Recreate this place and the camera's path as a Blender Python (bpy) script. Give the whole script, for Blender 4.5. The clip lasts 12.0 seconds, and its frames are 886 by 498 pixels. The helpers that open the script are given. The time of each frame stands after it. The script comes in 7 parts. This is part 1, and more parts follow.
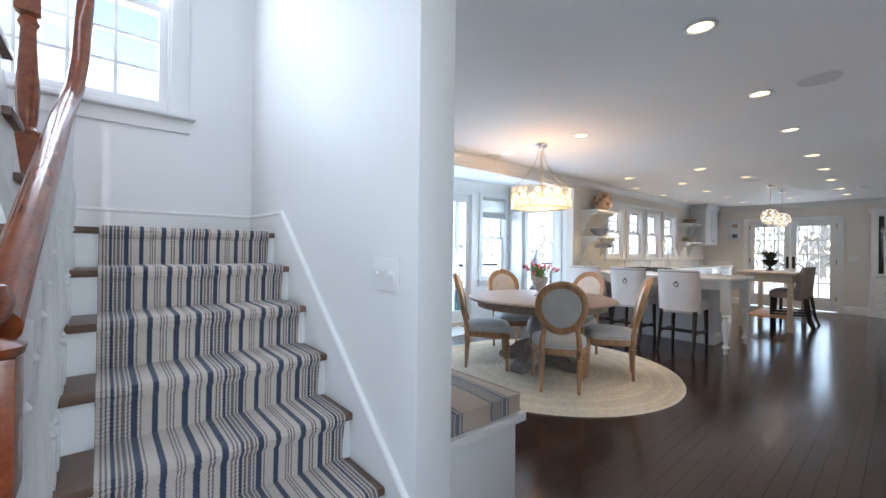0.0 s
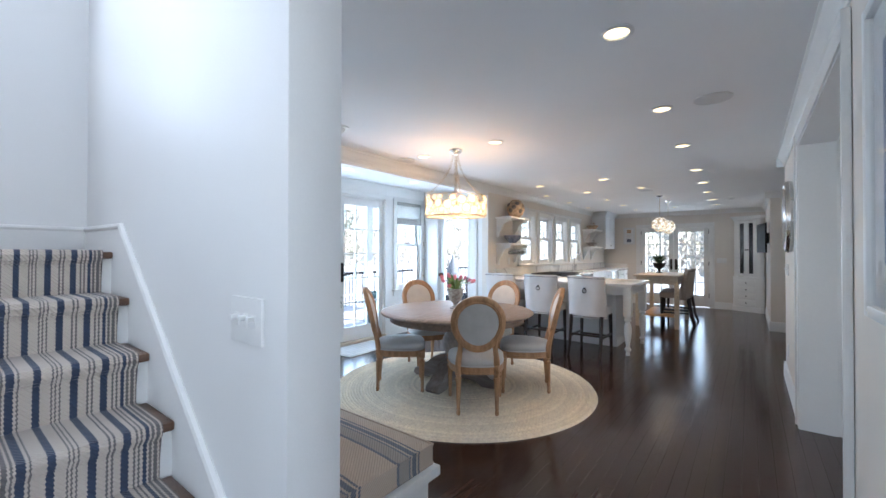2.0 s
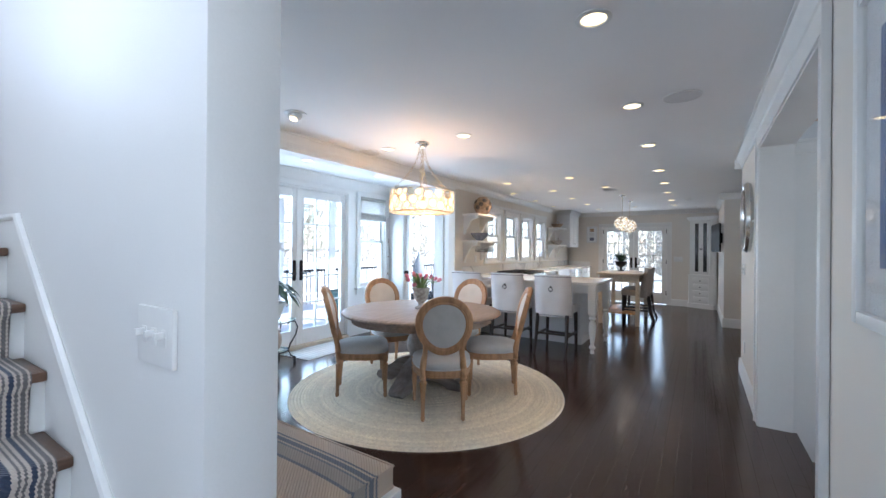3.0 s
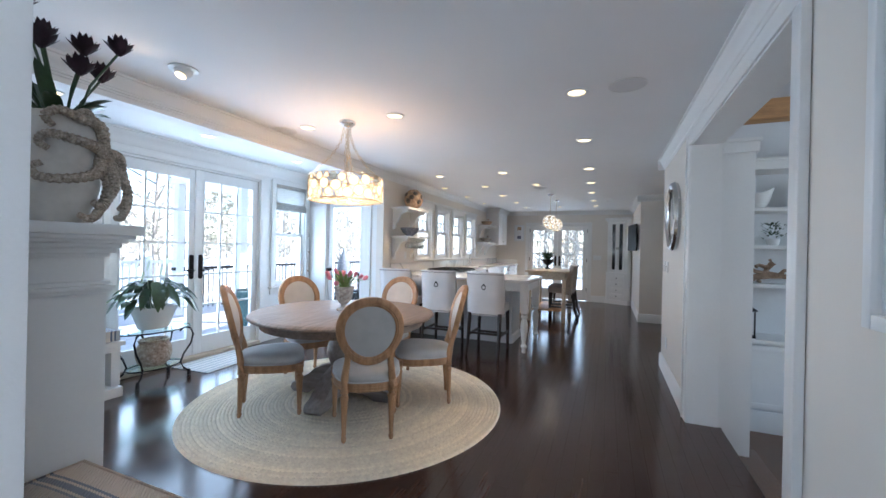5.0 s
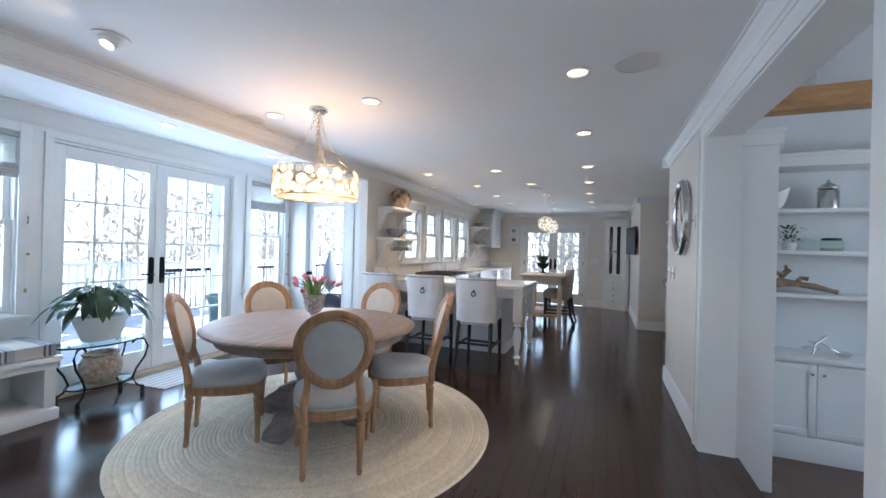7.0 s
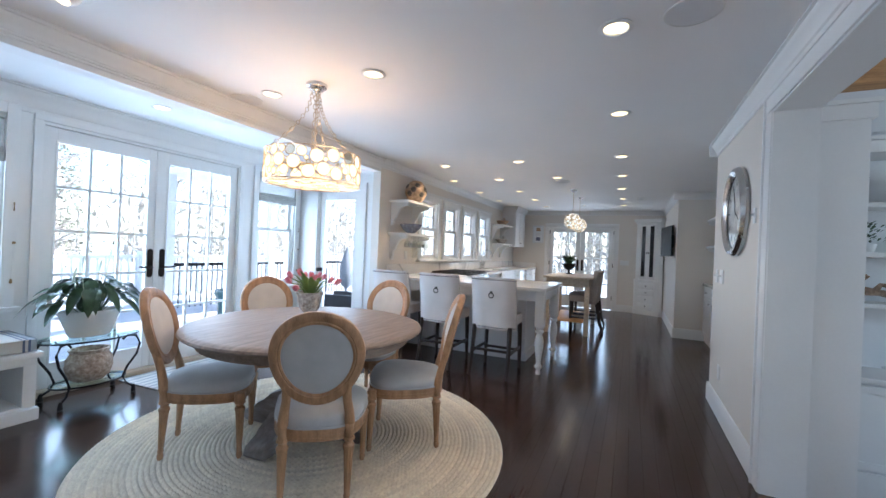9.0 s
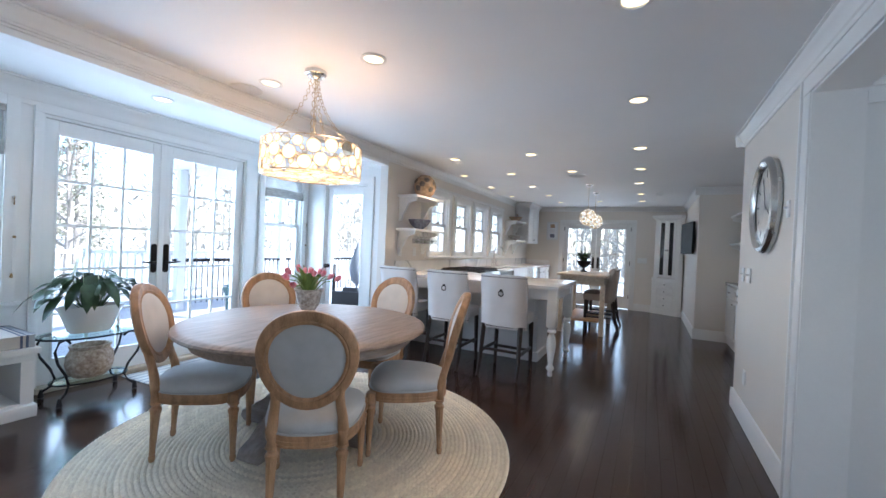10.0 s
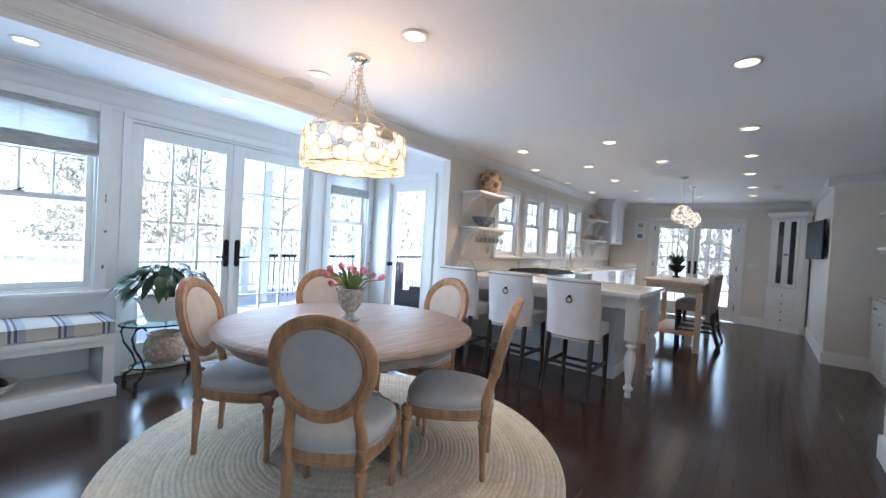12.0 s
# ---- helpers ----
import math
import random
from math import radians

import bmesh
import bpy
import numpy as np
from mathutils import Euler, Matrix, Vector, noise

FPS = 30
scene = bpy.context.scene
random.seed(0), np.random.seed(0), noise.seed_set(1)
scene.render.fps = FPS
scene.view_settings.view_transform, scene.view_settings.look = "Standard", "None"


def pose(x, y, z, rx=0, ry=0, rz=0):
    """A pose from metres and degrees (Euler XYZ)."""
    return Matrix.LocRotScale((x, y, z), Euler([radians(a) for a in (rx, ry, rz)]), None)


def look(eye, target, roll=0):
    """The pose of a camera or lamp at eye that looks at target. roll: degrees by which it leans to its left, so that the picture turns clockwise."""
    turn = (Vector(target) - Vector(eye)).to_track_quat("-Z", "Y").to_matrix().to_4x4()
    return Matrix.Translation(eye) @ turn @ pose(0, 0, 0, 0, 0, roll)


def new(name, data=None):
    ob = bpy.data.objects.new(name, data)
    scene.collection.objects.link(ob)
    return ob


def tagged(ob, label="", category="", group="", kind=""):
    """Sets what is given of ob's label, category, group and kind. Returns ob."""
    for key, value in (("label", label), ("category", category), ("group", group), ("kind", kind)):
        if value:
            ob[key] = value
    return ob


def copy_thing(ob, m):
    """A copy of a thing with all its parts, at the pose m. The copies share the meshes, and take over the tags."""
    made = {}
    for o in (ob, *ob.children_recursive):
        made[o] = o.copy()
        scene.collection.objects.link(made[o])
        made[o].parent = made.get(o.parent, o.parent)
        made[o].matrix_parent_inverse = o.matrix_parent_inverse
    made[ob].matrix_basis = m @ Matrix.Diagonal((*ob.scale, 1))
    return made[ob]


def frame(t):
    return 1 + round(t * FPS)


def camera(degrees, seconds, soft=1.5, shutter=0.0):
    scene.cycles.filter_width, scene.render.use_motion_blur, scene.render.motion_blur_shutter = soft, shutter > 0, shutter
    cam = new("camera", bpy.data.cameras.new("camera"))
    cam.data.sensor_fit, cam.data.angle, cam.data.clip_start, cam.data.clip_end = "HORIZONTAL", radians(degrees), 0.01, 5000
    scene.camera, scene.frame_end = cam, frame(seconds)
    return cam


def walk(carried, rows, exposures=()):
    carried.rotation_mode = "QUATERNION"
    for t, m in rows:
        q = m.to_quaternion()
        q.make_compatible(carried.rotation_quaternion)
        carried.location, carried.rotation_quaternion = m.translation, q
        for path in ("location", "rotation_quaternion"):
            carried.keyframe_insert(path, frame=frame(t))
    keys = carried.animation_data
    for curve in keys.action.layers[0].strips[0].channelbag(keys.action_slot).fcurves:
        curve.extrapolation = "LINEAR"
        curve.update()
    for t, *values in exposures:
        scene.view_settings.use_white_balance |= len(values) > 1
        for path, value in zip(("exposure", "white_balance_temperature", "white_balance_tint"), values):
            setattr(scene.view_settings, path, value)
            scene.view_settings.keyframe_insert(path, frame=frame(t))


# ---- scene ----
cam = camera(96.1, 12.0)
PATH = [
    (0, (0.03, 0.12, 1.272), (1.332, 1.639, 1.275), 0.7),
    (0.5, (0.112, 0.185, 1.286), (1.488, 1.637, 1.309), 0.7),
    (1, (0.191, 0.244, 1.304), (1.639, 1.623, 1.343), 0.4),
    (1.5, (0.256, 0.283, 1.335), (1.776, 1.583, 1.375), 0.2),
    (2, (0.31, 0.31, 1.36), (1.894, 1.532, 1.379), 0.1),
    (2.5, (0.373, 0.349, 1.37), (2.006, 1.504, 1.375), 0.2),
    (3, (0.453, 0.406, 1.368), (2.134, 1.489, 1.372), 0.5),
    (5, (0.777, 0.611, 1.34), (2.626, 1.375, 1.338), 1.2),
    (5.5, (0.877, 0.635, 1.339), (2.735, 1.374, 1.339), 1.2),
    (6, (0.991, 0.651, 1.348), (2.852, 1.384, 1.349), 1.3),
    (6.5, (1.09, 0.66, 1.357), (2.95, 1.395, 1.362), 1.3),
    (7, (1.177, 0.667, 1.356), (3.034, 1.41, 1.364), 1.5),
    (9, (1.571, 0.723, 1.326), (3.379, 1.577, 1.328), 2.4),
    (9.5, (1.649, 0.731, 1.321), (3.445, 1.61, 1.316), 2.5),
    (10, (1.737, 0.729, 1.319), (3.514, 1.647, 1.303), 2.6),
    (10.5, (1.844, 0.712, 1.313), (3.584, 1.697, 1.293), 2.7),
    (11, (1.939, 0.701, 1.311), (3.624, 1.779, 1.287), 3.0),
    (11.5, (2.019, 0.698, 1.319), (3.638, 1.873, 1.288), 3.2),
    (12, (2.097, 0.711, 1.319), (3.656, 1.963, 1.281), 3.3),
]
walk(cam, [(t, look(eye, target, roll)) for t, eye, target, roll in PATH], [(0.0, 2.25, 5850, 10), (3.0, 2.22, 5680, 10), (12.0, 2.16, 5500, 10)])

# ---- light ----
world = bpy.data.worlds.new("sky")
scene.world = world
world.use_nodes = True
wn = world.node_tree.nodes
sky = wn.new("ShaderNodeTexSky")
sky.sky_type, sky.sun_disc = "NISHITA", False
sky.sun_elevation, sky.sun_rotation = radians(38), radians(150)
wn["Background"].inputs[1].default_value = 0.125
world.node_tree.links.new(sky.outputs[0], wn["Background"].inputs[0])
sun = new("sun", bpy.data.lights.new("sun", "SUN"))
sun.data.energy, sun.data.angle, sun.data.color = 3.2, radians(0.6), (1.0, 0.95, 0.88)
sun.matrix_world = look((0, 0, 30), (0 - 12, 30, 30 - 26))


def window_light(name, eye, target, w, h, watts, colour=(0.70, 0.86, 1.0)):
    """An area lamp for the daylight of one opening, seen or added."""
    ob = new(name, bpy.data.lights.new(name, "AREA"))
    ob.data.shape, ob.data.size, ob.data.size_y = "RECTANGLE", w, h
    ob.data.energy, ob.data.color = watts, colour
    ob.matrix_world = look(eye, target)
    return ob


DAY = 0.30
window_light("daylight", (3.94, 5.17, 1.25), (3.94, 0, 0.5), 1.7, 1.7, 49 * DAY)
window_light("daylight", (2.5, 5.17, 1.45), (2.5, 0, 1.2), 0.7, 1.3, 16 * DAY)
window_light("daylight", (5.42, 5.17, 1.45), (5.2, 0, 1.2), 0.6, 1.3, 13 * DAY)
window_light("daylight", (5.99, 4.3, 1.2), (0, 4.1, 1.0), 0.5, 1.5, 14 * DAY)
window_light("daylight", (8.45, 3.79, 1.65), (8.45, 0, 1.0), 3.0, 0.9, 16 * DAY, (0.95, 0.97, 1.0))
window_light("daylight", (12.32, 1.89, 1.2), (0, 1.89, 1.0), 1.4, 1.6, 13 * DAY)
window_light("daylight", (-0.13, 3.37, 2.75), (-0.1, 0, 1.0), 0.9, 1.2, 20 * DAY, (0.94, 0.96, 1.0))
# Lamp at an added upstairs opening, out of view, to brighten the landing wall.
window_light("daylight", (-0.7, 0.96, 3.9), (0.0, 3.2, 1.9), 1.2, 1.0, 10 * DAY, (0.94, 0.97, 1.0))
# Fill through an added south hall window, out of view, for bench and wall end.
window_light("daylight", (-0.35, -1.58, 1.5), (1.3, 1.4, 0.7), 1.1, 1.6, 19 * DAY, (0.94, 0.97, 1.0))
# Fill through an added west hall window, out of view.
window_light("daylight", (-2.42, 0.6, 1.5), (3, 1.2, 1.2), 1.3, 1.6, 15 * DAY, (0.94, 0.97, 1.0))
# Lamp at an imagined south window that lights the sunken room.
window_light("daylight", (3.6, -4.3, 1.6), (4.6, 0, 0.8), 2.6, 1.6, 31 * DAY, (0.82, 0.95, 1.0))


def warm_lamp(name, place, watts, radius=0.05, colour=(1.0, 0.56, 0.25)):
    ob = new(name, bpy.data.lights.new(name, "POINT"))
    ob.data.energy, ob.data.shadow_soft_size, ob.data.color = watts, radius, colour
    ob.location = place


def down_lamp(place, watts):
    ob = new("can_bulb", bpy.data.lights.new("can_bulb", "SPOT"))
    ob.data.energy, ob.data.spot_size, ob.data.spot_blend, ob.data.shadow_soft_size = watts, radians(110), 0.6, 0.05
    ob.data.color = (1.0, 0.69, 0.39)
    ob.location = place
    return ob


CH = (3.69, 2.75)
for a in range(3):
    warm_lamp("chandelier_bulb", (CH[0] + 0.13 * math.cos(a * 2.09), CH[1] + 0.13 * math.sin(a * 2.09), 1.79), 1.05)
for px in (8.69, 9.65):
    warm_lamp("pendant_bulb", (px, 1.65, 1.90), 0.11, 0.04, (1.0, 0.86, 0.70))

# ---- materials ----
def mat(name, colour, rough=0.5, metal=0.0, scale=8.0, amount=0.06, bump=0.02, fine=120.0, coat=0.0, sheen=0.0, spec=0.5, stretch=(1, 1, 1), dark=None):
    """A surface with slow stains and fine grain, both in metres of object space."""
    m = bpy.data.materials.new(name)
    m.use_nodes = True
    n, l = m.node_tree.nodes, m.node_tree.links
    b = n["Principled BSDF"]
    tc, mp = n.new("ShaderNodeTexCoord"), n.new("ShaderNodeMapping")
    mp.inputs["Scale"].default_value = stretch
    l.new(tc.outputs["Object"], mp.inputs[0])
    n1, n2 = n.new("ShaderNodeTexNoise"), n.new("ShaderNodeTexNoise")
    n1.inputs["Scale"].default_value, n1.inputs["Detail"].default_value = scale, 4
    n2.inputs["Scale"].default_value, n2.inputs["Detail"].default_value = fine, 3
    for k in (n1, n2):
        l.new(mp.outputs[0], k.inputs["Vector"])
    ramp = n.new("ShaderNodeValToRGB")
    lo = dark or [c * (1 - 2.2 * amount) for c in colour]
    hi = [min(1, c * (1 + amount)) for c in colour]
    ramp.color_ramp.elements[0].color, ramp.color_ramp.elements[1].color = (*lo, 1), (*hi, 1)
    ramp.color_ramp.elements[0].position, ramp.color_ramp.elements[1].position = 0.25, 0.7
    mix = n.new("ShaderNodeMath")
    mix.operation = "MULTIPLY_ADD"
    mix.inputs[1].default_value = 0.35
    l.new(n2.outputs[0], mix.inputs[0])
    half = n.new("ShaderNodeMath")
    half.operation = "MULTIPLY"
    half.inputs[1].default_value = 0.65
    l.new(n1.outputs[0], half.inputs[0])
    l.new(half.outputs[0], mix.inputs[2])
    l.new(mix.outputs[0], ramp.inputs[0])
    l.new(ramp.outputs[0], b.inputs["Base Color"])
    rr = n.new("ShaderNodeMapRange")
    rr.inputs[3].default_value, rr.inputs[4].default_value = max(0.02, rough - 0.08), min(1, rough + 0.08)
    l.new(n1.outputs[0], rr.inputs[0])
    l.new(rr.outputs[0], b.inputs["Roughness"])
    b.inputs["Metallic"].default_value = metal
    b.inputs["Coat Weight"].default_value = coat
    b.inputs["Sheen Weight"].default_value = sheen
    b.inputs["Specular IOR Level"].default_value = spec
    if bump:
        bp = n.new("ShaderNodeBump")
        bp.inputs["Strength"].default_value, bp.inputs["Distance"].default_value = 0.6, bump
        l.new(n2.outputs[0], bp.inputs["Height"])
        l.new(bp.outputs[0], b.inputs["Normal"])
    return m


def glow(name, colour, strength):
    m = bpy.data.materials.new(name)
    m.use_nodes = True
    b = m.node_tree.nodes["Principled BSDF"]
    b.inputs["Base Color"].default_value = (*colour, 1)
    b.inputs["Emission Color"].default_value = (*colour, 1)
    b.inputs["Emission Strength"].default_value = strength
    return m


def clear(name, tint=(1, 1, 1), power=5.0, gain=0.5, least=0.025):
    """Thin glass: light goes straight through, a little is mirrored."""
    m = bpy.data.materials.new(name)
    m.use_nodes = True
    n, l = m.node_tree.nodes, m.node_tree.links
    n.remove(n["Principled BSDF"])
    tr, gl, mx, fr, pw = (n.new("ShaderNode" + k) for k in ("BsdfTransparent", "BsdfGlossy", "MixShader", "LayerWeight", "Math"))
    ad = n.new("ShaderNodeMath")
    tr.inputs[0].default_value = (*tint, 1)
    gl.inputs["Roughness"].default_value = 0.02
    pw.operation, ad.operation = "POWER", "MULTIPLY_ADD"
    pw.inputs[1].default_value, ad.inputs[1].default_value, ad.inputs[2].default_value = power, gain, least
    l.new(fr.outputs["Facing"], pw.inputs[0]), l.new(pw.outputs[0], ad.inputs[0])
    l.new(ad.outputs[0], mx.inputs[0]), l.new(tr.outputs[0], mx.inputs[1]), l.new(gl.outputs[0], mx.inputs[2])
    l.new(mx.outputs[0], n["Material Output"].inputs[0])
    return m


def wood(name, light, dark, rough=0.45, along=(1, 14, 14), rnd=0.0, coat=0.0, bump=0.0015):
    m = mat(name, light, rough, scale=3.0, fine=26, amount=0.3, bump=bump, stretch=along, dark=dark, coat=coat)
    if rnd:
        n, l = m.node_tree.nodes, m.node_tree.links
        b = n["Principled BSDF"]
        old = b.inputs["Base Color"].links[0].from_socket
        info, hsv, mr = n.new("ShaderNodeObjectInfo"), n.new("ShaderNodeHueSaturation"), n.new("ShaderNodeMapRange")
        geo = n.new("ShaderNodeNewGeometry")
        add = n.new("ShaderNodeMath")
        add.operation = "ADD"
        l.new(info.outputs["Random"], add.inputs[0]), l.new(geo.outputs["Random Per Island"], add.inputs[1])
        fr = n.new("ShaderNodeMath")
        fr.operation = "FRACT"
        l.new(add.outputs[0], fr.inputs[0])
        mr.inputs[3].default_value, mr.inputs[4].default_value = 1 - rnd, 1 + rnd
        l.new(fr.outputs[0], mr.inputs[0]), l.new(mr.outputs[0], hsv.inputs["Value"])
        l.new(old, hsv.inputs["Color"]), l.new(hsv.outputs[0], b.inputs["Base Color"])
    return m


def stripes(name, period, bands, axis=0, rough=0.9, weave=260.0, bump=0.002):
    """Woven cloth: bands is a list of (start, colour) along one period."""
    m = mat(name, (0.7, 0.65, 0.58), rough, scale=6, bump=bump, fine=weave, sheen=0.2)
    n, l = m.node_tree.nodes, m.node_tree.links
    b = n["Principled BSDF"]
    old = b.inputs["Base Color"].links[0].from_socket
    tc, sp = n.new("ShaderNodeTexCoord"), n.new("ShaderNodeSeparateXYZ")
    l.new(tc.outputs["Object"], sp.inputs[0])
    wob = n.new("ShaderNodeTexWave")
    wob.wave_type, wob.bands_direction = "BANDS", "DIAGONAL"
    wob.inputs["Scale"].default_value = 45
    l.new(tc.outputs["Object"], wob.inputs[0])
    ad = n.new("ShaderNodeMath")
    ad.operation = "MULTIPLY_ADD"
    ad.inputs[1].default_value = 0.0026
    l.new(wob.outputs["Fac"], ad.inputs[0]), l.new(sp.outputs[axis], ad.inputs[2])
    dv, fr = n.new("ShaderNodeMath"), n.new("ShaderNodeMath")
    dv.operation, fr.operation = "DIVIDE", "FRACT"
    dv.inputs[1].default_value = period
    l.new(ad.outputs[0], dv.inputs[0]), l.new(dv.outputs[0], fr.inputs[0])
    ramp = n.new("ShaderNodeValToRGB")
    ramp.color_ramp.interpolation = "CONSTANT"
    el = ramp.color_ramp.elements
    el[0].position, el[0].color = 0.0, (*bands[0][1], 1)
    el[1].position, el[1].color = bands[1][0], (*bands[1][1], 1)
    for p, c in bands[2:]:
        e = el.new(p)
        e.color = (*c, 1)
    l.new(fr.outputs[0], ramp.inputs[0])
    rib = n.new("ShaderNodeBump")
    rib.inputs["Strength"].default_value, rib.inputs["Distance"].default_value = 0.7, 0.003
    l.new(wob.outputs["Fac"], rib.inputs["Height"]), l.new(rib.outputs[0], b.inputs["Normal"])
    mx = n.new("ShaderNodeMix")
    mx.data_type, mx.blend_type = "RGBA", "MULTIPLY"
    mx.inputs[0].default_value = 0.35
    l.new(ramp.outputs[0], mx.inputs[6]), l.new(old, mx.inputs[7])
    l.new(mx.outputs[2], b.inputs["Base Color"])
    return m


def marble(name):
    m = mat(name, (0.80, 0.79, 0.77), 0.18, scale=3, amount=0.05, bump=0, fine=30)
    n, l = m.node_tree.nodes, m.node_tree.links
    b = n["Principled BSDF"]
    old = b.inputs["Base Color"].links[0].from_socket
    tc, nz, rp, mx = n.new("ShaderNodeTexCoord"), n.new("ShaderNodeTexNoise"), n.new("ShaderNodeValToRGB"), n.new("ShaderNodeMix")
    nz.inputs["Scale"].default_value, nz.inputs["Detail"].default_value, nz.inputs["Distortion"].default_value = 0.8, 3, 0.9
    l.new(tc.outputs["Object"], nz.inputs[0]), l.new(nz.outputs[0], rp.inputs[0])
    e = rp.color_ramp.elements
    e[0].position, e[0].color, e[1].position, e[1].color = 0.46, (1, 1, 1, 1), 0.54, (1, 1, 1, 1)
    k = e.new(0.5)
    k.color = (0.52, 0.52, 0.54, 1)
    mx.data_type, mx.blend_type = "RGBA", "MULTIPLY"
    mx.inputs[0].default_value = 0.8
    l.new(old, mx.inputs[6]), l.new(rp.outputs[0], mx.inputs[7]), l.new(mx.outputs[2], b.inputs["Base Color"])
    return m


M_WALL = mat("wall_paint", (0.73, 0.685, 0.625), 0.6, scale=1.5, amount=0.02, bump=0.0006, fine=180)
M_STAIRWALL = mat("stair_wall_paint", (0.78, 0.78, 0.77), 0.45, scale=1.5, amount=0.02, bump=0.0006, fine=180)
M_CEIL = mat("ceiling_paint", (0.88, 0.88, 0.885), 0.75, scale=1.2, amount=0.02, bump=0.0005, fine=200)
M_TRIM = mat("white_trim_paint", (0.77, 0.77, 0.755), 0.32, scale=3, amount=0.02, bump=0.0003, fine=60)
M_CABINET = mat("pale_grey_cabinet_paint", (0.71, 0.72, 0.73), 0.4, scale=3, amount=0.03, bump=0.0003, fine=60)
M_FLOOR = wood("dark_stained_oak", (0.044, 0.023, 0.017), (0.019, 0.010, 0.008), 0.165, (1.2, 16, 16), rnd=0.2, bump=0.00012)
M_FLOOR.node_tree.nodes["Principled BSDF"].inputs["Specular IOR Level"].default_value = 0.48
M_GAP = mat("floor_joint", (0.006, 0.004, 0.004), 0.6)
M_TREAD = wood("brown_stained_tread", (0.13, 0.072, 0.044), (0.055, 0.030, 0.019), 0.35, (1.5, 16, 16))
M_RAIL = wood("red_brown_varnished_rail", (0.22, 0.060, 0.020), (0.10, 0.025, 0.010), 0.22, (9, 1.2, 9), coat=0.25, bump=0.0001)
M_CHAIRWOOD = wood("limed_oak", (0.43, 0.25, 0.13), (0.20, 0.105, 0.05), 0.5, (10, 10, 1.5))
M_TABLEWOOD = wood("weathered_table_wood", (0.29, 0.222, 0.178), (0.12, 0.088, 0.07), 0.5, (1.2, 11, 11))
M_TABLEBASE = wood("grey_brown_pedestal_wood", (0.30, 0.265, 0.245), (0.15, 0.125, 0.115), 0.5, (1.5, 9, 9))
M_GREYLINEN = mat("grey_linen", (0.47, 0.468, 0.465), 0.9, scale=9, amount=0.07, bump=0.0012, fine=420, sheen=0.3)
M_CREAMLINEN = mat("cream_linen", (0.62, 0.57, 0.51), 0.9, scale=9, amount=0.06, bump=0.0012, fine=420, sheen=0.3)
M_STOOLCLOTH = mat("oyster_stool_cloth", (0.66, 0.63, 0.62), 0.8, scale=7, amount=0.05, bump=0.0006, fine=380, sheen=0.3)
M_TANLEATHER = mat("taupe_stool_cloth", (0.40, 0.34, 0.29), 0.7, scale=7, amount=0.07, bump=0.0006, fine=300)
M_DARKWOOD = wood("espresso_wood", (0.030, 0.020, 0.017), (0.012, 0.008, 0.008), 0.32, (9, 9, 1.5))
M_PINE = wood("pale_pine", (0.50, 0.43, 0.33), (0.36, 0.29, 0.21), 0.5, (1.4, 10, 10))
M_BEAMWOOD = wood("honey_beam_wood", (0.46, 0.26, 0.11), (0.28, 0.14, 0.055), 0.55, (9, 1.2, 9))
M_IRON = mat("black_iron", (0.02, 0.02, 0.022), 0.45, 0.7, amount=0.15, bump=0.0005)
M_BRONZE = mat("oil_rubbed_bronze", (0.028, 0.022, 0.02), 0.35, 0.8, amount=0.15, bump=0.0002)
M_STEEL = mat("brushed_steel", (0.55, 0.55, 0.54), 0.25, 1.0, scale=20, amount=0.05, bump=0.0002)
M_SILVER = mat("champagne_silver_leaf", (0.62, 0.52, 0.38), 0.3, 1.0, scale=30, amount=0.15, bump=0.0008)
M_BRASS = mat("aged_brass", (0.36, 0.26, 0.14), 0.4, 0.9, amount=0.15, bump=0)
M_CHROME = mat("polished_metal", (0.72, 0.72, 0.72), 0.16, 1.0, amount=0.03, bump=0)
M_GLASS = clear("window_glass")
M_TABLEGLASS = clear("table_glass", (0.86, 0.95, 0.92))
M_STEMWARE = clear("stemware_crystal", (0.93, 0.94, 0.94), 1.5, 0.9, 0.08)
M_MARBLE = marble("white_veined_marble")
M_CAPIZ = glow("lit_capiz_shell", (1.0, 0.90, 0.72), 0.22)
cz = M_CAPIZ.node_tree
czt, czm = cz.nodes.new("ShaderNodeBsdfTranslucent"), cz.nodes.new("ShaderNodeMixShader")
czt.inputs[0].default_value, czm.inputs[0].default_value = (0.95, 0.88, 0.76, 1), 0.6
cz.links.new(cz.nodes["Principled BSDF"].outputs[0], czm.inputs[1]), cz.links.new(czt.outputs[0], czm.inputs[2])
czp, czq = cz.nodes.new("ShaderNodeBsdfTransparent"), cz.nodes.new("ShaderNodeMixShader")
czp.inputs[0].default_value, czq.inputs[0].default_value = (1.0, 0.93, 0.82, 1), 0.3
cz.links.new(czm.outputs[0], czq.inputs[1]), cz.links.new(czp.outputs[0], czq.inputs[2])
cz.links.new(czq.outputs[0], cz.nodes["Material Output"].inputs[0])
M_PENDANT = glow("lit_crystal_ring", (1.0, 0.95, 0.86), 0.20)
M_WIRE = mat("gilded_wire", (0.62, 0.47, 0.24), 0.35, 1.0, amount=0.1, bump=0)
M_CAPIZDIM = clear("clear_crystal_disc", (0.95, 0.90, 0.80), 2.0, 0.5, 0.06)
M_LED = glow("lit_can_lens", (1.0, 0.74, 0.36), 0.9)
M_JUTE = mat("bleached_jute", (0.94, 0.81, 0.64), 0.95, scale=30, amount=0.12, bump=0.008, fine=85, sheen=0.2)
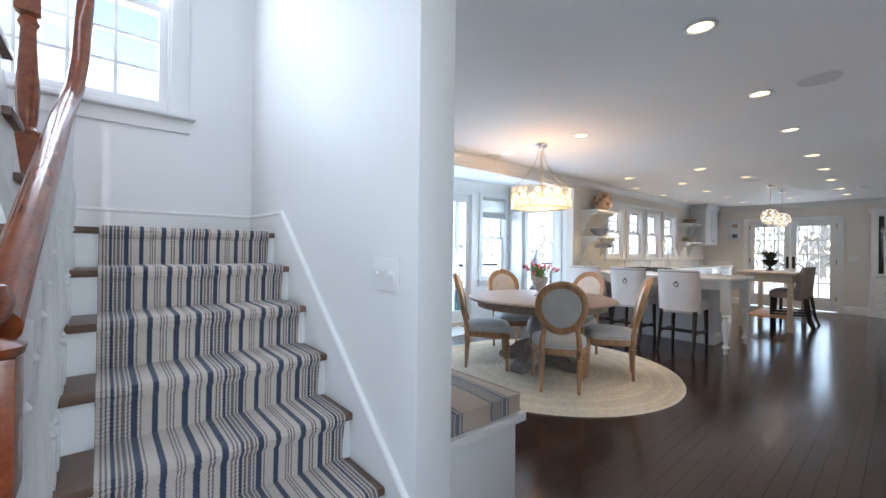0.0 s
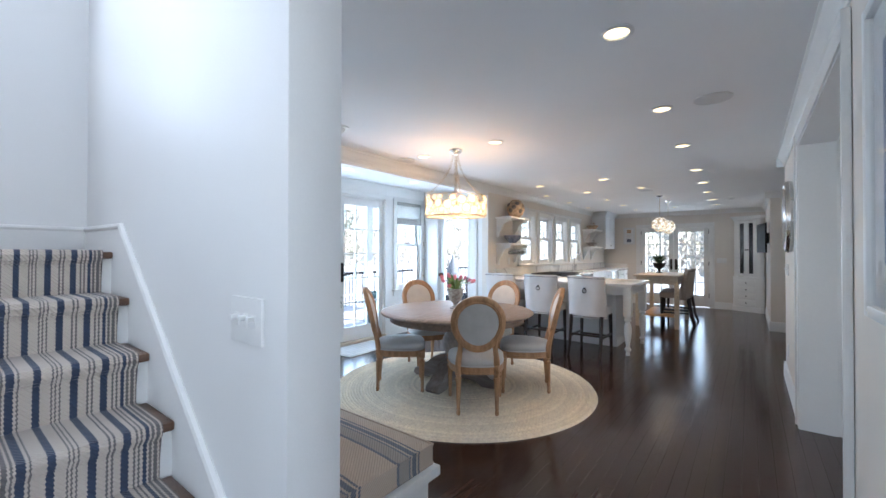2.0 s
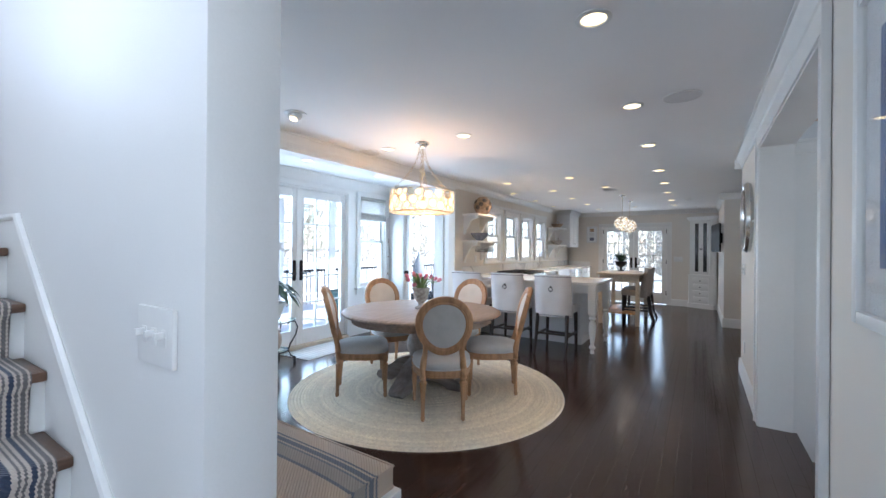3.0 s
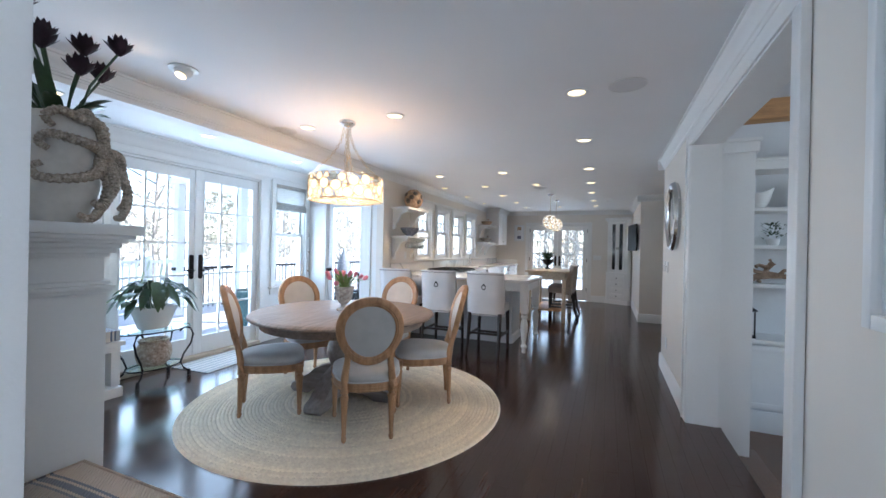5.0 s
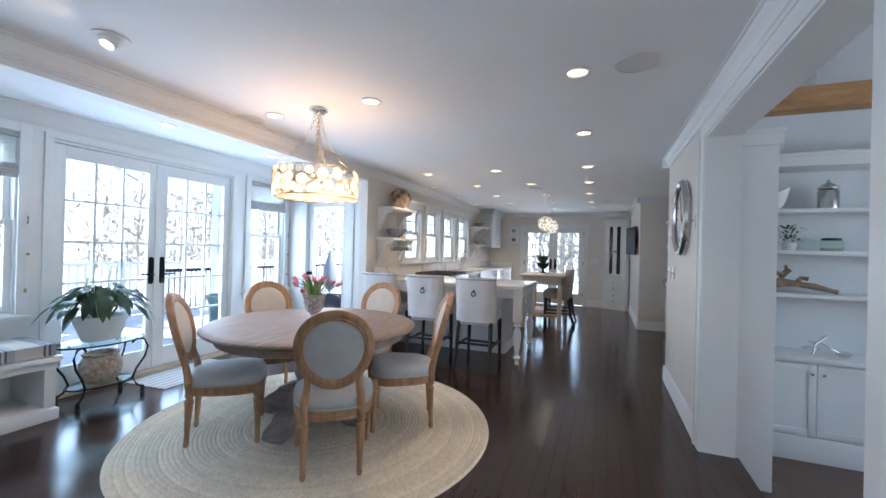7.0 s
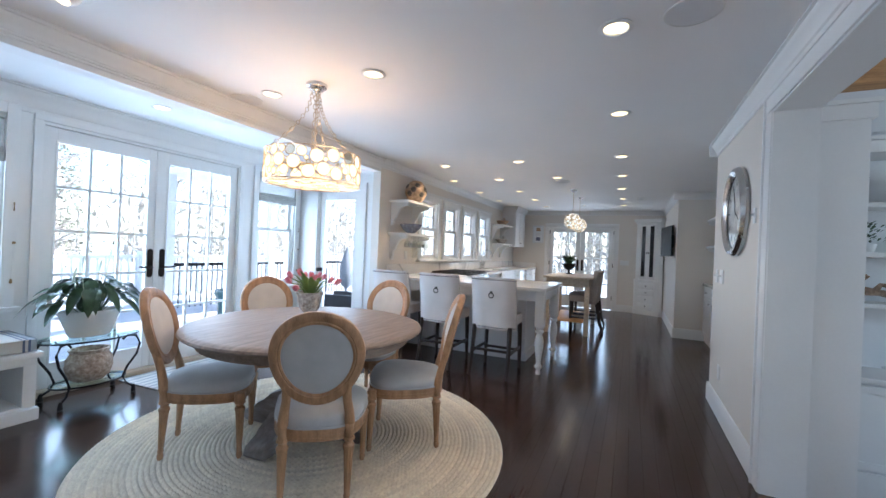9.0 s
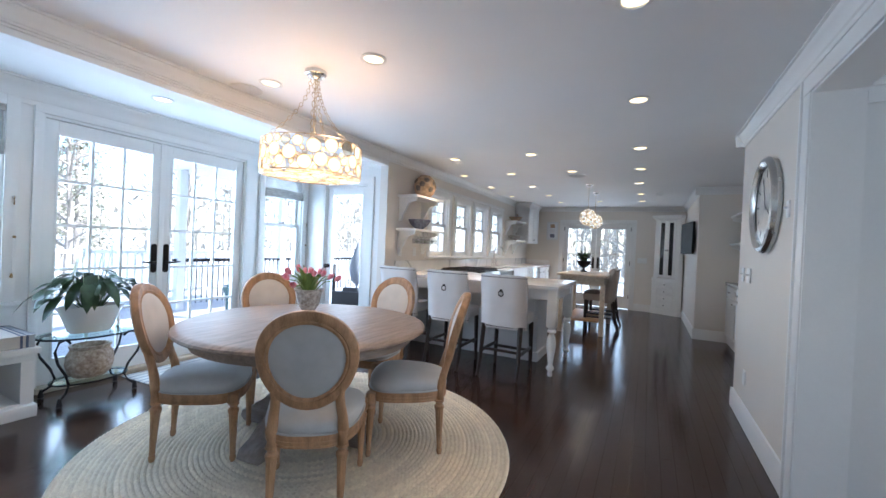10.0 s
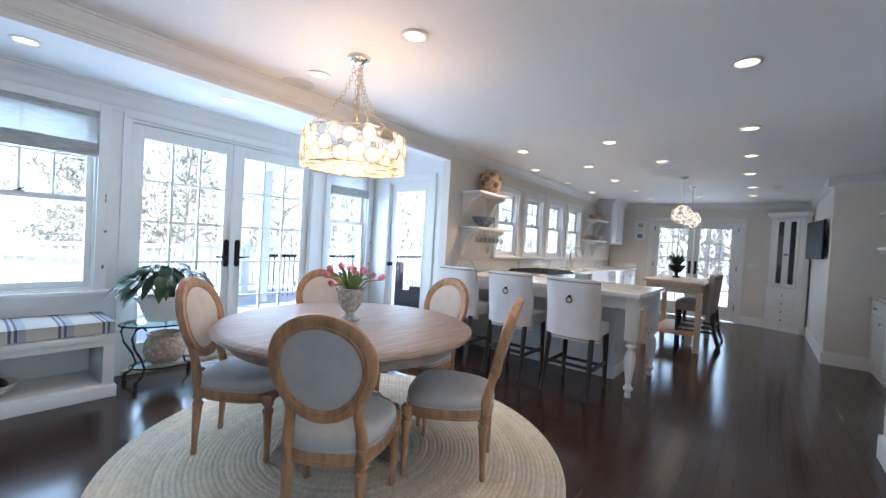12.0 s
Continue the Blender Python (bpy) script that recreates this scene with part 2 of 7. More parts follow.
jn, jl = M_JUTE.node_tree.nodes, M_JUTE.node_tree.links
jt, jlen, jdiv, jflo, jwn, jmr, jm = (jn.new("ShaderNode" + k) for k in ("TexCoord", "VectorMath", "Math", "Math", "TexWhiteNoise", "MapRange", "Mix"))
jlen.operation, jdiv.operation, jflo.operation, jwn.noise_dimensions = "LENGTH", "DIVIDE", "FLOOR", "1D"
jdiv.inputs[1].default_value = 1.31 / 48
jmr.inputs[3].default_value, jmr.inputs[4].default_value = 0.82, 1.0
jm.data_type, jm.blend_type = "RGBA", "MULTIPLY"
jm.inputs[0].default_value = 1.0
jl.new(jt.outputs["Object"], jlen.inputs[0]), jl.new(jlen.outputs["Value"], jdiv.inputs[0]), jl.new(jdiv.outputs[0], jflo.inputs[0])
jl.new(jflo.outputs[0], jwn.inputs["W"]), jl.new(jwn.outputs["Value"], jmr.inputs[0])
jb = jn["Principled BSDF"].inputs["Base Color"]
jl.new(jb.links[0].from_socket, jm.inputs[6]), jl.new(jmr.outputs[0], jm.inputs[7])
jl.new(jm.outputs[2], jb)
M_BLACK = mat("black_glass", (0.012, 0.011, 0.012), 0.5, spec=0.08, amount=0.1, bump=0)
M_RANGE = mat("black_cast_iron_grate", (0.02, 0.02, 0.02), 0.5, 0.2, amount=0.1)
M_POT = mat("white_glazed_pot", (0.78, 0.78, 0.77), 0.25, scale=6, amount=0.03, bump=0.0004)
M_URN = mat("chipped_stone_urn", (0.66, 0.63, 0.58), 0.8, scale=42, amount=0.2, bump=0.005, fine=70, dark=(0.12, 0.07, 0.045))
M_PATTERNPOT = mat("carved_tan_pot", (0.52, 0.45, 0.37), 0.75, scale=38, amount=0.2, bump=0.006, fine=60, dark=(0.16, 0.09, 0.06))
M_LEAF = mat("glossy_dark_leaf", (0.035, 0.075, 0.03), 0.32, scale=20, amount=0.25, bump=0.0015, fine=60)
M_TULIPLEAF = mat("tulip_leaf", (0.20, 0.30, 0.08), 0.45, scale=20, amount=0.2, bump=0.001)
M_TULIP = mat("pink_tulip_petal", (0.62, 0.08, 0.14), 0.5, scale=55, amount=0.25, bump=0.001, dark=(0.80, 0.46, 0.50))
M_SPATHE = mat("pale_lily_bract", (0.62, 0.66, 0.50), 0.5, amount=0.06)
M_PURPLE = mat("dark_purple_petal", (0.028, 0.010, 0.020), 0.7, scale=40, amount=0.3, bump=0.002)
M_VASE = mat("crackled_white_ceramic", (0.60, 0.57, 0.52), 0.3, scale=9, amount=0.08, bump=0.001, fine=40)
M_ROPE = mat("grey_beaded_coral", (0.46, 0.40, 0.33), 0.8, scale=130, amount=0.3, bump=0.012, fine=95, dark=(0.14, 0.10, 0.07))
M_BLIND = mat("woven_paper_shade", (0.42, 0.42, 0.40), 0.9, scale=12, amount=0.2, bump=0.002, fine=160, stretch=(1, 1, 6))
M_SHEER = M_BLIND.copy()
M_SHEER.name = "sheer_shade_weave"
bn, bl = M_SHEER.node_tree.nodes, M_SHEER.node_tree.links
tl_, mx_, tp_, my_ = (bn.new("ShaderNode" + k) for k in ("BsdfTranslucent", "MixShader", "BsdfTransparent", "MixShader"))
tl_.inputs[0].default_value = (0.75, 0.74, 0.70, 1)
mx_.inputs[0].default_value, my_.inputs[0].default_value = 0.22, 0.42
bl.new(bn["Principled BSDF"].outputs[0], mx_.inputs[1]), bl.new(tl_.outputs[0], mx_.inputs[2])
bl.new(mx_.outputs[0], my_.inputs[1]), bl.new(tp_.outputs[0], my_.inputs[2])
bl.new(my_.outputs[0], bn["Material Output"].inputs[0])
M_SOIL = mat("potting_soil", (0.03, 0.022, 0.016), 0.95, scale=30, amount=0.3, bump=0.01)
M_GREY = mat("speaker_grille", (0.74, 0.74, 0.75), 0.8, amount=0.03, bump=0.002, fine=500)
M_BASKET = mat("woven_seagrass", (0.52, 0.38, 0.26), 0.85, scale=22, amount=0.3, bump=0.01, fine=70, dark=(0.20, 0.12, 0.07))
M_OLIVE = mat("dark_woven_patch", (0.15, 0.13, 0.11), 0.85, scale=40, amount=0.3, bump=0.004)
M_BLUEBOWL = mat("blue_patterned_china", (0.25, 0.27, 0.34), 0.2, scale=34, amount=0.2, bump=0, fine=60, dark=(0.03, 0.04, 0.10))
M_DRIFT = mat("driftwood", (0.32, 0.22, 0.15), 0.85, scale=14, amount=0.3, bump=0.01, fine=50, dark=(0.13, 0.08, 0.05))
M_BLUEART = mat("blue_seascape_print", (0.10, 0.17, 0.36), 0.5, scale=2.5, amount=0.5, bump=0, stretch=(1, 1, 3), dark=(0.02, 0.04, 0.13))
M_MAT = mat("white_card_mount", (0.78, 0.80, 0.82), 0.8, amount=0.02)
M_CLOCKFACE = mat("aged_clock_dial", (0.68, 0.65, 0.60), 0.5, scale=9, amount=0.2, bump=0.0005)
NAVY, CREAM, GREIGE = (0.040, 0.058, 0.11), (0.60, 0.535, 0.475), (0.165, 0.155, 0.16)
rb, pos_ = [], 0.0
WEAVE = ((20, "n"), (12, "c"), (5, "g"), (7, "c"), (5, "g"), (9, "c"), (11, "n"), (5, "c"), (8, "g"), (5, "c"), (11, "g"), (6, "c"), (5, "g"), (6, "c"), (19, "n"), (6, "c"), (5, "g"), (30, "c"), (18, "n"), (26, "c"), (4, "g"), (6, "c"), (4, "g"), (6, "c"), (4, "g"), (24, "c"), (20, "n"), (23, "c"), (5, "g"), (7, "c"), (5, "g"), (20, "c"))
TOTAL = sum(w for w, c in WEAVE)
for w, c in WEAVE:
    rb.append((pos_ / TOTAL, {"n": NAVY, "c": CREAM, "g": GREIGE}[c]))
    pos_ += w
M_RUNNER = stripes("striped_wool_runner", TOTAL / 1000.0, rb)
M_CUSHION = stripes("striped_linen_cushion", 0.30, [(0, (0.56, 0.46, 0.37)), (0.28, (0.14, 0.16, 0.21)), (0.31, (0.56, 0.46, 0.37)), (0.34, (0.14, 0.16, 0.21)), (0.42, (0.50, 0.43, 0.36)), (0.45, (0.17, 0.19, 0.24)), (0.48, (0.36, 0.33, 0.30)), (0.66, (0.15, 0.17, 0.22)), (0.70, (0.56, 0.46, 0.37))], axis=1, weave=330)
M_CUSHION2 = stripes("pale_striped_cushion", 0.24, [(0, (0.66, 0.64, 0.60)), (0.40, (0.10, 0.13, 0.22)), (0.46, (0.62, 0.60, 0.57)), (0.52, (0.10, 0.13, 0.22)), (0.58, (0.44, 0.48, 0.52)), (0.75, (0.66, 0.64, 0.60))], weave=330)
M_MATSTRIPE = stripes("striped_door_mat_cloth", 0.075, [(0, (0.62, 0.62, 0.60)), (0.45, (0.24, 0.28, 0.34)), (0.70, (0.55, 0.56, 0.56))], axis=1, weave=200)
M_SNOW = mat("pale_winter_lawn", (0.55, 0.56, 0.52), 0.9, scale=0.6, amount=0.2, bump=0.02, fine=8)
M_DECK = wood("grey_deck_board", (0.50, 0.49, 0.47), (0.36, 0.35, 0.34), 0.7, (1.2, 9, 9))
M_BARK = mat("bark", (0.34, 0.30, 0.26), 0.9, scale=10, amount=0.3, bump=0.02, stretch=(1, 1, 0.3))
M_FOLIAGE = mat("evergreen_foliage", (0.17, 0.17, 0.115), 0.7, scale=2, amount=0.3, bump=0)
M_BRUSH = mat("winter_brush", (0.42, 0.38, 0.33), 0.9, scale=1.2, amount=0.2, bump=0, dark=(0.28, 0.26, 0.21))
M_WICKER = mat("dark_wicker", (0.06, 0.055, 0.055), 0.8, scale=40, amount=0.3, bump=0.006, fine=80)
M_TARP = mat("slate_blue_cover", (0.20, 0.22, 0.25), 0.7, scale=6, amount=0.15, bump=0.003)


# ---- mesh helpers ----
def bx(bm, x0, y0, z0, x1, y1, z1, bev=0.0):
    vs = [bm.verts.new((x, y, z)) for x in (x0, x1) for y in (y0, y1) for z in (z0, z1)]
    fs = [bm.faces.new([vs[i] for i in q]) for q in ((0, 1, 3, 2), (4, 6, 7, 5), (0, 4, 5, 1), (2, 3, 7, 6), (0, 2, 6, 4), (1, 5, 7, 3))]
    if bev:
        es = list({e for f in fs for e in f.edges})
        bmesh.ops.bevel(bm, geom=es, offset=bev, segments=2, affect="EDGES", profile=0.6)
    return vs


def lathe(bm, profile, seg=24, centre=(0, 0, 0), sx=1.0, sy=1.0, caps=True):
    rings = []
    for r, z in profile:
        rings.append([bm.verts.new((centre[0] + sx * r * math.cos(2 * math.pi * i / seg), centre[1] + sy * r * math.sin(2 * math.pi * i / seg), centre[2] + z)) for i in range(seg)])
    for a, b in zip(rings, rings[1:]):
        for i in range(seg):
            j = (i + 1) % seg
            bm.faces.new((a[i], a[j], b[j], b[i]))
    for ring, flip in ((rings[0], True), (rings[-1], False)):
        if caps and profile[0 if flip else -1][0] > 1e-4:
            bm.faces.new(ring[::-1] if flip else ring)


def tube(bm, pts, radius, seg=8, closed=False, flat=1.0):
    pts = [Vector(p) for p in pts]
    n = len(pts)
    rad = radius if isinstance(radius, (list, tuple)) else [radius] * n
    rings = []
    up = Vector((0, 0, 1))
    for i, p in enumerate(pts):
        d = (pts[(i + 1) % n] - pts[i - 1]) if closed else (pts[min(i + 1, n - 1)] - pts[max(i - 1, 0)])
        d.normalize()
        side = d.cross(up)
        side = side.normalized() if side.length > 0.05 else d.cross(Vector((0, 1, 0))).normalized()
        top = side.cross(d)
        rings.append([bm.verts.new(p + rad[i] * (math.cos(2 * math.pi * k / seg) * side + flat * math.sin(2 * math.pi * k / seg) * top)) for k in range(seg)])
    for i in range(n if closed else n - 1):
        a, b = rings[i], rings[(i + 1) % n]
        for k in range(seg):
            j = (k + 1) % seg
            bm.faces.new((a[k], a[j], b[j], b[k]))
    if not closed:
        bm.faces.new(rings[0][::-1])
        bm.faces.new(rings[-1])


def prism(bm, poly, lo, hi, axis=1):
    """A flat outline (u, z) pushed along one axis from lo to hi."""
    def at(u, v, w):
        return {0: (w, u, v), 1: (u, w, v), 2: (u, v, w)}[axis]
    a = [bm.verts.new(at(u, v, lo)) for u, v in poly]
    b = [bm.verts.new(at(u, v, hi)) for u, v in poly]
    n = len(poly)
    for i in range(n):
        bm.faces.new((a[i], a[(i + 1) % n], b[(i + 1) % n], b[i]))
    bm.faces.new(a[::-1])
    bm.faces.new(b)


def finish(name, bm, material):
    bmesh.ops.recalc_face_normals(bm, faces=bm.faces)
    me = bpy.data.meshes.new(name)
    bm.to_mesh(me)
    bm.free()
    me.materials.append(material)
    me.polygons.foreach_set("use_smooth", [True] * len(me.polygons))
    me.set_sharp_from_angle(angle=radians(38))
    return me


def part(name, bm, material, parent=None, label=""):
    ob = new(name, finish(name, bm, material))
    ob.parent = parent
    return tagged(ob, label)


def thing(name, label, category, m=None, group="", kind=""):
    ob = new(name)
    if m is not None:
        ob.matrix_basis = m
    return tagged(ob, label, category, group, kind)


def fresh():
    return bmesh.new()


def boxpart(name, dims, material, parent=None, bev=0.0, label=""):
    bm = fresh()
    bx(bm, *dims, bev=bev)
    return part(name, bm, material, parent, label)


def fixed(name, bm, material, label, category):
    return tagged(part(name, bm, material), label, category, kind="structure")


def wall(name, m, length, height, thick, holes, material, label, base=0.0):
    """A wall along local x, its room face at y = 0, its thickness towards +y, with holes (x0, x1, z0, z1)."""
    bm = fresh()
    cuts = sorted({0.0, length, *(h[0] for h in holes), *(h[1] for h in holes)})
    for a, b in zip(cuts, cuts[1:]):
        zs = sorted((h[2], h[3]) for h in holes if h[0] <= a + 1e-6 and h[1] >= b - 1e-6)
        z = base
        for lo, hi in zs + [(height, height)]:
            if lo > z + 1e-4:
                bx(bm, a, 0, z, b, thick, lo)
            z = hi
    ob = fixed(name, bm, material, label, "wall")
    ob.matrix_basis = m
    return ob


def run(name, pts, profile, material, label, category="trim"):
    """A moulding: profile of (out from the wall, up) along straight stretches (x0, y0, x1, y1, nx, ny, z)."""
    bm = fresh()
    for x0, y0, x1, y1, nx, ny, z in pts:
        a = [bm.verts.new((x0 + nx * o, y0 + ny * o, z + u)) for o, u in profile]
        b = [bm.verts.new((x1 + nx * o, y1 + ny * o, z + u)) for o, u in profile]
        n = len(profile)
        for i in range(n):
            bm.faces.new((a[i], a[(i + 1) % n], b[(i + 1) % n], b[i]))
        bm.faces.new(a[::-1])
        bm.faces.new(b)
    return fixed(name, bm, material, label, category)


CROWN = [(0, -0.155), (0.012, -0.155), (0.016, -0.125), (0.028, -0.115), (0.034, -0.085), (0.062, -0.045), (0.072, -0.036), (0.080, -0.018), (0.098, -0.012), (0.098, -0.001), (0, -0.001)]
BASE = [(0, 0), (0.020, 0), (0.020, 0.125), (0.014, 0.140), (0.010, 0.160), (0, 0.165)]
H = 2.44

# ---- structure: floors ----
bm = fresh()
bx(bm, -2.6, -1.7, -0.30, 0.62, 5.1, -0.012)
bx(bm, 0.62, -0.226, -0.30, 12.28, 5.1, -0.012)
bx(bm, 6.16, -0.70, -0.30, 12.28, -0.226, -0.012)
floor = part("floor", bm, M_GAP)
tagged(floor, "dark-stained oak plank floor with a satin sheen", "floor", kind="structure")
boxpart("ground", (-400, -400, -0.95, 400, 500, -0.62), M_SNOW)
tagged(bpy.data.objects["ground"], "pale winter lawn beyond the deck", "ground", kind="structure")
boxpart("lower_floor", (1.0, -4.6, -0.6, 6.1, -0.48, -0.40), M_TREAD)
tagged(bpy.data.objects["lower_floor"], "brown wooden floor of the sunken room", "floor", kind="structure")
st = boxpart("step", (2.58, -0.49, -0.6, 4.62, -0.225, -0.19), M_TREAD, bev=0.006)
tagged(st, "brown wooden step down into the sunken room", "step", kind="structure")

# ---- structure: walls ----
FD = (3.06, 4.84, 0.0, 2.215)
wall("wall_north", pose(1.02, 5.0, 0), 4.95, H, 0.16, [(1.98 - 1.02, 2.86 - 1.02, 0.76, 2.22), (FD[0] - 1.02, FD[1] - 1.02, 0, FD[3]), (5.10 - 1.02, 5.72 - 1.02, 0.76, 2.22)], M_TRIM, "white painted wall between windows and doors")
wall("wall_porch", pose(5.82, 5.0, 0, 0, 0, -90), 1.38, H, 0.14, [(0.34, 1.06, 0.0, 2.06)], M_TRIM, "white painted wall round the porch door")
KW = [(6.88, 7.46), (7.72, 8.30), (8.55, 9.15), (9.42, 10.04)]
wall("wall_kitchen", pose(5.96, 3.62, 0), 6.33, H, 0.14, [(a - 5.96, b - 5.96, 1.16, 2.07) for a, b in KW], M_WALL, "warm greige painted kitchen wall")
boxpart("wall_return", (5.76, 3.61, 0, 5.975, 3.72, H), M_WALL)
tagged(bpy.data.objects["wall_return"], "greige wall end beside the porch door", "wall", kind="structure")
wall("wall_east", pose(12.15, 3.76, 0, 0, 0, -90), 4.4, H, 0.14, [(1.08, 2.665, 0.0, 2.03)], M_WALL, "warm greige painted end wall")
wall("wall_south", pose(6.15, 0, 0, 0, 0, 180), 5.55, H, 0.195, [(1.70, 3.58, 0.0, 2.21)], M_WALL, "greige wall with a wide cased opening")
wall("wall_pantry_side", pose(6.15, -0.19, 0, 0, 0, -90), 0.50, H, 0.10, [], M_WALL, "greige return wall beside the pantry recess")
wall("wall_pantry_back", pose(9.36, -0.66, 0, 0, 0, 180), 3.28, H, 0.12, [], M_WALL, "greige wall behind the pantry shelves")
boxpart("wall_television", (9.345, -0.78, 0, 12.16, 0.03, H), M_WALL)
tagged(bpy.data.objects["wall_television"], "greige wall block that carries the television", "wall", kind="structure")
boxpart("wall_stair", (0.85, 1.208, 0, 1.013, 5.16, 4.9), M_STAIRWALL, bev=0.006)
tagged(bpy.data.objects["wall_stair"], "smooth off-white wall beside the stairs", "wall", kind="structure")
wall("wall_landing", pose(-1.6, 3.22, 0), 2.46, 4.9, 0.16, [(-0.62 + 1.6, 0.36 + 1.6, 2.13, 3.45)], M_STAIRWALL, "smooth off-white landing wall with a window")
# Unseen hall walls close the space and bounce light; their windows are added.
wall("wall_west", pose(-2.5, -1.6, 0, 0, 0, 90), 5.0, 4.9, 0.14, [(1.5, 2.9, 0.7, 2.3)], M_STAIRWALL, "off-white hall wall out of view, with an added window")
wall("wall_hall_south", pose(0.62, -1.6, 0, 0, 0, 180), 3.2, 4.9, 0.14, [(0.42, 1.52, 0.7, 2.3)], M_STAIRWALL, "off-white hall wall out of view, with an added window")
boxpart("wall_hall_east", (0.50, -1.62, 0, 0.62, -0.198, H), M_STAIRWALL)
boxpart("wall_upper_hall", (0.62, 0.9, H + 0.03, 0.851, 1.206, 4.9), M_STAIRWALL)
# Unseen upper wall; its opening is added for the landing lamp.
wall("wall_upper_edge", pose(0.62, 0.9, 0, 0, 0, 180), 3.12, 4.9, 0.08, [(0.72, 1.92, 3.4, 4.4)], M_STAIRWALL, "off-white upper hall wall out of view, with an added opening", base=H)
for nm in ("wall_hall_east", "wall_upper_hall"):
    tagged(bpy.data.objects[nm], "off-white painted hall wall", "wall", kind="structure")
wall("wall_lower_east", pose(6.05, -0.196, 0, 0, 0, -90), 4.4, 3.6, 0.1, [], M_CABINET, "pale grey wall of the sunken room", base=-0.6)
# Far wall out of view; its window hole is added to admit light.
wall("wall_lower_south", pose(6.1, -4.5, 0, 0, 0, 180), 5.2, 3.6, 0.12, [(1.2, 3.8, 0.4, 2.4)], M_CABINET, "pale grey far wall of the sunken room", base=-0.6)
wall("wall_lower_west", pose(1.0, -4.5, 0, 0, 0, 90), 4.3, 3.6, 0.1, [], M_CABINET, "pale grey side wall of the sunken room", base=-0.6)
wall("wall_lower_above", pose(6.1, -0.196, 0, 0, 0, 180), 5.1, 3.6, 0.004, [], M_CABINET, "pale grey wall above the cased opening", base=2.45)

# ---- structure: ceilings ----
for nm, d in (("ceiling", (0.62, -0.80, H, 12.29, 5.16, H + 0.12)), ("ceiling_hall", (-2.6, -1.7, H, 0.62, 0.82, H + 0.12)), ("ceiling_stairwell", (-2.6, 0.8, 4.9, 1.05, 3.4, 5.0)), ("ceiling_lower", (1.0, -4.6, 3.6, 6.2, -0.2, 3.7))):
    bm = fresh()
    if nm == "ceiling":
        bx(bm, 1.02, -0.195, H, 5.97, 5.16, H + 0.12)
        bx(bm, 5.97, -0.195, H, 12.29, 3.76, H + 0.12)
        bx(bm, 6.05, -0.80, H, 12.29, -0.195, H + 0.12)
        bx(bm, 0.62, -0.195, H, 1.02, 1.205, H + 0.12)
    else:
        bx(bm, *d)
    fixed(nm, bm, M_CEIL, "flat matt white painted ceiling", "ceiling")
boxpart("ceiling_beam", (1.02, 3.62, 2.275, 5.96, 3.75, H), M_CEIL)
tagged(bpy.data.objects["ceiling_beam"], "white boxed ceiling beam with crown moulding", "beam", kind="structure")
boxpart("wooden_beam", (5.28, -4.5, 2.60, 5.46, -0.21, 2.78), M_BEAMWOOD, bev=0.008)
tagged(bpy.data.objects["wooden_beam"], "honey-coloured exposed timber beam in the sunken room", "beam", kind="structure")

run("crown_moulding", [(5.76, 3.61, 12.15, 3.61, 0, -1, H),
    (12.15, 0.03, 12.15, 3.62, -1, 0, H), (0.62, 0, 6.15, 0, 0, 1, H), (6.15, -0.66, 6.15, 0.070, 1, 0, H), (9.345, 0.03, 12.15, 0.03, 0, 1, H), (9.345, -0.66, 9.345, 0.10, -1, 0, H), (6.15, -0.66, 9.345, -0.66, 0, 1, H),
    (1.02, 1.205, 1.02, 3.6, 1, 0, H)], [(o * 0.72, u * 0.72) for o, u in CROWN], M_TRIM, "white stepped crown moulding")
run("bay_moulding", [(1.02, 5.0, 5.82, 5.0, 0, -1, H), (5.82, 3.75, 5.82, 5.0, -1, 0, H)], [(o, u * 1.18) for o, u in CROWN], M_TRIM, "deep white crown moulding above the french doors")
run("baseboard", [(4.55, 0, 6.15, 0, 0, 1, 0), (0.62, 0, 2.45, 0, 0, 1, 0), (6.15, -0.66, 6.15, 0.02, 1, 0, 0), (9.345, -0.66, 9.345, 0.05, -1, 0, 0), (9.345, 0.03, 11.8, 0.03, 0, 1, 0), (12.15, 0.6, 12.15, 1.0, -1, 0, 0), (12.15, 2.78, 12.15, 3.0, -1, 0, 0)],
    BASE, M_TRIM, "tall white baseboard", "baseboard")
run("beam_moulding", [(1.02, 3.62, 5.76, 3.62, 0, -1, H)], [(0, -0.168), (0.012, -0.168), (0.012, -0.135), (0.020, -0.130), (0.020, -0.120), (0.030, -0.116), (0.030, -0.106), (0.036, -0.100), (0.040, -0.062), (0.050, -0.048), (0.050, -0.022), (0.060, -0.016), (0.060, -0.001), (0, -0.001)], M_TRIM, "stepped white moulding along the ceiling beam")
CAS = 0.02
bm = fresh()
for d in ((4.45, 0.002, 0, 4.555, CAS, 2.21), (2.455, 0.002, 0, 2.56, CAS, 2.21), (2.455, 0.002, 2.21, 4.555, CAS + 0.003, 2.30),
          (4.545, 0.002, 0, 4.562, CAS + 0.012, 2.30), (2.448, 0.002, 0, 2.465, CAS + 0.012, 2.30)):
    bx(bm, *d, bev=0.003)
for d in ((4.44, -0.20, 0, 4.452, 0.012, 2.21), (2.56, -0.20, 0, 2.575, 0.012, 2.21), (2.56, -0.20, 2.198, 4.452, 0.012, 2.212)):
    bx(bm, *d)
fixed("trim", bm, M_TRIM, "white painted casing of the wide opening", "trim")


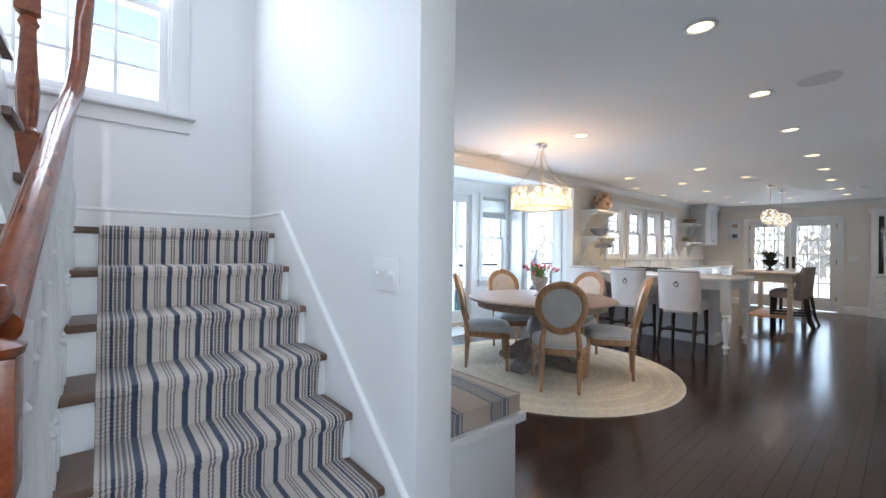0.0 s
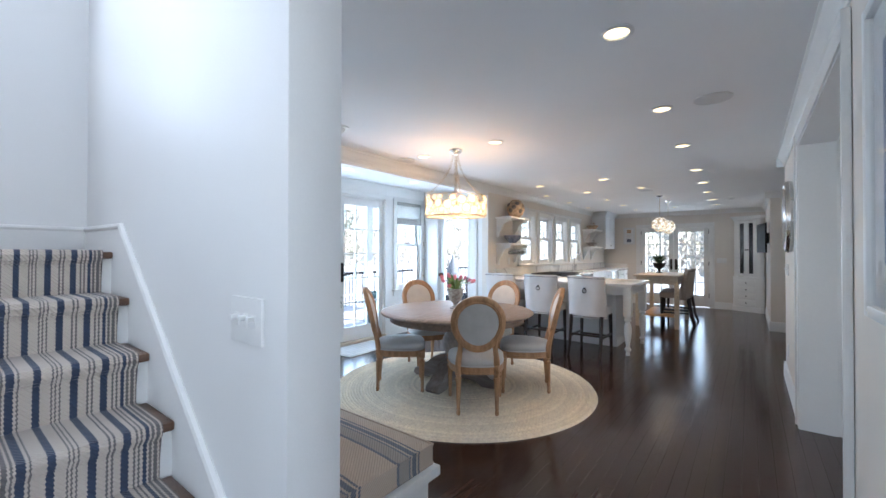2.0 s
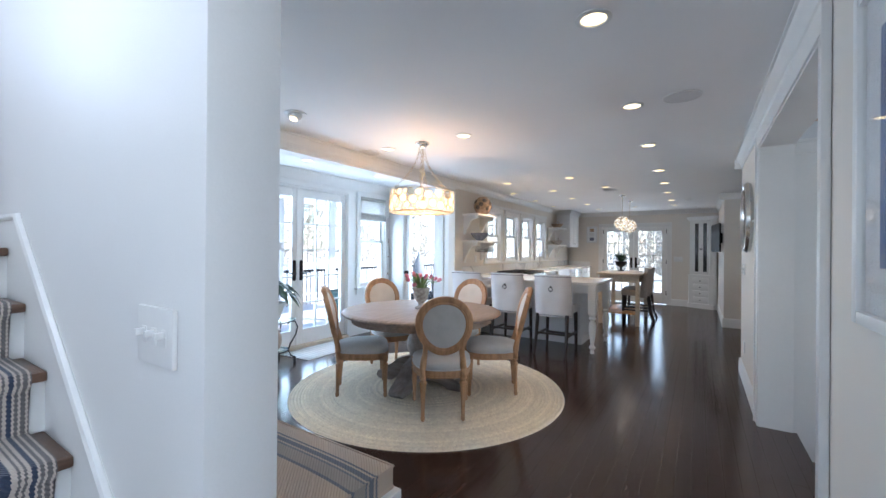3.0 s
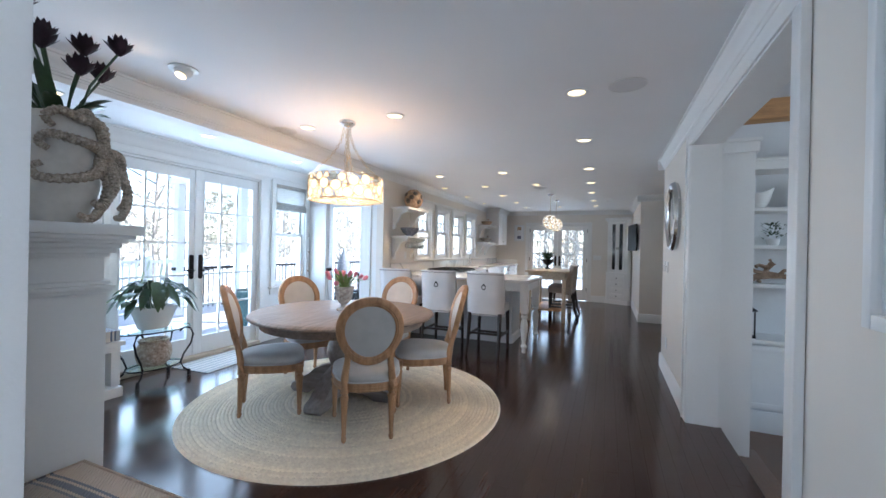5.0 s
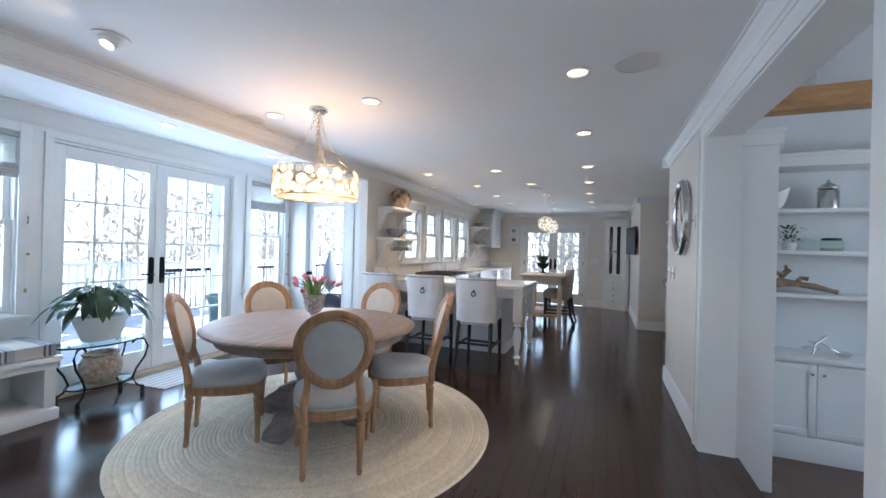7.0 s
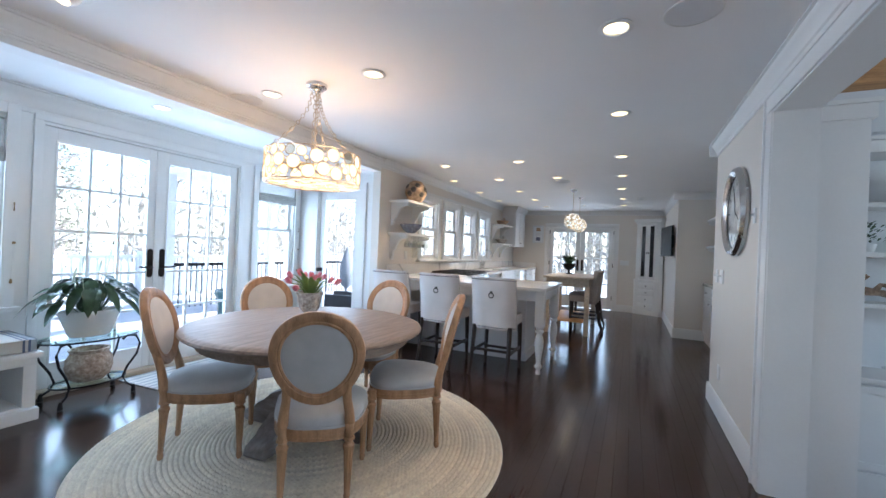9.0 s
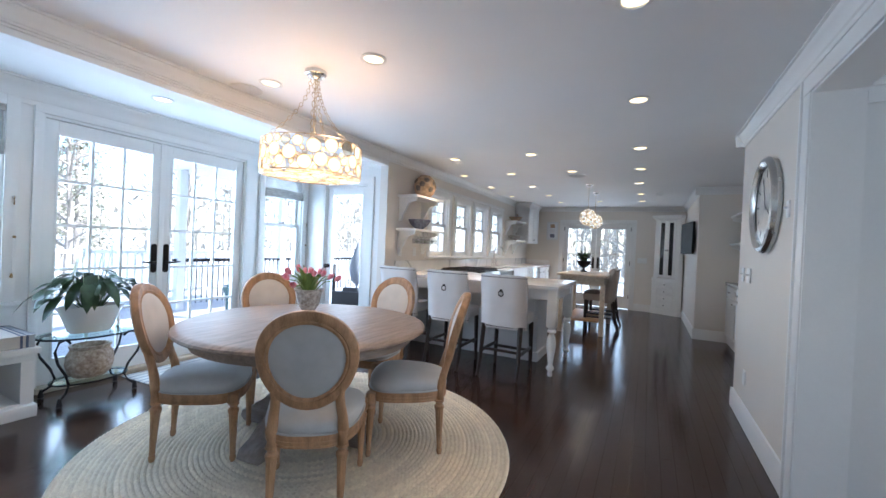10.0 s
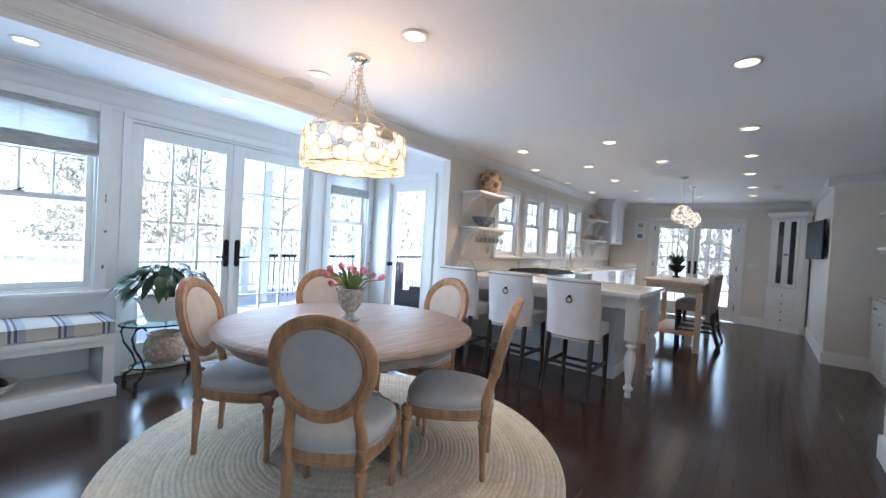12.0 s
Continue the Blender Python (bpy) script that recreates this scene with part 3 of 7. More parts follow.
# ---- windows and doors: local x along the wall, room side towards -y ----
def lights(parent, x0, x1, z0, z1, cols, rows, y, bar=0.022, deep=0.03):
    bm = fresh()
    w, h = (x1 - x0) / cols, (z1 - z0) / rows
    for i in range(1, cols):
        bx(bm, x0 + i * w - bar / 2, y - deep / 2, z0, x0 + i * w + bar / 2, y + deep / 2, z1)
    for j in range(1, rows):
        bx(bm, x0, y - deep / 2 + 0.002, z0 + j * h - bar / 2, x1, y + deep / 2 - 0.002, z0 + j * h + bar / 2)
    if cols * rows > 1:
        part("muntin_grid", bm, M_TRIM, parent)
    else:
        bm.free()
    for i in range(cols):
        for j in range(rows):
            p = boxpart("pane", (x0 + i * w, y - 0.003, z0 + j * h, x0 + (i + 1) * w, y + 0.003, z0 + (j + 1) * h), M_GLASS, parent)
            p.visible_shadow = False


def ring(bm, x0, x1, z0, z1, l, r, b, t, y0, y1, bev=0.004):
    """A rectangular frame with its four widths."""
    bx(bm, x0, y0, z0, x0 + l, y1, z1, bev)
    bx(bm, x1 - r, y0, z0, x1, y1, z1, bev)
    bx(bm, x0 + l, y0 + 0.001, z0, x1 - r, y1 - 0.001, z0 + b, bev)
    bx(bm, x0 + l, y0 + 0.001, z1 - t, x1 - r, y1 - 0.001, z1, bev)


def sash_window(name, m, x0, x1, z0, z1, cols, toprows, botcols, botrows, thick, blind=0.0, case=0.09, label="", split=0.5, sill=True):
    w = thing(name, label, "window", m, kind="structure")
    bm = fresh()
    ring(bm, x0 - case, x1 + case, z0 - 0.01, z1 + case, case + 0.004, case + 0.004, 0.014, case + 0.004, -0.024, 0.004)
    ring(bm, x0, x1, z0, z1, 0.02, 0.02, 0.02, 0.02, 0.005, thick)
    part("window_frame", bm, M_TRIM, w)
    if sill:
        bm = fresh()
        bx(bm, x0 - case - 0.03, -0.075, z0 - 0.035, x1 + case + 0.03, 0.01, z0 - 0.008, 0.005)
        bx(bm, x0 - case, -0.02, z0 - 0.12, x1 + case, 0.001, z0 - 0.036, 0.003)
        part("window_sill", bm, M_TRIM, w)
    zm = z0 + (z1 - z0) * split
    a, b = x0 + 0.02, x1 - 0.02
    for nm, lo, hi, y, c, r in (("lower_sash", z0 + 0.02, zm + 0.025, 0.045, botcols, botrows), ("upper_sash", zm - 0.02, z1 - 0.02, 0.085, cols, toprows)):
        bm = fresh()
        ring(bm, a, b, lo, hi, 0.045, 0.045, 0.05, 0.045, y - 0.018, y + 0.018)
        s = part(nm, bm, M_TRIM, w)
        lights(s, a + 0.045, b - 0.045, lo + 0.05, hi - 0.045, c, r, y, 0.018, 0.022)
    bm = fresh()
    bx(bm, (a + b) / 2 - 0.03, 0.02, zm + 0.026, (a + b) / 2 + 0.03, 0.05, zm + 0.036, 0.003)
    tube(bm, [((a + b) / 2, 0.03, zm + 0.04), ((a + b) / 2 + 0.03, 0.018, zm + 0.05)], 0.006)
    part("sash_lock", bm, M_BRONZE, w)
    if blind:
        t = thing("roman_shade", "woven grey paper shade, drawn part way up the window", "window shade", m)
        bm = fresh()
        bx(bm, x0 + 0.012, 0.004, z1 - blind, x1 - 0.012, 0.010, z1 - 0.03)
        part("shade_cloth", bm, M_SHEER, t)
        bm = fresh()
        for k in range(4):
            bx(bm, x0 + 0.012, -0.012 - 0.006 * k, z1 - blind - 0.012 * k, x1 - 0.012, 0.003 - 0.004 * k, z1 - blind + 0.075 - 0.014 * k, 0.004)
        part("folds", bm, M_BLIND, t)
        bm = fresh()
        bx(bm, x0 + 0.006, -0.02, z1 - 0.05, x1 - 0.006, 0.02, z1 - 0.004, 0.004)
        part("head_rail", bm, M_BLIND, t)
        xc = x1 + 0.048
        bm = fresh()
        tube(bm, [(xc + 0.008, -0.030, 1.235), (xc + 0.004, -0.032, 1.10), (xc, -0.030, 0.965)], 0.0018, 6)
        part("cord", bm, M_TRIM, t)
        bm = fresh()
        lathe(bm, [(0.004, 0.0), (0.010, 0.004), (0.007, 0.03), (0.003, 0.036)], 10, (xc, -0.030, 0.93))
        part("tassel", bm, M_BRASS, t, "small brass tassel on the cord")
        bm = fresh()
        lathe(bm, [(0.009, -0.009), (0.011, 0.0), (0.009, 0.009), (0.0, 0.011)], 10, (xc + 0.008, -0.033, 1.24))
        part("cord_stop", bm, M_BRASS, t)
        bm = fresh()
        tube(bm, [(xc + 0.004, -0.026, 1.545), (xc, -0.042, 1.53), (xc, -0.042, 1.50), (xc + 0.004, -0.026, 1.485)], 0.0045, 6)
        part("cleat", bm, M_BRASS, t)
    return w


def glazed_door(parent, x0, x1, z0, z1, y, cols, rows, handle, glassx=0.09, bot=0.36, top=0.11, hinge=None):
    """A door leaf with divided glass; handle: x of its plate or None."""
    bm = fresh()
    ring(bm, x0, x1, z0, z1, glassx, glassx, bot, top, y - 0.022, y + 0.022, 0.003)
    d = part("door_leaf", bm, M_TRIM, parent)
    bm = fresh()
    ring(bm, x0 + glassx - 0.012, x1 - glassx + 0.012, z0 + bot - 0.012, z1 - top + 0.012, 0.016, 0.016, 0.016, 0.016, y - 0.027, y - 0.021, 0.002)
    part("glazing_bead", bm, M_TRIM, d)
    lights(d, x0 + glassx, x1 - glassx, z0 + bot, z1 - top, cols, rows, y)
    if handle is not None:
        hx, s = handle
        bm = fresh()
        prism(bm, [(hx + 0.026 * math.cos(a) * 1.0, 1.07 + (0.115 if math.sin(a) > 0 else -0.115) + 0.026 * math.sin(a)) for a in [k * math.pi / 8 for k in range(16)]], y - 0.034, y - 0.022, 1)
        part("handle_plate", bm, M_BRONZE, d)
        bm = fresh()
        tube(bm, [(hx, y - 0.03, 1.03), (hx, y - 0.07, 1.03), (hx + s * 0.03, y - 0.078, 1.03), (hx + s * 0.115, y - 0.074, 1.036)], [0.011, 0.011, 0.010, 0.007])
        part("lever", bm, M_BRONZE, d)
    if hinge is not None:
        for hz in (0.25, 1.05, 1.85):
            boxpart("hinge", (hinge - 0.012, y - 0.032, hz, hinge + 0.012, y - 0.02, hz + 0.10), M_BRONZE, d)
    return d


def casing(parent, x0, x1, z1, w, thick):
    bm = fresh()
    for a, b in ((x0 - w, x0 + 0.004), (x1 - 0.004, x1 + w)):
        bx(bm, a, -0.022, 0, b, 0.003, z1 + 0.004, 0.003)
    bx(bm, x0 - w, -0.025, z1 + 0.003, x1 + w, 0.003, z1 + w, 0.003)
    part("casing", bm, M_TRIM, parent)
    bm = fresh()
    bx(bm, x0, 0.004, 0, x0 + 0.02, thick, z1)
    bx(bm, x1 - 0.02, 0.004, 0, x1, thick, z1)
    bx(bm, x0 + 0.02, 0.004, z1 - 0.02, x1 - 0.02, thick, z1)
    part("jamb", bm, M_TRIM, parent)


d1 = thing("door_1", "pair of white glazed french doors to the deck, closed", "french doors", pose(0, 5.0, 0), kind="structure")
casing(d1, FD[0], FD[1], FD[3], 0.05, 0.15)
glazed_door(d1, 3.082, 3.945, 0.05, 2.192, 0.045, 3, 5, (3.895, -1), 0.085, 0.20, 0.115)
glazed_door(d1, 3.957, 4.818, 0.05, 2.192, 0.045, 3, 5, (4.005, 1), 0.085, 0.20, 0.115)
boxpart("astragal", (3.925, 0.012, 0.05, 3.977, 0.024, 2.192), M_TRIM, d1, 0.004)
boxpart("threshold", (3.06, -0.05, 0.0, 4.84, 0.14, 0.046), M_PINE, d1, 0.006)
d2 = thing("door_2", "pair of white glazed french doors in the end wall, closed", "french doors", pose(12.15, 3.76, 0, 0, 0, -90), kind="structure")
casing(d2, 1.08, 2.665, 2.03, 0.092, 0.14)
glazed_door(d2, 1.102, 1.870, 0.02, 2.008, 0.045, 3, 5, (1.818, -1), 0.105, 0.28, 0.10, hinge=1.102)
glazed_door(d2, 1.875, 2.643, 0.02, 2.008, 0.045, 3, 5, (1.927, 1), 0.105, 0.28, 0.10, hinge=2.643)
d3 = thing("door_3", "white porch door with one tall pane, closed", "glazed door", pose(5.82, 5.0, 0, 0, 0, -90), kind="structure")
casing(d3, 0.34, 1.06, 2.06, 0.09, 0.14)
d = glazed_door(d3, 0.362, 1.038, 0.02, 2.04, 0.045, 1, 1, None, 0.085, 0.30, 0.10)
bm = fresh()
lathe(bm, [(0.0, 0), (0.026, 0.002), (0.028, 0.012), (0.012, 0.02), (0.011, 0.04), (0.026, 0.05), (0.029, 0.062), (0.022, 0.075), (0, 0.079)], 16)
k = part("door_knob", bm, M_BRONZE, d)
k.matrix_basis = pose(0.405, 0.023, 0.98, 90, 0, 0)

sash_window("window_1", pose(0, 5.0, 0), 1.98, 2.86, 0.76, 2.22, 4, 2, 1, 1, 0.15, 0.34, 0.07, "white double-hung window above the window seat")
sash_window("window_2", pose(0, 5.0, 0), 5.10, 5.72, 0.76, 2.22, 3, 2, 1, 1, 0.15, 0.34, 0.07, "narrow white double-hung window beside the porch door")
for i, (a, b) in enumerate(KW):
    sash_window("window_%d" % (3 + i), pose(0, 3.62, 0), a, b, 1.16, 2.07, 3, 2, 1, 1, 0.13, 0, 0.085, "white double-hung kitchen window over the worktop", split=0.52, sill=False)
sash_window("window_7", pose(0, 3.22, 0), -0.62, 0.36, 2.13, 3.45, 4, 3, 4, 3, 0.15, 0, 0.10, "white stair window full of bright daylight")
# Unseen window, added to go with the west hall fill lamp.
sash_window("window_8", pose(-2.5, -1.6, 0, 0, 0, 90), 1.5, 2.9, 0.7, 2.3, 4, 2, 4, 2, 0.13, 0, 0.09, "white hall window out of view, added for light")
# Unseen window, added to go with the south hall fill lamp.
sash_window("window_10", pose(0.62, -1.6, 0, 0, 0, 180), 0.42, 1.52, 0.7, 2.3, 4, 2, 4, 2, 0.13, 0, 0.09, "unseen hall window, added for light from the sunny side")
# Imagined window for the sunken room's lamp, never in view.
sash_window("window_9", pose(6.1, -4.5, 0, 0, 0, 180), 1.2, 3.8, 0.4, 2.4, 4, 2, 4, 2, 0.11, 0, 0.09, "wide white window out of view, added to light the sunken room")

boxpart("kitchen_sill", (6.76, 3.545, 1.125, 10.16, 3.621, 1.152), M_TRIM, None, 0.004)
tagged(bpy.data.objects["kitchen_sill"], "white continuous sill below the kitchen windows", "sill", kind="structure")
boxpart("kitchen_head_trim", (6.76, 3.588, 2.157, 10.16, 3.622, 2.20), M_TRIM, None, 0.004)
tagged(bpy.data.objects["kitchen_head_trim"], "white head trim above the kitchen windows", "trim", kind="structure")

# ---- stairs ----
RISE, GO, Y7 = 0.1945, 0.2551, 2.65
stairs = thing("staircase", "white staircase with brown wooden treads", "stairs", pose(0, 0, 0), kind="structure")
for k in range(1, 8):
    yk, zk = Y7 - GO * (7 - k), RISE * k
    deep = GO + 0.03 if k < 7 else 0.57
    tr = boxpart("tread", (-0.108, yk, zk - 0.032, 0.838, yk + deep - 0.001, zk), M_TREAD, stairs, 0.008)
    boxpart("riser", (-0.08, yk + 0.026, zk - RISE, 0.838, yk + 0.045, zk - 0.033), M_TRIM, stairs)
bm = fresh()
prism(bm, [(1.25, 0), (3.2, 0), (3.2, 1.32), (2.72, 1.32), (2.72, 1.13), (1.25, 0.01)], -0.078, 0.832, 0)
part("carcass", bm, M_TRIM, stairs)
bm = fresh()
prism(bm, [(1.21, 0.0), (3.2, 0.0), (3.2, 1.478), (2.56, 1.478), (1.24, 0.395), (1.21, 0.375)], 0.838, 0.852, 0)
part("skirt_board", bm, M_TRIM, stairs)
bm = fresh()
tube(bm, [(0.845, 1.23, 0.385), (0.845, 2.55, 1.478), (0.845, 3.21, 1.482)], 0.016, 8)
tube(bm, [(0.84, 3.205, 1.482), (-0.30, 3.205, 1.482)], 0.015, 8)
bx(bm, -0.3, 3.195, 1.36, 0.84, 3.219, 1.478)
part("skirt_cap", bm, M_TRIM, stairs)
for k in range(1, 6):
    yk, zk = Y7 - GO * (k - 1) + 0.0, 1.3615 + RISE * k
    boxpart("tread", (-1.15, yk - GO - 0.0, zk - 0.032, -0.21, yk + 0.03, zk), M_TREAD, stairs, 0.008)
    boxpart("riser", (-1.15, yk - 0.02, zk - RISE, -0.235, yk, zk - 0.033), M_TRIM, stairs)
bm = fresh()
prism(bm, [(2.65, 1.30), (2.66, 1.52), (1.40, 2.48), (1.20, 2.48), (1.20, 2.10)], -0.262, -0.236, 0)
prism(bm, [(2.66, 1.30), (2.66, 1.40), (1.20, 2.20), (1.20, 2.10)], -0.27, -0.255, 0)
part("upper_stringer", bm, M_TRIM, stairs)
boxpart("landing", (-1.15, 2.66, 1.30, -0.13, 3.215, 1.361), M_TREAD, stairs)

runner = thing("stair_runner", "navy and cream striped wool runner fitted over the treads", "stair carpet")
for k in range(1, 8):
    yk, zk = Y7 - GO * (7 - k), RISE * k
    prof = [(yk + 0.018, zk - RISE + 0.010), (yk + 0.014, zk - 0.045), (yk - 0.008, zk - 0.036), (yk - 0.014, zk - 0.012), (yk - 0.004, zk + 0.006), (yk + 0.02, zk + 0.010)]
    prof.append((yk + GO + 0.018, zk + 0.010) if k < 7 else (Y7 + 0.03, zk + 0.010))
    inner = [(y + 0.012, z - 0.012) for y, z in prof[:-1]] + [(prof[-1][0], prof[-1][1] - 0.010)]
    bm = fresh()
    prism(bm, prof + inner[::-1], 0.018, 0.80, 0)
    part("runner_step", bm, M_RUNNER, runner)

rail = thing("stair_railing", "red-brown varnished handrail on white turned balusters", "stair railing")
bm = fresh()
rp = [(-0.105, 1.12, 1.13), (-0.105, 1.3, 1.225), (-0.10, 1.8, 1.50), (-0.095, 2.3, 1.775), (-0.085, 2.5, 1.895), (-0.07, 2.60, 1.99), (-0.055, 2.66, 2.14), (-0.045, 2.69, 2.32), (-0.04, 2.70, 2.5), (-0.06, 2.71, 2.62), (-0.12, 2.73, 2.66), (-0.235, 2.75, 2.66)]
tube(bm, rp, 0.034, 14, flat=1.15)
part("handrail", bm, M_RAIL, rail)


def newel(x, y, z0, z1):
    bm = fresh()
    h = z1 - z0
    bx(bm, x - 0.045, y - 0.045, z0, x + 0.045, y + 0.045, z0 + 0.30 * h, 0.005)
    lathe(bm, [(0.040, 0.30 * h), (0.046, 0.315 * h), (0.030, 0.33 * h), (0.036, 0.36 * h), (0.042, 0.45 * h), (0.032, 0.60 * h), (0.028, 0.66 * h), (0.040, 0.68 * h), (0.030, 0.70 * h), (0.044, 0.71 * h)], 20, (x, y, z0))
    bx(bm, x - 0.045, y - 0.045, z0 + 0.71 * h, x + 0.045, y + 0.045, z0 + 0.90 * h, 0.005)
    lathe(bm, [(0.050, 0.90 * h), (0.054, 0.912 * h), (0.020, 0.925 * h), (0.018, 0.935 * h), (0.034, 0.95 * h), (0.040, 0.97 * h), (0.030, 0.992 * h), (0.0, h)], 20, (x, y, z0))
    return bm


part("newel_post", newel(-0.115, 1.07, 0, 1.215), M_RAIL, rail)
part("newel_post", newel(-0.235, 2.75, 1.361, 2.72), M_RAIL, rail)
for k in range(1, 8):
    for f in (0.06, 0.185):
        yb = Y7 - GO * (7 - k) + f
        if yb > 2.68:
            continue
        zb = RISE * k
        zt = np.interp(yb, [p[1] for p in rp[:9]], [p[2] for p in rp[:9]]) - 0.03
        h = zt - zb
        if h < 0.3:
            continue
        bm = fresh()
        bx(bm, -0.106, yb - 0.022, zb, -0.062, yb + 0.022, zb + 0.14, 0.002)
        lathe(bm, [(0.020, 0.14), (0.024, 0.15), (0.012, 0.165), (0.022, 0.175), (0.014, 0.19), (0.024, 0.23), (0.023, 0.32), (0.014, 0.5 * h), (0.012, h - 0.18), (0.020, h - 0.165), (0.012, h - 0.15), (0.018, h - 0.13), (0.020, h)], 12, (-0.084, yb, zb))
        part("baluster", bm, M_TRIM, rail)

# ---- dining room ----
TC = (3.75, 2.78)
rug = thing("round_rug", "round braided rug in bleached jute, flat on the floor", "rug", pose(3.74, 2.69, 0))
NR, SEG = 48, 720
dr = 1.31 / NR
cs = [(math.cos(2 * math.pi * k / SEG), math.sin(2 * math.pi * k / SEG)) for k in range(SEG)]
verts, faces = [], []
for i in range(NR):
    knots = max(6, round(2 * math.pi * (i + 0.5) * dr / 0.034))
    for f, h, amp in ((0.02, 0.002, 0.0), (0.30, 0.013, 0.0065), (0.70, 0.013, -0.0065), (0.98, 0.002, 0.0)):
        r = (i + f) * dr
        for k in range(SEG):
            z = h + amp * math.sin(2 * math.pi * (knots * k / SEG + 0.37 * i))
            verts.append((r * cs[k][0], r * cs[k][1], z))
for k in range(SEG):
    verts.append((1.313 * cs[k][0], 1.313 * cs[k][1], 0.001))
for a in range(NR * 4):
    for k in range(SEG):
        faces.append((a * SEG + k, a * SEG + (k + 1) % SEG, (a + 1) * SEG + (k + 1) % SEG, (a + 1) * SEG + k))
me = bpy.data.meshes.new("braid")
me.from_pydata(verts, [], faces)
me.materials.append(M_JUTE)
me.polygons.foreach_set("use_smooth", [True] * len(me.polygons))
braid = new("braid", me)
braid.parent = rug

table = thing("dining_table", "round weathered-wood pedestal dining table on the rug", "table", pose(*TC, 0.012))
bm = fresh()
lathe(bm, [(0.0, 0.715), (0.72, 0.715), (0.755, 0.712), (0.785, 0.718), (0.798, 0.730), (0.792, 0.742), (0.775, 0.748), (0.765, 0.752), (0.745, 0.755), (0.0, 0.755)], 96)
part("tabletop", bm, M_TABLEWOOD, table)
bm = fresh()
lathe(bm, [(0.66, 0.64), (0.70, 0.645), (0.70, 0.7145), (0.66, 0.7145)], 80, caps=False)
part("apron", bm, M_TABLEWOOD, table)
bm = fresh()
lathe(bm, [(0.13, 0.15), (0.14, 0.20), (0.10, 0.24), (0.12, 0.30), (0.15, 0.38), (0.14, 0.46), (0.09, 0.54), (0.10, 0.58), (0.16, 0.62), (0.22, 0.66), (0.22, 0.714)], 32)
part("pedestal", bm, M_TABLEBASE, table)
for a in range(4):
    bm = fresh()
    prism(bm, [(0.06, 0.05), (0.18, 0.06), (0.27, 0.045), (0.32, 0.0), (0.47, 0.0), (0.505, 0.03), (0.49, 0.075), (0.45, 0.095), (0.405, 0.10), (0.37, 0.15), (0.31, 0.17), (0.26, 0.23), (0.17, 0.26), (0.06, 0.30)], -0.07, 0.07, 1)
    bmesh.ops.bevel(bm, geom=bm.edges[:], offset=0.006, segments=1, affect="EDGES")
    p = part("foot", bm, M_TABLEBASE, table)
    p.matrix_basis = pose(0, 0, 0, 0, 0, 45 + 90 * a + 52)


LEAN = 0.25


def oval(ry, rz, n=48):
    """Points of an egg-shaped back, widest above its middle, that leans towards -x and is dished."""
    out = []
    for k in range(n):
        a = 2 * math.pi * k / n
        z = 0.766 + rz * math.sin(a)
        y = ry * math.cos(a) * (1 + 0.07 * math.sin(a))
        out.append((-0.222 - (z - 0.50) * LEAN - 0.02 * (1 - (y / 0.2) ** 2), y, z))
    return out


def fluted(bm, cx, cy, foot):
    """A turned leg whose shaft is fluted; foot: how far its foot stands out along x."""
    prof = [(0.012, 0.0), (0.017, 0.015), (0.018, 0.03), (0.013, 0.04), (0.017, 0.05), (0.015, 0.06), (0.025, 0.275), (0.030, 0.295), (0.030, 0.305), (0.021, 0.315), (0.021, 0.325), (0.031, 0.334), (0.029, 0.345)]
    first = len(bm.verts)
    lathe(bm, prof, 20)
    bm.verts.ensure_lookup_table()
    for k, v in enumerate(bm.verts[first:]):
        if 0.055 < v.co.z < 0.28 and k % 2:
            v.co.x, v.co.y = v.co.x * 0.86, v.co.y * 0.86
        v.co.x, v.co.y = v.co.x + cx + foot * (1 - v.co.z / 0.345), v.co.y + cy


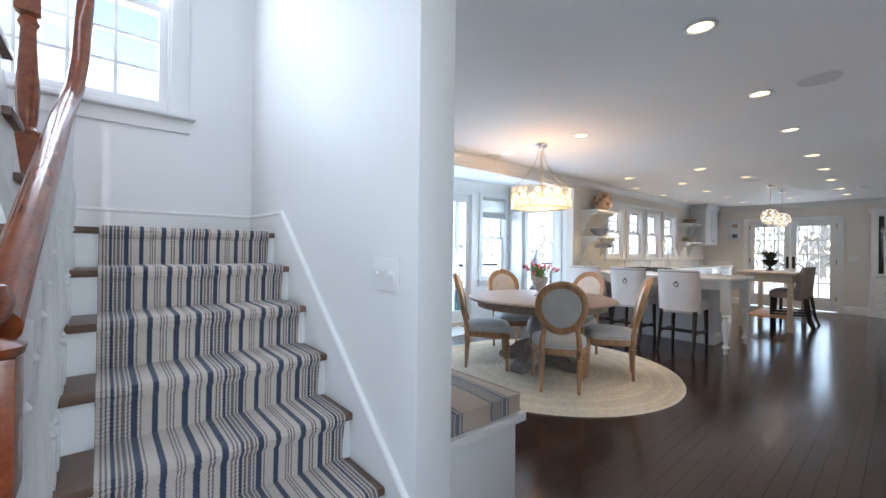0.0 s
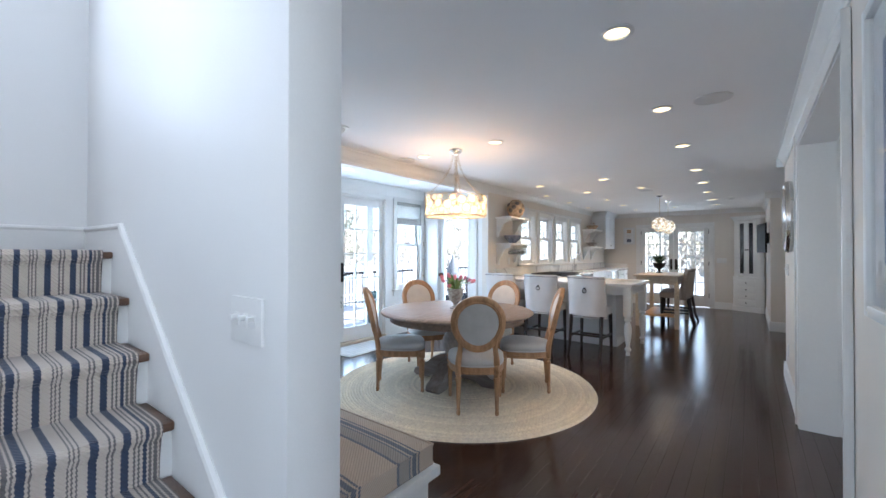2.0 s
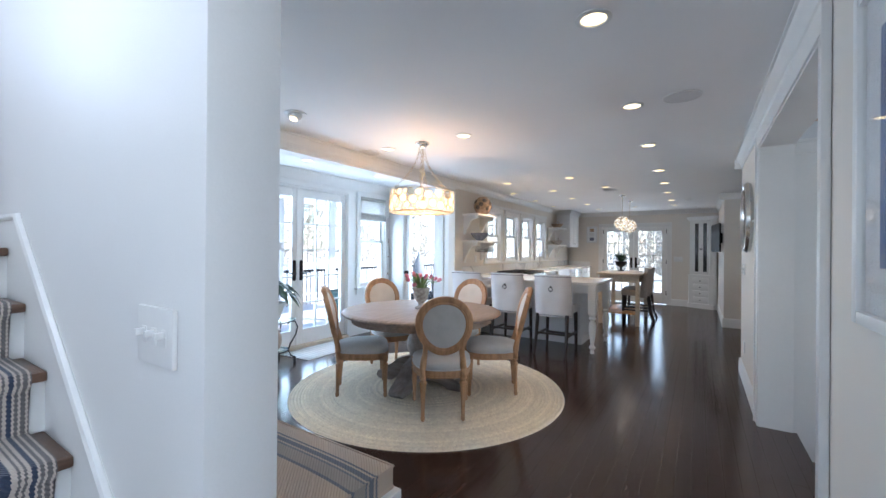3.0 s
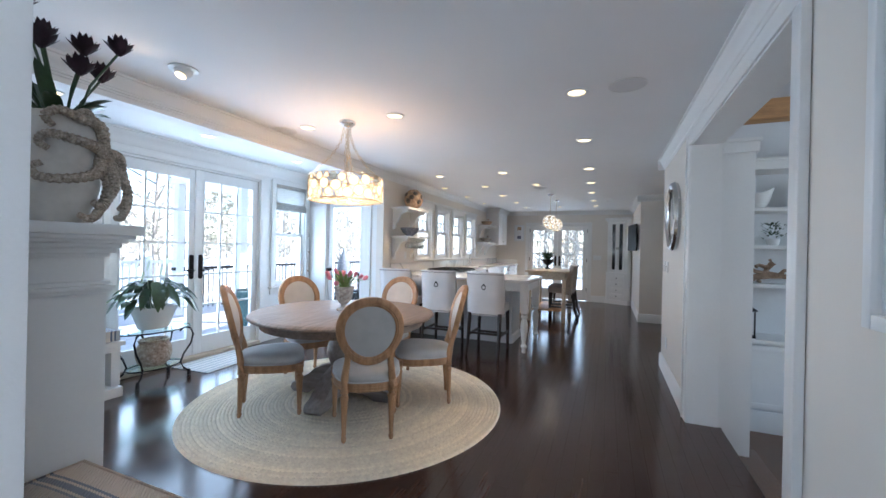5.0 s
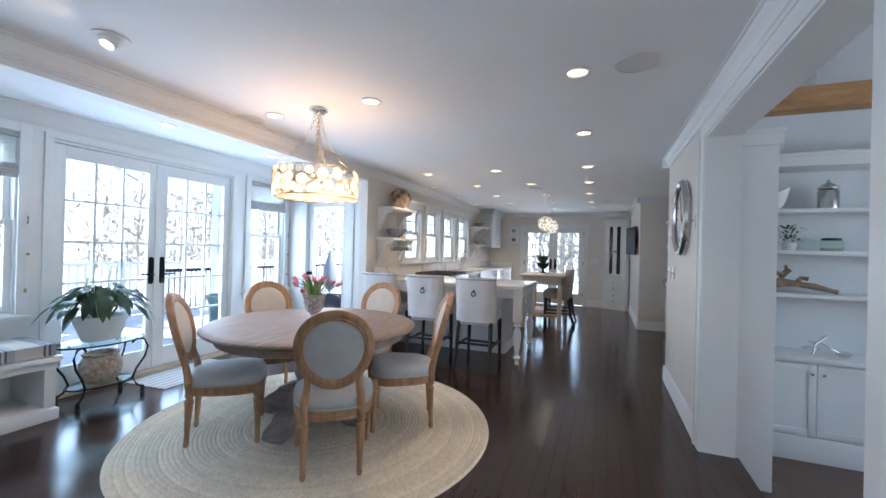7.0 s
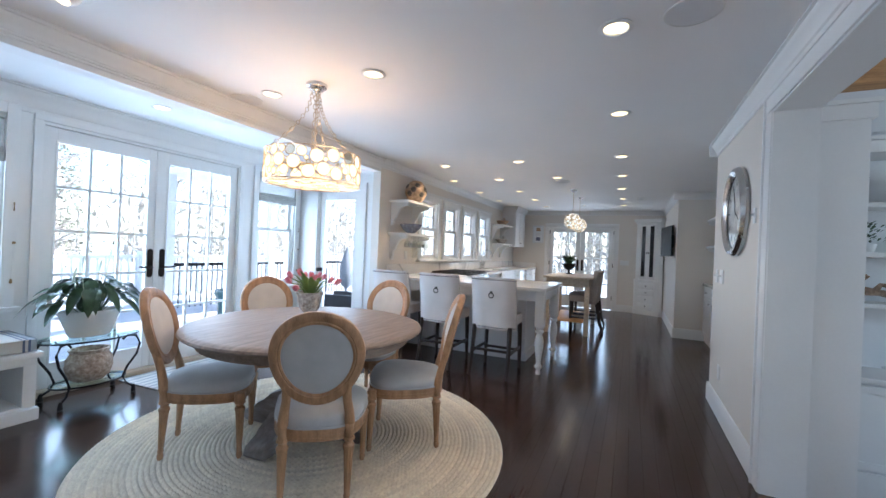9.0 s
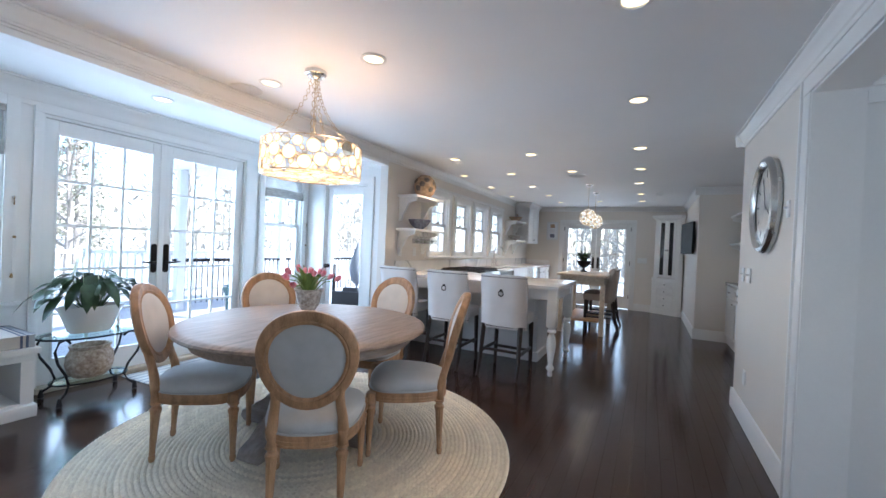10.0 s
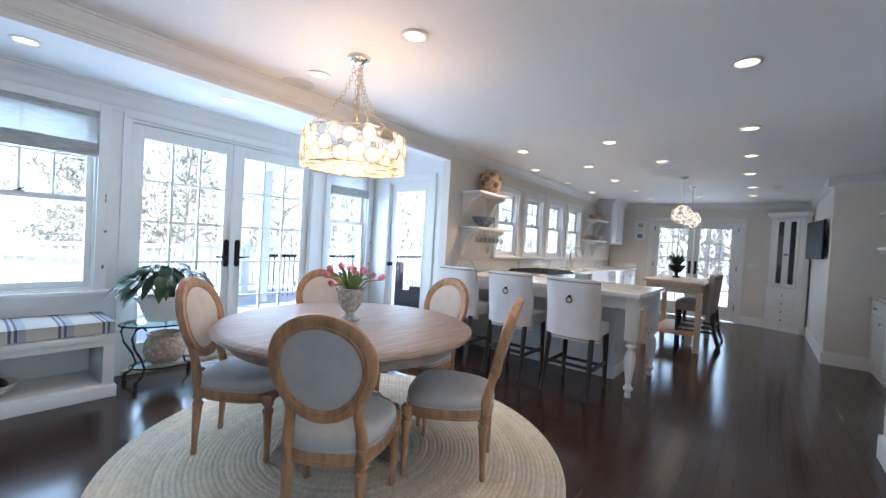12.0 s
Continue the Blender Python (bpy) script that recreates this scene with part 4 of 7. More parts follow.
def dining_chair():
    c = thing("dining_chair", "oval-back dining chair in limed oak with grey linen", "chair", group="chairs round the table")
    bm = fresh()
    rings = []
    for dx, f in ((-0.020, 0.83), (-0.024, 0.88), (-0.019, 0.905), (-0.024, 0.93), (-0.024, 1.06), (-0.016, 1.115), (0.010, 1.125), (0.022, 1.10), (0.024, 1.0), (0.020, 0.93), (0.024, 0.90), (0.018, 0.83)):
        rings.append([bm.verts.new((p[0] + dx, p[1], p[2])) for p in oval(0.200 * f, 0.212 * f)])
    for a, b in zip(rings, rings[1:] + rings[:1]):
        for i in range(48):
            bm.faces.new((a[i], a[(i + 1) % 48], b[(i + 1) % 48], b[i]))
    part("back_frame", bm, M_CHAIRWOOD, c)
    for nm, off, mt, lb in (("back_panel", -0.014, M_GREYLINEN, "grey linen outer back"), ("back_pad", 0.014, M_CREAMLINEN, "cream linen inner back")):
        bm = fresh()
        rings = []
        for f, puff in ((1.0, 0), (0.93, 0.006), (0.8, 0.010), (0.5, 0.016), (0.2, 0.018)):
            rings.append([bm.verts.new((p[0] + off + puff * (1 if off > 0 else -0.3), p[1], p[2])) for p in oval(0.172 * f, 0.182 * f)])
        for a, b in zip(rings, rings[1:]):
            for i in range(48):
                bm.faces.new((a[i], a[(i + 1) % 48], b[(i + 1) % 48], b[i]))
        bm.faces.new(rings[-1])
        part(nm, bm, mt, c, lb)
    outline = []
    for k in range(44):
        a = 2 * math.pi * k / 44
        r = (abs(math.cos(a)) ** 3.0 + abs(math.sin(a)) ** 3.0) ** (-1 / 3.0)
        x, y = 0.245 * r * math.cos(a), 0.238 * r * math.sin(a)
        outline.append((x, y * (1.0 + 0.16 * x / 0.245)))
    bm = fresh()
    prism(bm, [(x, y) for x, y in outline], 0.342, 0.398, 2)
    prism(bm, [(x * 1.022, y * 1.022) for x, y in outline], 0.388, 0.400, 2)
    prism(bm, [(x * 1.014, y * 1.014) for x, y in outline], 0.364, 0.371, 2)
    prism(bm, [(x * 1.020, y * 1.020) for x, y in outline], 0.342, 0.352, 2)
    part("seat_frame", bm, M_CHAIRWOOD, c)
    bm = fresh()
    rings = [[bm.verts.new((x * f, y * f, z)) for x, y in outline] for f, z in ((0.97, 0.400), (1.0, 0.412), (1.008, 0.430), (0.99, 0.449), (0.93, 0.464), (0.75, 0.479), (0.4, 0.487))]
    for a, b in zip(rings, rings[1:]):
        for i in range(44):
            bm.faces.new((a[i], a[(i + 1) % 44], b[(i + 1) % 44], b[i]))
    bm.faces.new(rings[-1])
    part("seat", bm, M_GREYLINEN, c, "domed grey linen seat")
    bm = fresh()
    tube(bm, [(x * 1.006, y * 1.006, 0.404) for x, y in outline], 0.005, 6, True)
    part("welt", bm, M_GREYLINEN, c)
    for sy in (-1, 1):
        bm = fresh()
        fluted(bm, 0.208, 0.232 * sy, 0.006)
        bx(bm, 0.180, 0.232 * sy - 0.028, 0.345, 0.236, 0.232 * sy + 0.028, 0.396, 0.004)
        part("leg", bm, M_CHAIRWOOD, c)
        bm = fresh()
        fluted(bm, -0.207, 0.160 * sy, -0.014)
        tube(bm, [(-0.212, 0.160 * sy, 0.335), (-0.215, 0.161 * sy, 0.42), (-0.224, 0.156 * sy, 0.48), (-0.240, 0.146 * sy, 0.54), (-0.256, 0.142 * sy, 0.59), (-0.270, 0.148 * sy, 0.64)], [0.027, 0.027, 0.024, 0.022, 0.022, 0.021], 10)
        part("leg", bm, M_CHAIRWOOD, c)
    return c


CHAIRS = [(3.292, 2.237, 36), (4.01, 2.114, 117), (3.276, 3.143, 313)]
CHAIRS += [(TC[0] + 0.67 * math.cos(radians(a)), TC[1] + 0.67 * math.sin(radians(a)), a + 180) for a in (66, 358)]
c0 = dining_chair()
c0.matrix_basis = pose(*CHAIRS[0][:2], 0.012, 0, 0, CHAIRS[0][2])
for x, y, a in CHAIRS[1:]:
    copy_thing(c0, pose(x, y, 0.012, 0, 0, a))

# tulips in their urn
urn = thing("flower_urn", "chipped stone urn of pink tulips on the dining table", "vase", pose(3.76, 2.80, 0.767))
bm = fresh()
lathe(bm, [(0.0, 0), (0.062, 0.0), (0.065, 0.012), (0.05, 0.022), (0.03, 0.035), (0.028, 0.055), (0.045, 0.07), (0.068, 0.10), (0.078, 0.14), (0.082, 0.18), (0.095, 0.205), (0.097, 0.214), (0.084, 0.214), (0.075, 0.18), (0.0, 0.17)], 32)
part("urn", bm, M_URN, urn)
rnd = random.Random(4)


def blade(bm, base, tip, width, bend, n=6):
    """A leaf: a folded strip from base to tip that sags."""
    base, tip = Vector(base), Vector(tip)
    d = tip - base
    side = Vector((-d.y, d.x, 0))
    side = side.normalized() if side.length > 1e-4 else Vector((1, 0, 0))
    rows = []
    for i in range(n + 1):
        f = i / n
        p = base + d * f + Vector((0, 0, bend * math.sin(math.pi * f)))
        w = width * math.sin(math.pi * min(1, 0.12 + 0.88 * f)) ** 0.8 * (1 if f < 1 else 0.02)
        rows.append((bm.verts.new(p - side * w), bm.verts.new(p - Vector((0, 0, w * 0.35))), bm.verts.new(p + side * w)))
    for a, b in zip(rows, rows[1:]):
        bm.faces.new((a[0], a[1], b[1], b[0]))
        bm.faces.new((a[1], a[2], b[2], b[1]))


def tulip(bm, p, d, size):
    up = Vector(d).normalized().to_track_quat("Z", "Y").to_matrix()
    for ringi, cnt in ((0, 3), (1, 3)):
        for k in range(cnt):
            a0 = 2 * math.pi * (k + 0.5 * ringi) / cnt
            prev = None
            for f, r, w in ((0, 0.15, 0.25), (0.3, 0.55, 0.62), (0.65, 0.58, 0.60), (1.0, 0.30 + 0.12 * ringi, 0.08)):
                row = []
                for s in (-1, 0, 1):
                    a = a0 + s * w
                    rr = size * (r + (0.06 if s == 0 else 0))
                    row.append(bm.verts.new(Vector(p) + up @ Vector((rr * math.cos(a), rr * math.sin(a), size * 1.9 * f))))
                if prev:
                    bm.faces.new((prev[0], prev[1], row[1], row[0]))
                    bm.faces.new((prev[1], prev[2], row[2], row[1]))
                prev = row


gr = fresh()
for k in range(13):
    a = k * 2.4 + rnd.uniform(-0.3, 0.3)
    r = rnd.uniform(0.05, 0.24)
    h = 0.36 - 0.62 * r + rnd.uniform(-0.03, 0.03)
    tip = Vector((r * math.cos(a), r * math.sin(a), h))
    tube(gr, [(0.02 * math.cos(a), 0.02 * math.sin(a), 0.18), tuple(tip * 0.6 + Vector((0, 0, 0.10))), tuple(tip)], 0.0035, 6)
    tb = fresh()
    tulip(tb, tip, tip + Vector((0, 0, -0.15)), 0.024 + rnd.uniform(0, 0.009))
    part("tulip", tb, M_TULIP, urn)
for k in range(14):
    a = k * 1.7
    blade(gr, (0.02 * math.cos(a), 0.02 * math.sin(a), 0.18), (0.15 * math.cos(a), 0.15 * math.sin(a), 0.27 + 0.10 * rnd.random()), 0.014, 0.05)
part("tulip_leaves", gr, M_TULIPLEAF, urn)

# chandelier
ch = thing("chandelier", "lit drum chandelier of capiz discs on champagne chains", "chandelier", pose(*CH, 0))
bm = fresh()
lathe(bm, [(0.0, 2.385), (0.02, 2.386), (0.03, 2.395), (0.05, 2.40), (0.055, 2.412), (0.068, 2.418), (0.072, 2.439)], 28)
part("canopy", bm, M_CHROME, ch)
RD, Z0, Z1 = 0.318, 1.738, 1.945


def link(bm, p, d, size, tilt, r=0.0022):
    """One oval chain link at p along d."""
    q = Vector(d).to_track_quat("Z", "Y").to_matrix() @ Matrix.Rotation(tilt, 3, "Z")
    tube(bm, [Vector(p) + q @ Vector((size * 0.72 * math.cos(a), 0, size * math.sin(a))) for a in [k * math.pi / 5 for k in range(10)]], r, 5, True)


for a in range(3):
    bm = fresh()
    p0, p1 = Vector((0.03 * math.cos(a * 2.09 + 0.4), 0.03 * math.sin(a * 2.09 + 0.4), 2.39)), Vector((RD * math.cos(a * 2.09 + 0.4), RD * math.sin(a * 2.09 + 0.4), Z1))
    for k in range(18):
        f = (k + 0.5) / 18
        g = f ** 1.9
        p = Vector((p0.x + (p1.x - p0.x) * g, p0.y + (p1.y - p0.y) * g, p0.z + (p1.z - p0.z) * f))
        link(bm, p, (p1.x * g * 2.0, p1.y * g * 2.0, -0.42), 0.0155, (k % 2) * 1.57)
    part("chain", bm, M_SILVER, ch)
bm = fresh()
for k in range(15):
    link(bm, (0.004 * (-1) ** k, 0, 2.372 - 0.030 * k), (0.25 * math.sin(k * 2.3), 0.25 * math.cos(k * 1.7), 1), 0.020 + 0.0009 * k, k * 1.15, 0.0028)
tube(bm, [(0, 0, 2.39), (0, 0, 1.86)], 0.003, 8)
part("stem", bm, M_SILVER, ch)
bm = fresh()
for z in (Z0, Z1):
    tube(bm, [(RD * math.cos(k * math.pi / 28), RD * math.sin(k * math.pi / 28), z) for k in range(56)], 0.0035, 6, True)
for a in range(3):
    tube(bm, [(0, 0, 1.87), (RD * math.cos(a * 2.09 + 0.4), RD * math.sin(a * 2.09 + 0.4), Z1)], 0.003, 6)
part("drum_frame", bm, M_SILVER, ch)
rings_bm, lamp = fresh(), ch


def disc(centre, nx, ux, r, glowing, lit=None):
    nx, ux = Vector(nx).normalized(), Vector(ux).normalized()
    vx = nx.cross(ux)
    n = 14
    pts = [Vector(centre) + r * (math.cos(2 * math.pi * k / n) * ux + math.sin(2 * math.pi * k / n) * vx) for k in range(n)]
    tube(rings_bm, [p + nx * 0.001 for p in pts], 0.0026, 5, True)
    b = fresh()
    f = [b.verts.new(Vector(centre) + (p - Vector(centre)) * 0.96 + nx * 0.002) for p in pts]
    g = [b.verts.new(Vector(centre) + (p - Vector(centre)) * 0.96 - nx * 0.002) for p in pts]
    b.faces.new(f)
    b.faces.new(g[::-1])
    if glowing:
        part("capiz_disc", b, lit or M_CAPIZ, lamp, "glowing cream capiz disc")
    else:
        part("crystal_disc", b, M_CAPIZDIM, lamp, "clear crystal disc")


placed = []
rnd = random.Random(11)
for r, tries in ((0.042, 260), (0.032, 400), (0.022, 900), (0.014, 1500)):
    for _ in range(tries):
        u, v = rnd.uniform(0, 2 * math.pi * RD), rnd.uniform(Z0 + r * 0.9, Z1 - r * 0.9)
        if all(min(abs(u - a), 2 * math.pi * RD - abs(u - a)) ** 2 + (v - b) ** 2 > (r + c + 0.001) ** 2 for a, b, c in placed):
            placed.append((u, v, r))
for u, v, r in placed:
    a = u / RD
    disc((RD * math.cos(a), RD * math.sin(a), v), (math.cos(a), math.sin(a), 0), (-math.sin(a), math.cos(a), 0), r, rnd.random() < 0.78)
low = []
for r, tries in ((0.045, 200), (0.032, 400), (0.020, 700)):
    for _ in range(tries):
        a, q = rnd.uniform(0, 6.2832), (RD - r) * math.sqrt(rnd.random())
        x, y = q * math.cos(a), q * math.sin(a)
        if all((x - b) ** 2 + (y - c) ** 2 > (r + d_ + 0.001) ** 2 for b, c, d_ in low):
            low.append((x, y, r))
for x, y, r in low:
    disc((x, y, Z0), (0, 0, -1), (1, 0, 0), r, rnd.random() < 0.8)
part("wire_mesh", rings_bm, M_WIRE, ch)

# fireplace surround, benches
fp = thing("fireplace_surround", "white painted fireplace surround with a deep mantel", "fireplace", pose(0, 0, 0))
bm = fresh()
bx(bm, 1.022, 2.30, 0, 1.655, 3.75, 1.16, 0.004)
bx(bm, 1.022, 2.305, 1.16, 1.648, 3.745, 1.30, 0.003)
part("body", bm, M_TRIM, fp)
bm = fresh()
for o, z0, z1 in ((0.012, 1.155, 1.17), (0.02, 1.17, 1.185), (0.008, 1.185, 1.20)):
    bx(bm, 1.022, 2.30 - o, z0, 1.655 + o, 3.75 + o, z1, 0.003)
part("frieze_moulding", bm, M_TRIM, fp)
for o, z0, z1 in ((0.008, 1.285, 1.30), (0.02, 1.30, 1.318), (0.032, 1.318, 1.334), (0.046, 1.334, 1.348), (0.062, 1.348, 1.364), (0.078, 1.364, 1.400)):
    bm = fresh()
    bx(bm, 1.022, 2.295 - o, z0, 1.65 + o, 3.745 + o, z1, 0.003)
    part("mantel_shelf" if z1 == 1.400 else "mantel_moulding", bm, M_TRIM, fp)
boxpart("firebox", (1.50, 2.62, 0.02, 1.657, 3.42, 0.78), M_BLACK, fp)

b1 = thing("bench", "white box bench beside the fireplace", "bench")
bm = fresh()
bx(bm, 1.022, 1.36, 0, 1.575, 2.292, 0.445, 0.004)
part("body", bm, M_TRIM, b1)
boxpart("seat_board", (1.022, 1.325, 0.445, 1.612, 2.294, 0.485), M_TRIM, b1, 0.005)


def cushion(name, label, dims, material, along):
    t = thing(name, label, "cushion", pose(dims[0], dims[1], dims[2], 0, 0, along))
    w, d, h = dims[3:]
    bm = fresh()
    nx, ny = 14, 8
    def puff(u, v):
        return (max(0, 1 - abs(2 * u - 1) ** 4) * max(0, 1 - abs(2 * v - 1) ** 4))
    top = [[bm.verts.new((w * i / nx, d * j / ny, h * 0.82 + h * 0.18 * puff(i / nx, j / ny))) for j in range(ny + 1)] for i in range(nx + 1)]
    bot = [[bm.verts.new((w * i / nx, d * j / ny, 0.0)) for j in range(ny + 1)] for i in range(nx + 1)]
    for i in range(nx):
        for j in range(ny):
            bm.faces.new((top[i][j], top[i + 1][j], top[i + 1][j + 1], top[i][j + 1]))
            bm.faces.new((bot[i][j], bot[i][j + 1], bot[i + 1][j + 1], bot[i + 1][j]))
    for i in range(nx):
        bm.faces.new((top[i][0], bot[i][0], bot[i + 1][0], top[i + 1][0]))
        bm.faces.new((top[i][ny], top[i + 1][ny], bot[i + 1][ny], bot[i][ny]))
    for j in range(ny):
        bm.faces.new((top[0][j], top[0][j + 1], bot[0][j + 1], bot[0][j]))
        bm.faces.new((top[nx][j], bot[nx][j], bot[nx][j + 1], top[nx][j + 1]))
    part("cover", bm, material, t)
    bm = fresh()
    for z in (h * 0.82, 0.008):
        tube(bm, [(0, 0, z), (w, 0, z), (w, d, z), (0, d, z)], 0.006, 6, True)
    part("piping", bm, material, t)


cushion("bench_cushion", "taupe and navy striped linen cushion on the bench", (1.605 - 0.02, 1.345, 0.492, 0.935, 0.55, 0.10), M_CUSHION, 90)
b2 = thing("storage_bench", "white bench with open cubbies below the window", "bench")
bm = fresh()
X0, X1, YF = 1.03, 2.915, 4.50
bx(bm, X0, YF + 0.03, 0.0, X1, 4.998, 0.10, 0.003)
part("bottom_board", bm, M_TRIM, b2)
boxpart("back_panel", (X0, 4.97, 0.10, X1, 4.998, 0.44), M_TRIM, b2)
for a in (X0, (X0 + X1) / 2 - 0.03, X1 - 0.07):
    boxpart("divider", (a, YF + 0.01, 0.10, a + 0.07, 4.97, 0.44), M_TRIM, b2, 0.003)
boxpart("front_rail", (X0, YF + 0.008, 0.39, X1, YF + 0.03, 0.441), M_TRIM, b2, 0.002)
boxpart("seat_board", (X0, YF - 0.02, 0.441, X1 + 0.025, 4.998, 0.48), M_TRIM, b2, 0.005)
bm = fresh()
bx(bm, X0, YF - 0.012, 0.0, X1 + 0.014, 4.998, 0.085, 0.005)
part("plinth", bm, M_TRIM, b2)
cushion("seat_cushion", "white cushion with navy stripes on the window bench", (1.06, 4.51, 0.486, 1.85, 0.47, 0.10), M_CUSHION2, 0)
bowl = thing("bowl", "pale bowl of dark pine cones in the cubby", "bowl", pose(2.28, 4.68, 0.10))
bm = fresh()
lathe(bm, [(0, 0), (0.06, 0), (0.10, 0.03), (0.15, 0.09), (0.145, 0.092), (0.095, 0.04), (0, 0.02)], 28)
part("dish", bm, M_POT, bowl)
bm = fresh()
rnd = random.Random(3)
for k in range(16):
    a, r = rnd.uniform(0, 6.28), rnd.uniform(0, 0.09)
    lathe(bm, [(0, 0), (0.02, 0.008), (0.026, 0.02), (0.018, 0.036), (0, 0.05)], 8, (r * math.cos(a), r * math.sin(a), 0.045 + rnd.uniform(0, 0.04)))
part("pine_cones", bm, M_SOIL, bowl)

# vase on the mantel
vs = thing("vase", "white crackled ceramic vase with dark purple flowers on the mantel", "vase", pose(1.575, 2.45, 1.40))
bm = fresh()
lathe(bm, [(0, 0), (0.085, 0), (0.09, 0.02), (0.112, 0.10), (0.118, 0.15), (0.108, 0.195), (0.095, 0.225), (0.098, 0.26), (0.112, 0.31), (0.110, 0.355), (0.098, 0.385), (0.09, 0.388), (0.075, 0.35), (0, 0.30)], 36)
part("jar", bm, M_VASE, vs)
ARMS = [[(-0.45, 0.30, 0), (-0.9, 0.36, 0), (-1.5, 0.37, 0), (-2.0, 0.385, 0.005), (-2.25, 0.355, 0.01), (-2.1, 0.325, 0.012)],
        [(-0.45, 0.28, 0), (-1.0, 0.285, 0), (-1.7, 0.295, 0), (-2.2, 0.30, 0.005), (-2.4, 0.27, 0.012), (-2.2, 0.25, 0.014)],
        [(-0.45, 0.26, 0), (-0.9, 0.20, 0), (-1.6, 0.16, 0), (-2.3, 0.15, 0.004), (-2.5, 0.18, 0.01), (-2.3, 0.20, 0.012)],
        [(-0.45, 0.25, 0), (-0.6, 0.15, 0.01), (-0.9, 0.06, 0.01), (-1.3, 0.02, 0.02), (-1.6, 0.03, 0.03)],
        [(-0.40, 0.26, 0.01), (-0.2, 0.20, 0.06), (-0.15, 0.11, 0.085), (-0.35, 0.04, 0.07), (-0.6, 0.03, 0.05)],
        [(-0.35, 0.27, 0.01), (0.1, 0.24, 0.05), (0.3, 0.15, 0.06), (0.2, 0.08, 0.04), (0.0, 0.10, 0.03)],
        [(-0.40, 0.29, 0), (0.2, 0.33, 0), (0.9, 0.30, 0), (1.5, 0.27, 0)],
        [(-0.42, 0.27, 0.01), (-0.62, 0.19, 0.03), (-0.85, 0.12, 0.03), (-1.0, 0.07, 0.02), (-1.25, 0.08, 0.015)],
        [(-0.38, 0.28, 0.012), (-0.05, 0.27, 0.075), (0.08, 0.19, 0.10), (-0.05, 0.10, 0.085), (-0.25, 0.07, 0.06)],
        [(-0.5, 0.29, 0.005), (-0.8, 0.335, 0.0), (-1.2, 0.40, -0.01), (-1.6, 0.385, 0.0)]]
for arm in ARMS:
    bm = fresh()
    n = 44
    pts, rad = [], []
    for i in range(n + 1):
        f = i / n * (len(arm) - 1)
        k = min(int(f), len(arm) - 2)
        q = f - k
        p0, p1, p2, p3 = arm[max(k - 1, 0)], arm[k], arm[k + 1], arm[min(k + 2, len(arm) - 1)]
        th, zz, out = (0.5 * (2 * b + (c - a) * q + (2 * a - 5 * b + 4 * c - d) * q * q + (3 * b - a - 3 * c + d) * q ** 3) for a, b, c, d in zip(p0, p1, p2, p3))
        body = float(np.interp(zz, [0, 0.10, 0.15, 0.20, 0.24, 0.30, 0.36, 0.40], [0.088, 0.112, 0.118, 0.108, 0.095, 0.105, 0.112, 0.098]))
        rr = max(body, 0.10) + 0.014 + out
        pts.append((rr * math.cos(th), rr * math.sin(th), max(0.021, zz)))
        rad.append(0.021 * (1 - 0.5 * i / n) * (1 + 0.13 * (-1) ** i))
    tube(bm, pts, rad, 9)
    part("coil", bm, M_ROPE, vs, "grey beaded coil wrapped round the jar")
fl, lv = fresh(), fresh()
heads = [(0.13, -0.10, 0.66), (0.03, -0.08, 0.62), (0.11, -0.03, 0.56), (0.0, -0.12, 0.53), (-0.12, -0.02, 0.72), (-0.08, -0.06, 0.60), (-0.14, 0.05, 0.62), (-0.02, 0.08, 0.68), (-0.16, -0.08, 0.50)]
for x, y, z in heads:
    tube(lv, [(x * 0.15, y * 0.15, 0.3), (x * 0.5, y * 0.5, 0.30 + (z - 0.3) * 0.6), (x, y, z)], 0.0045, 6)
    fb = fresh()
    for layer in range(3):
        for k in range(7):
            a = k * 0.9 + layer * 0.4
            d = Vector((math.cos(a) * (0.026 + 0.018 * layer), math.sin(a) * (0.026 + 0.018 * layer), 0.092 - 0.016 * layer))
            blade(fb, (x, y, z - 0.01), Vector((x, y, z - 0.01)) + d * 0.82, 0.017, 0.0, 4)
    part("flower_head", fb, M_PURPLE, vs)
for k in range(13):
    a = k * 1.3
    blade(lv, (0.03 * math.cos(a), 0.03 * math.sin(a), 0.36), (0.16 * math.cos(a), 0.16 * math.sin(a), 0.43 + 0.035 * (k % 4)), 0.024, 0.03)
part("leaves", lv, M_LEAF, vs)

# side table with potted lily
sd = thing("side_table", "glass-topped black iron side table by the french doors", "side table", pose(3.29, 4.66, 0))
for nm, z, r, mt in (("glass_top", 0.505, 0.33, M_TABLEGLASS), ("glass_shelf", 0.15, 0.25, M_TABLEGLASS)):
    bm = fresh()
    lathe(bm, [(0, z), (r - 0.003, z), (r, z + 0.004), (r - 0.003, z + 0.008), (0, z + 0.008)], 48, sy=0.62)
    part(nm, bm, mt, sd)
for z, r in ((0.498, 0.325), (0.143, 0.245)):
    bm = fresh()
    tube(bm, [(r * math.cos(k * math.pi / 20), 0.62 * r * math.sin(k * math.pi / 20), z) for k in range(40)], 0.007, 6, True)
    part("iron_ring", bm, M_IRON, sd)
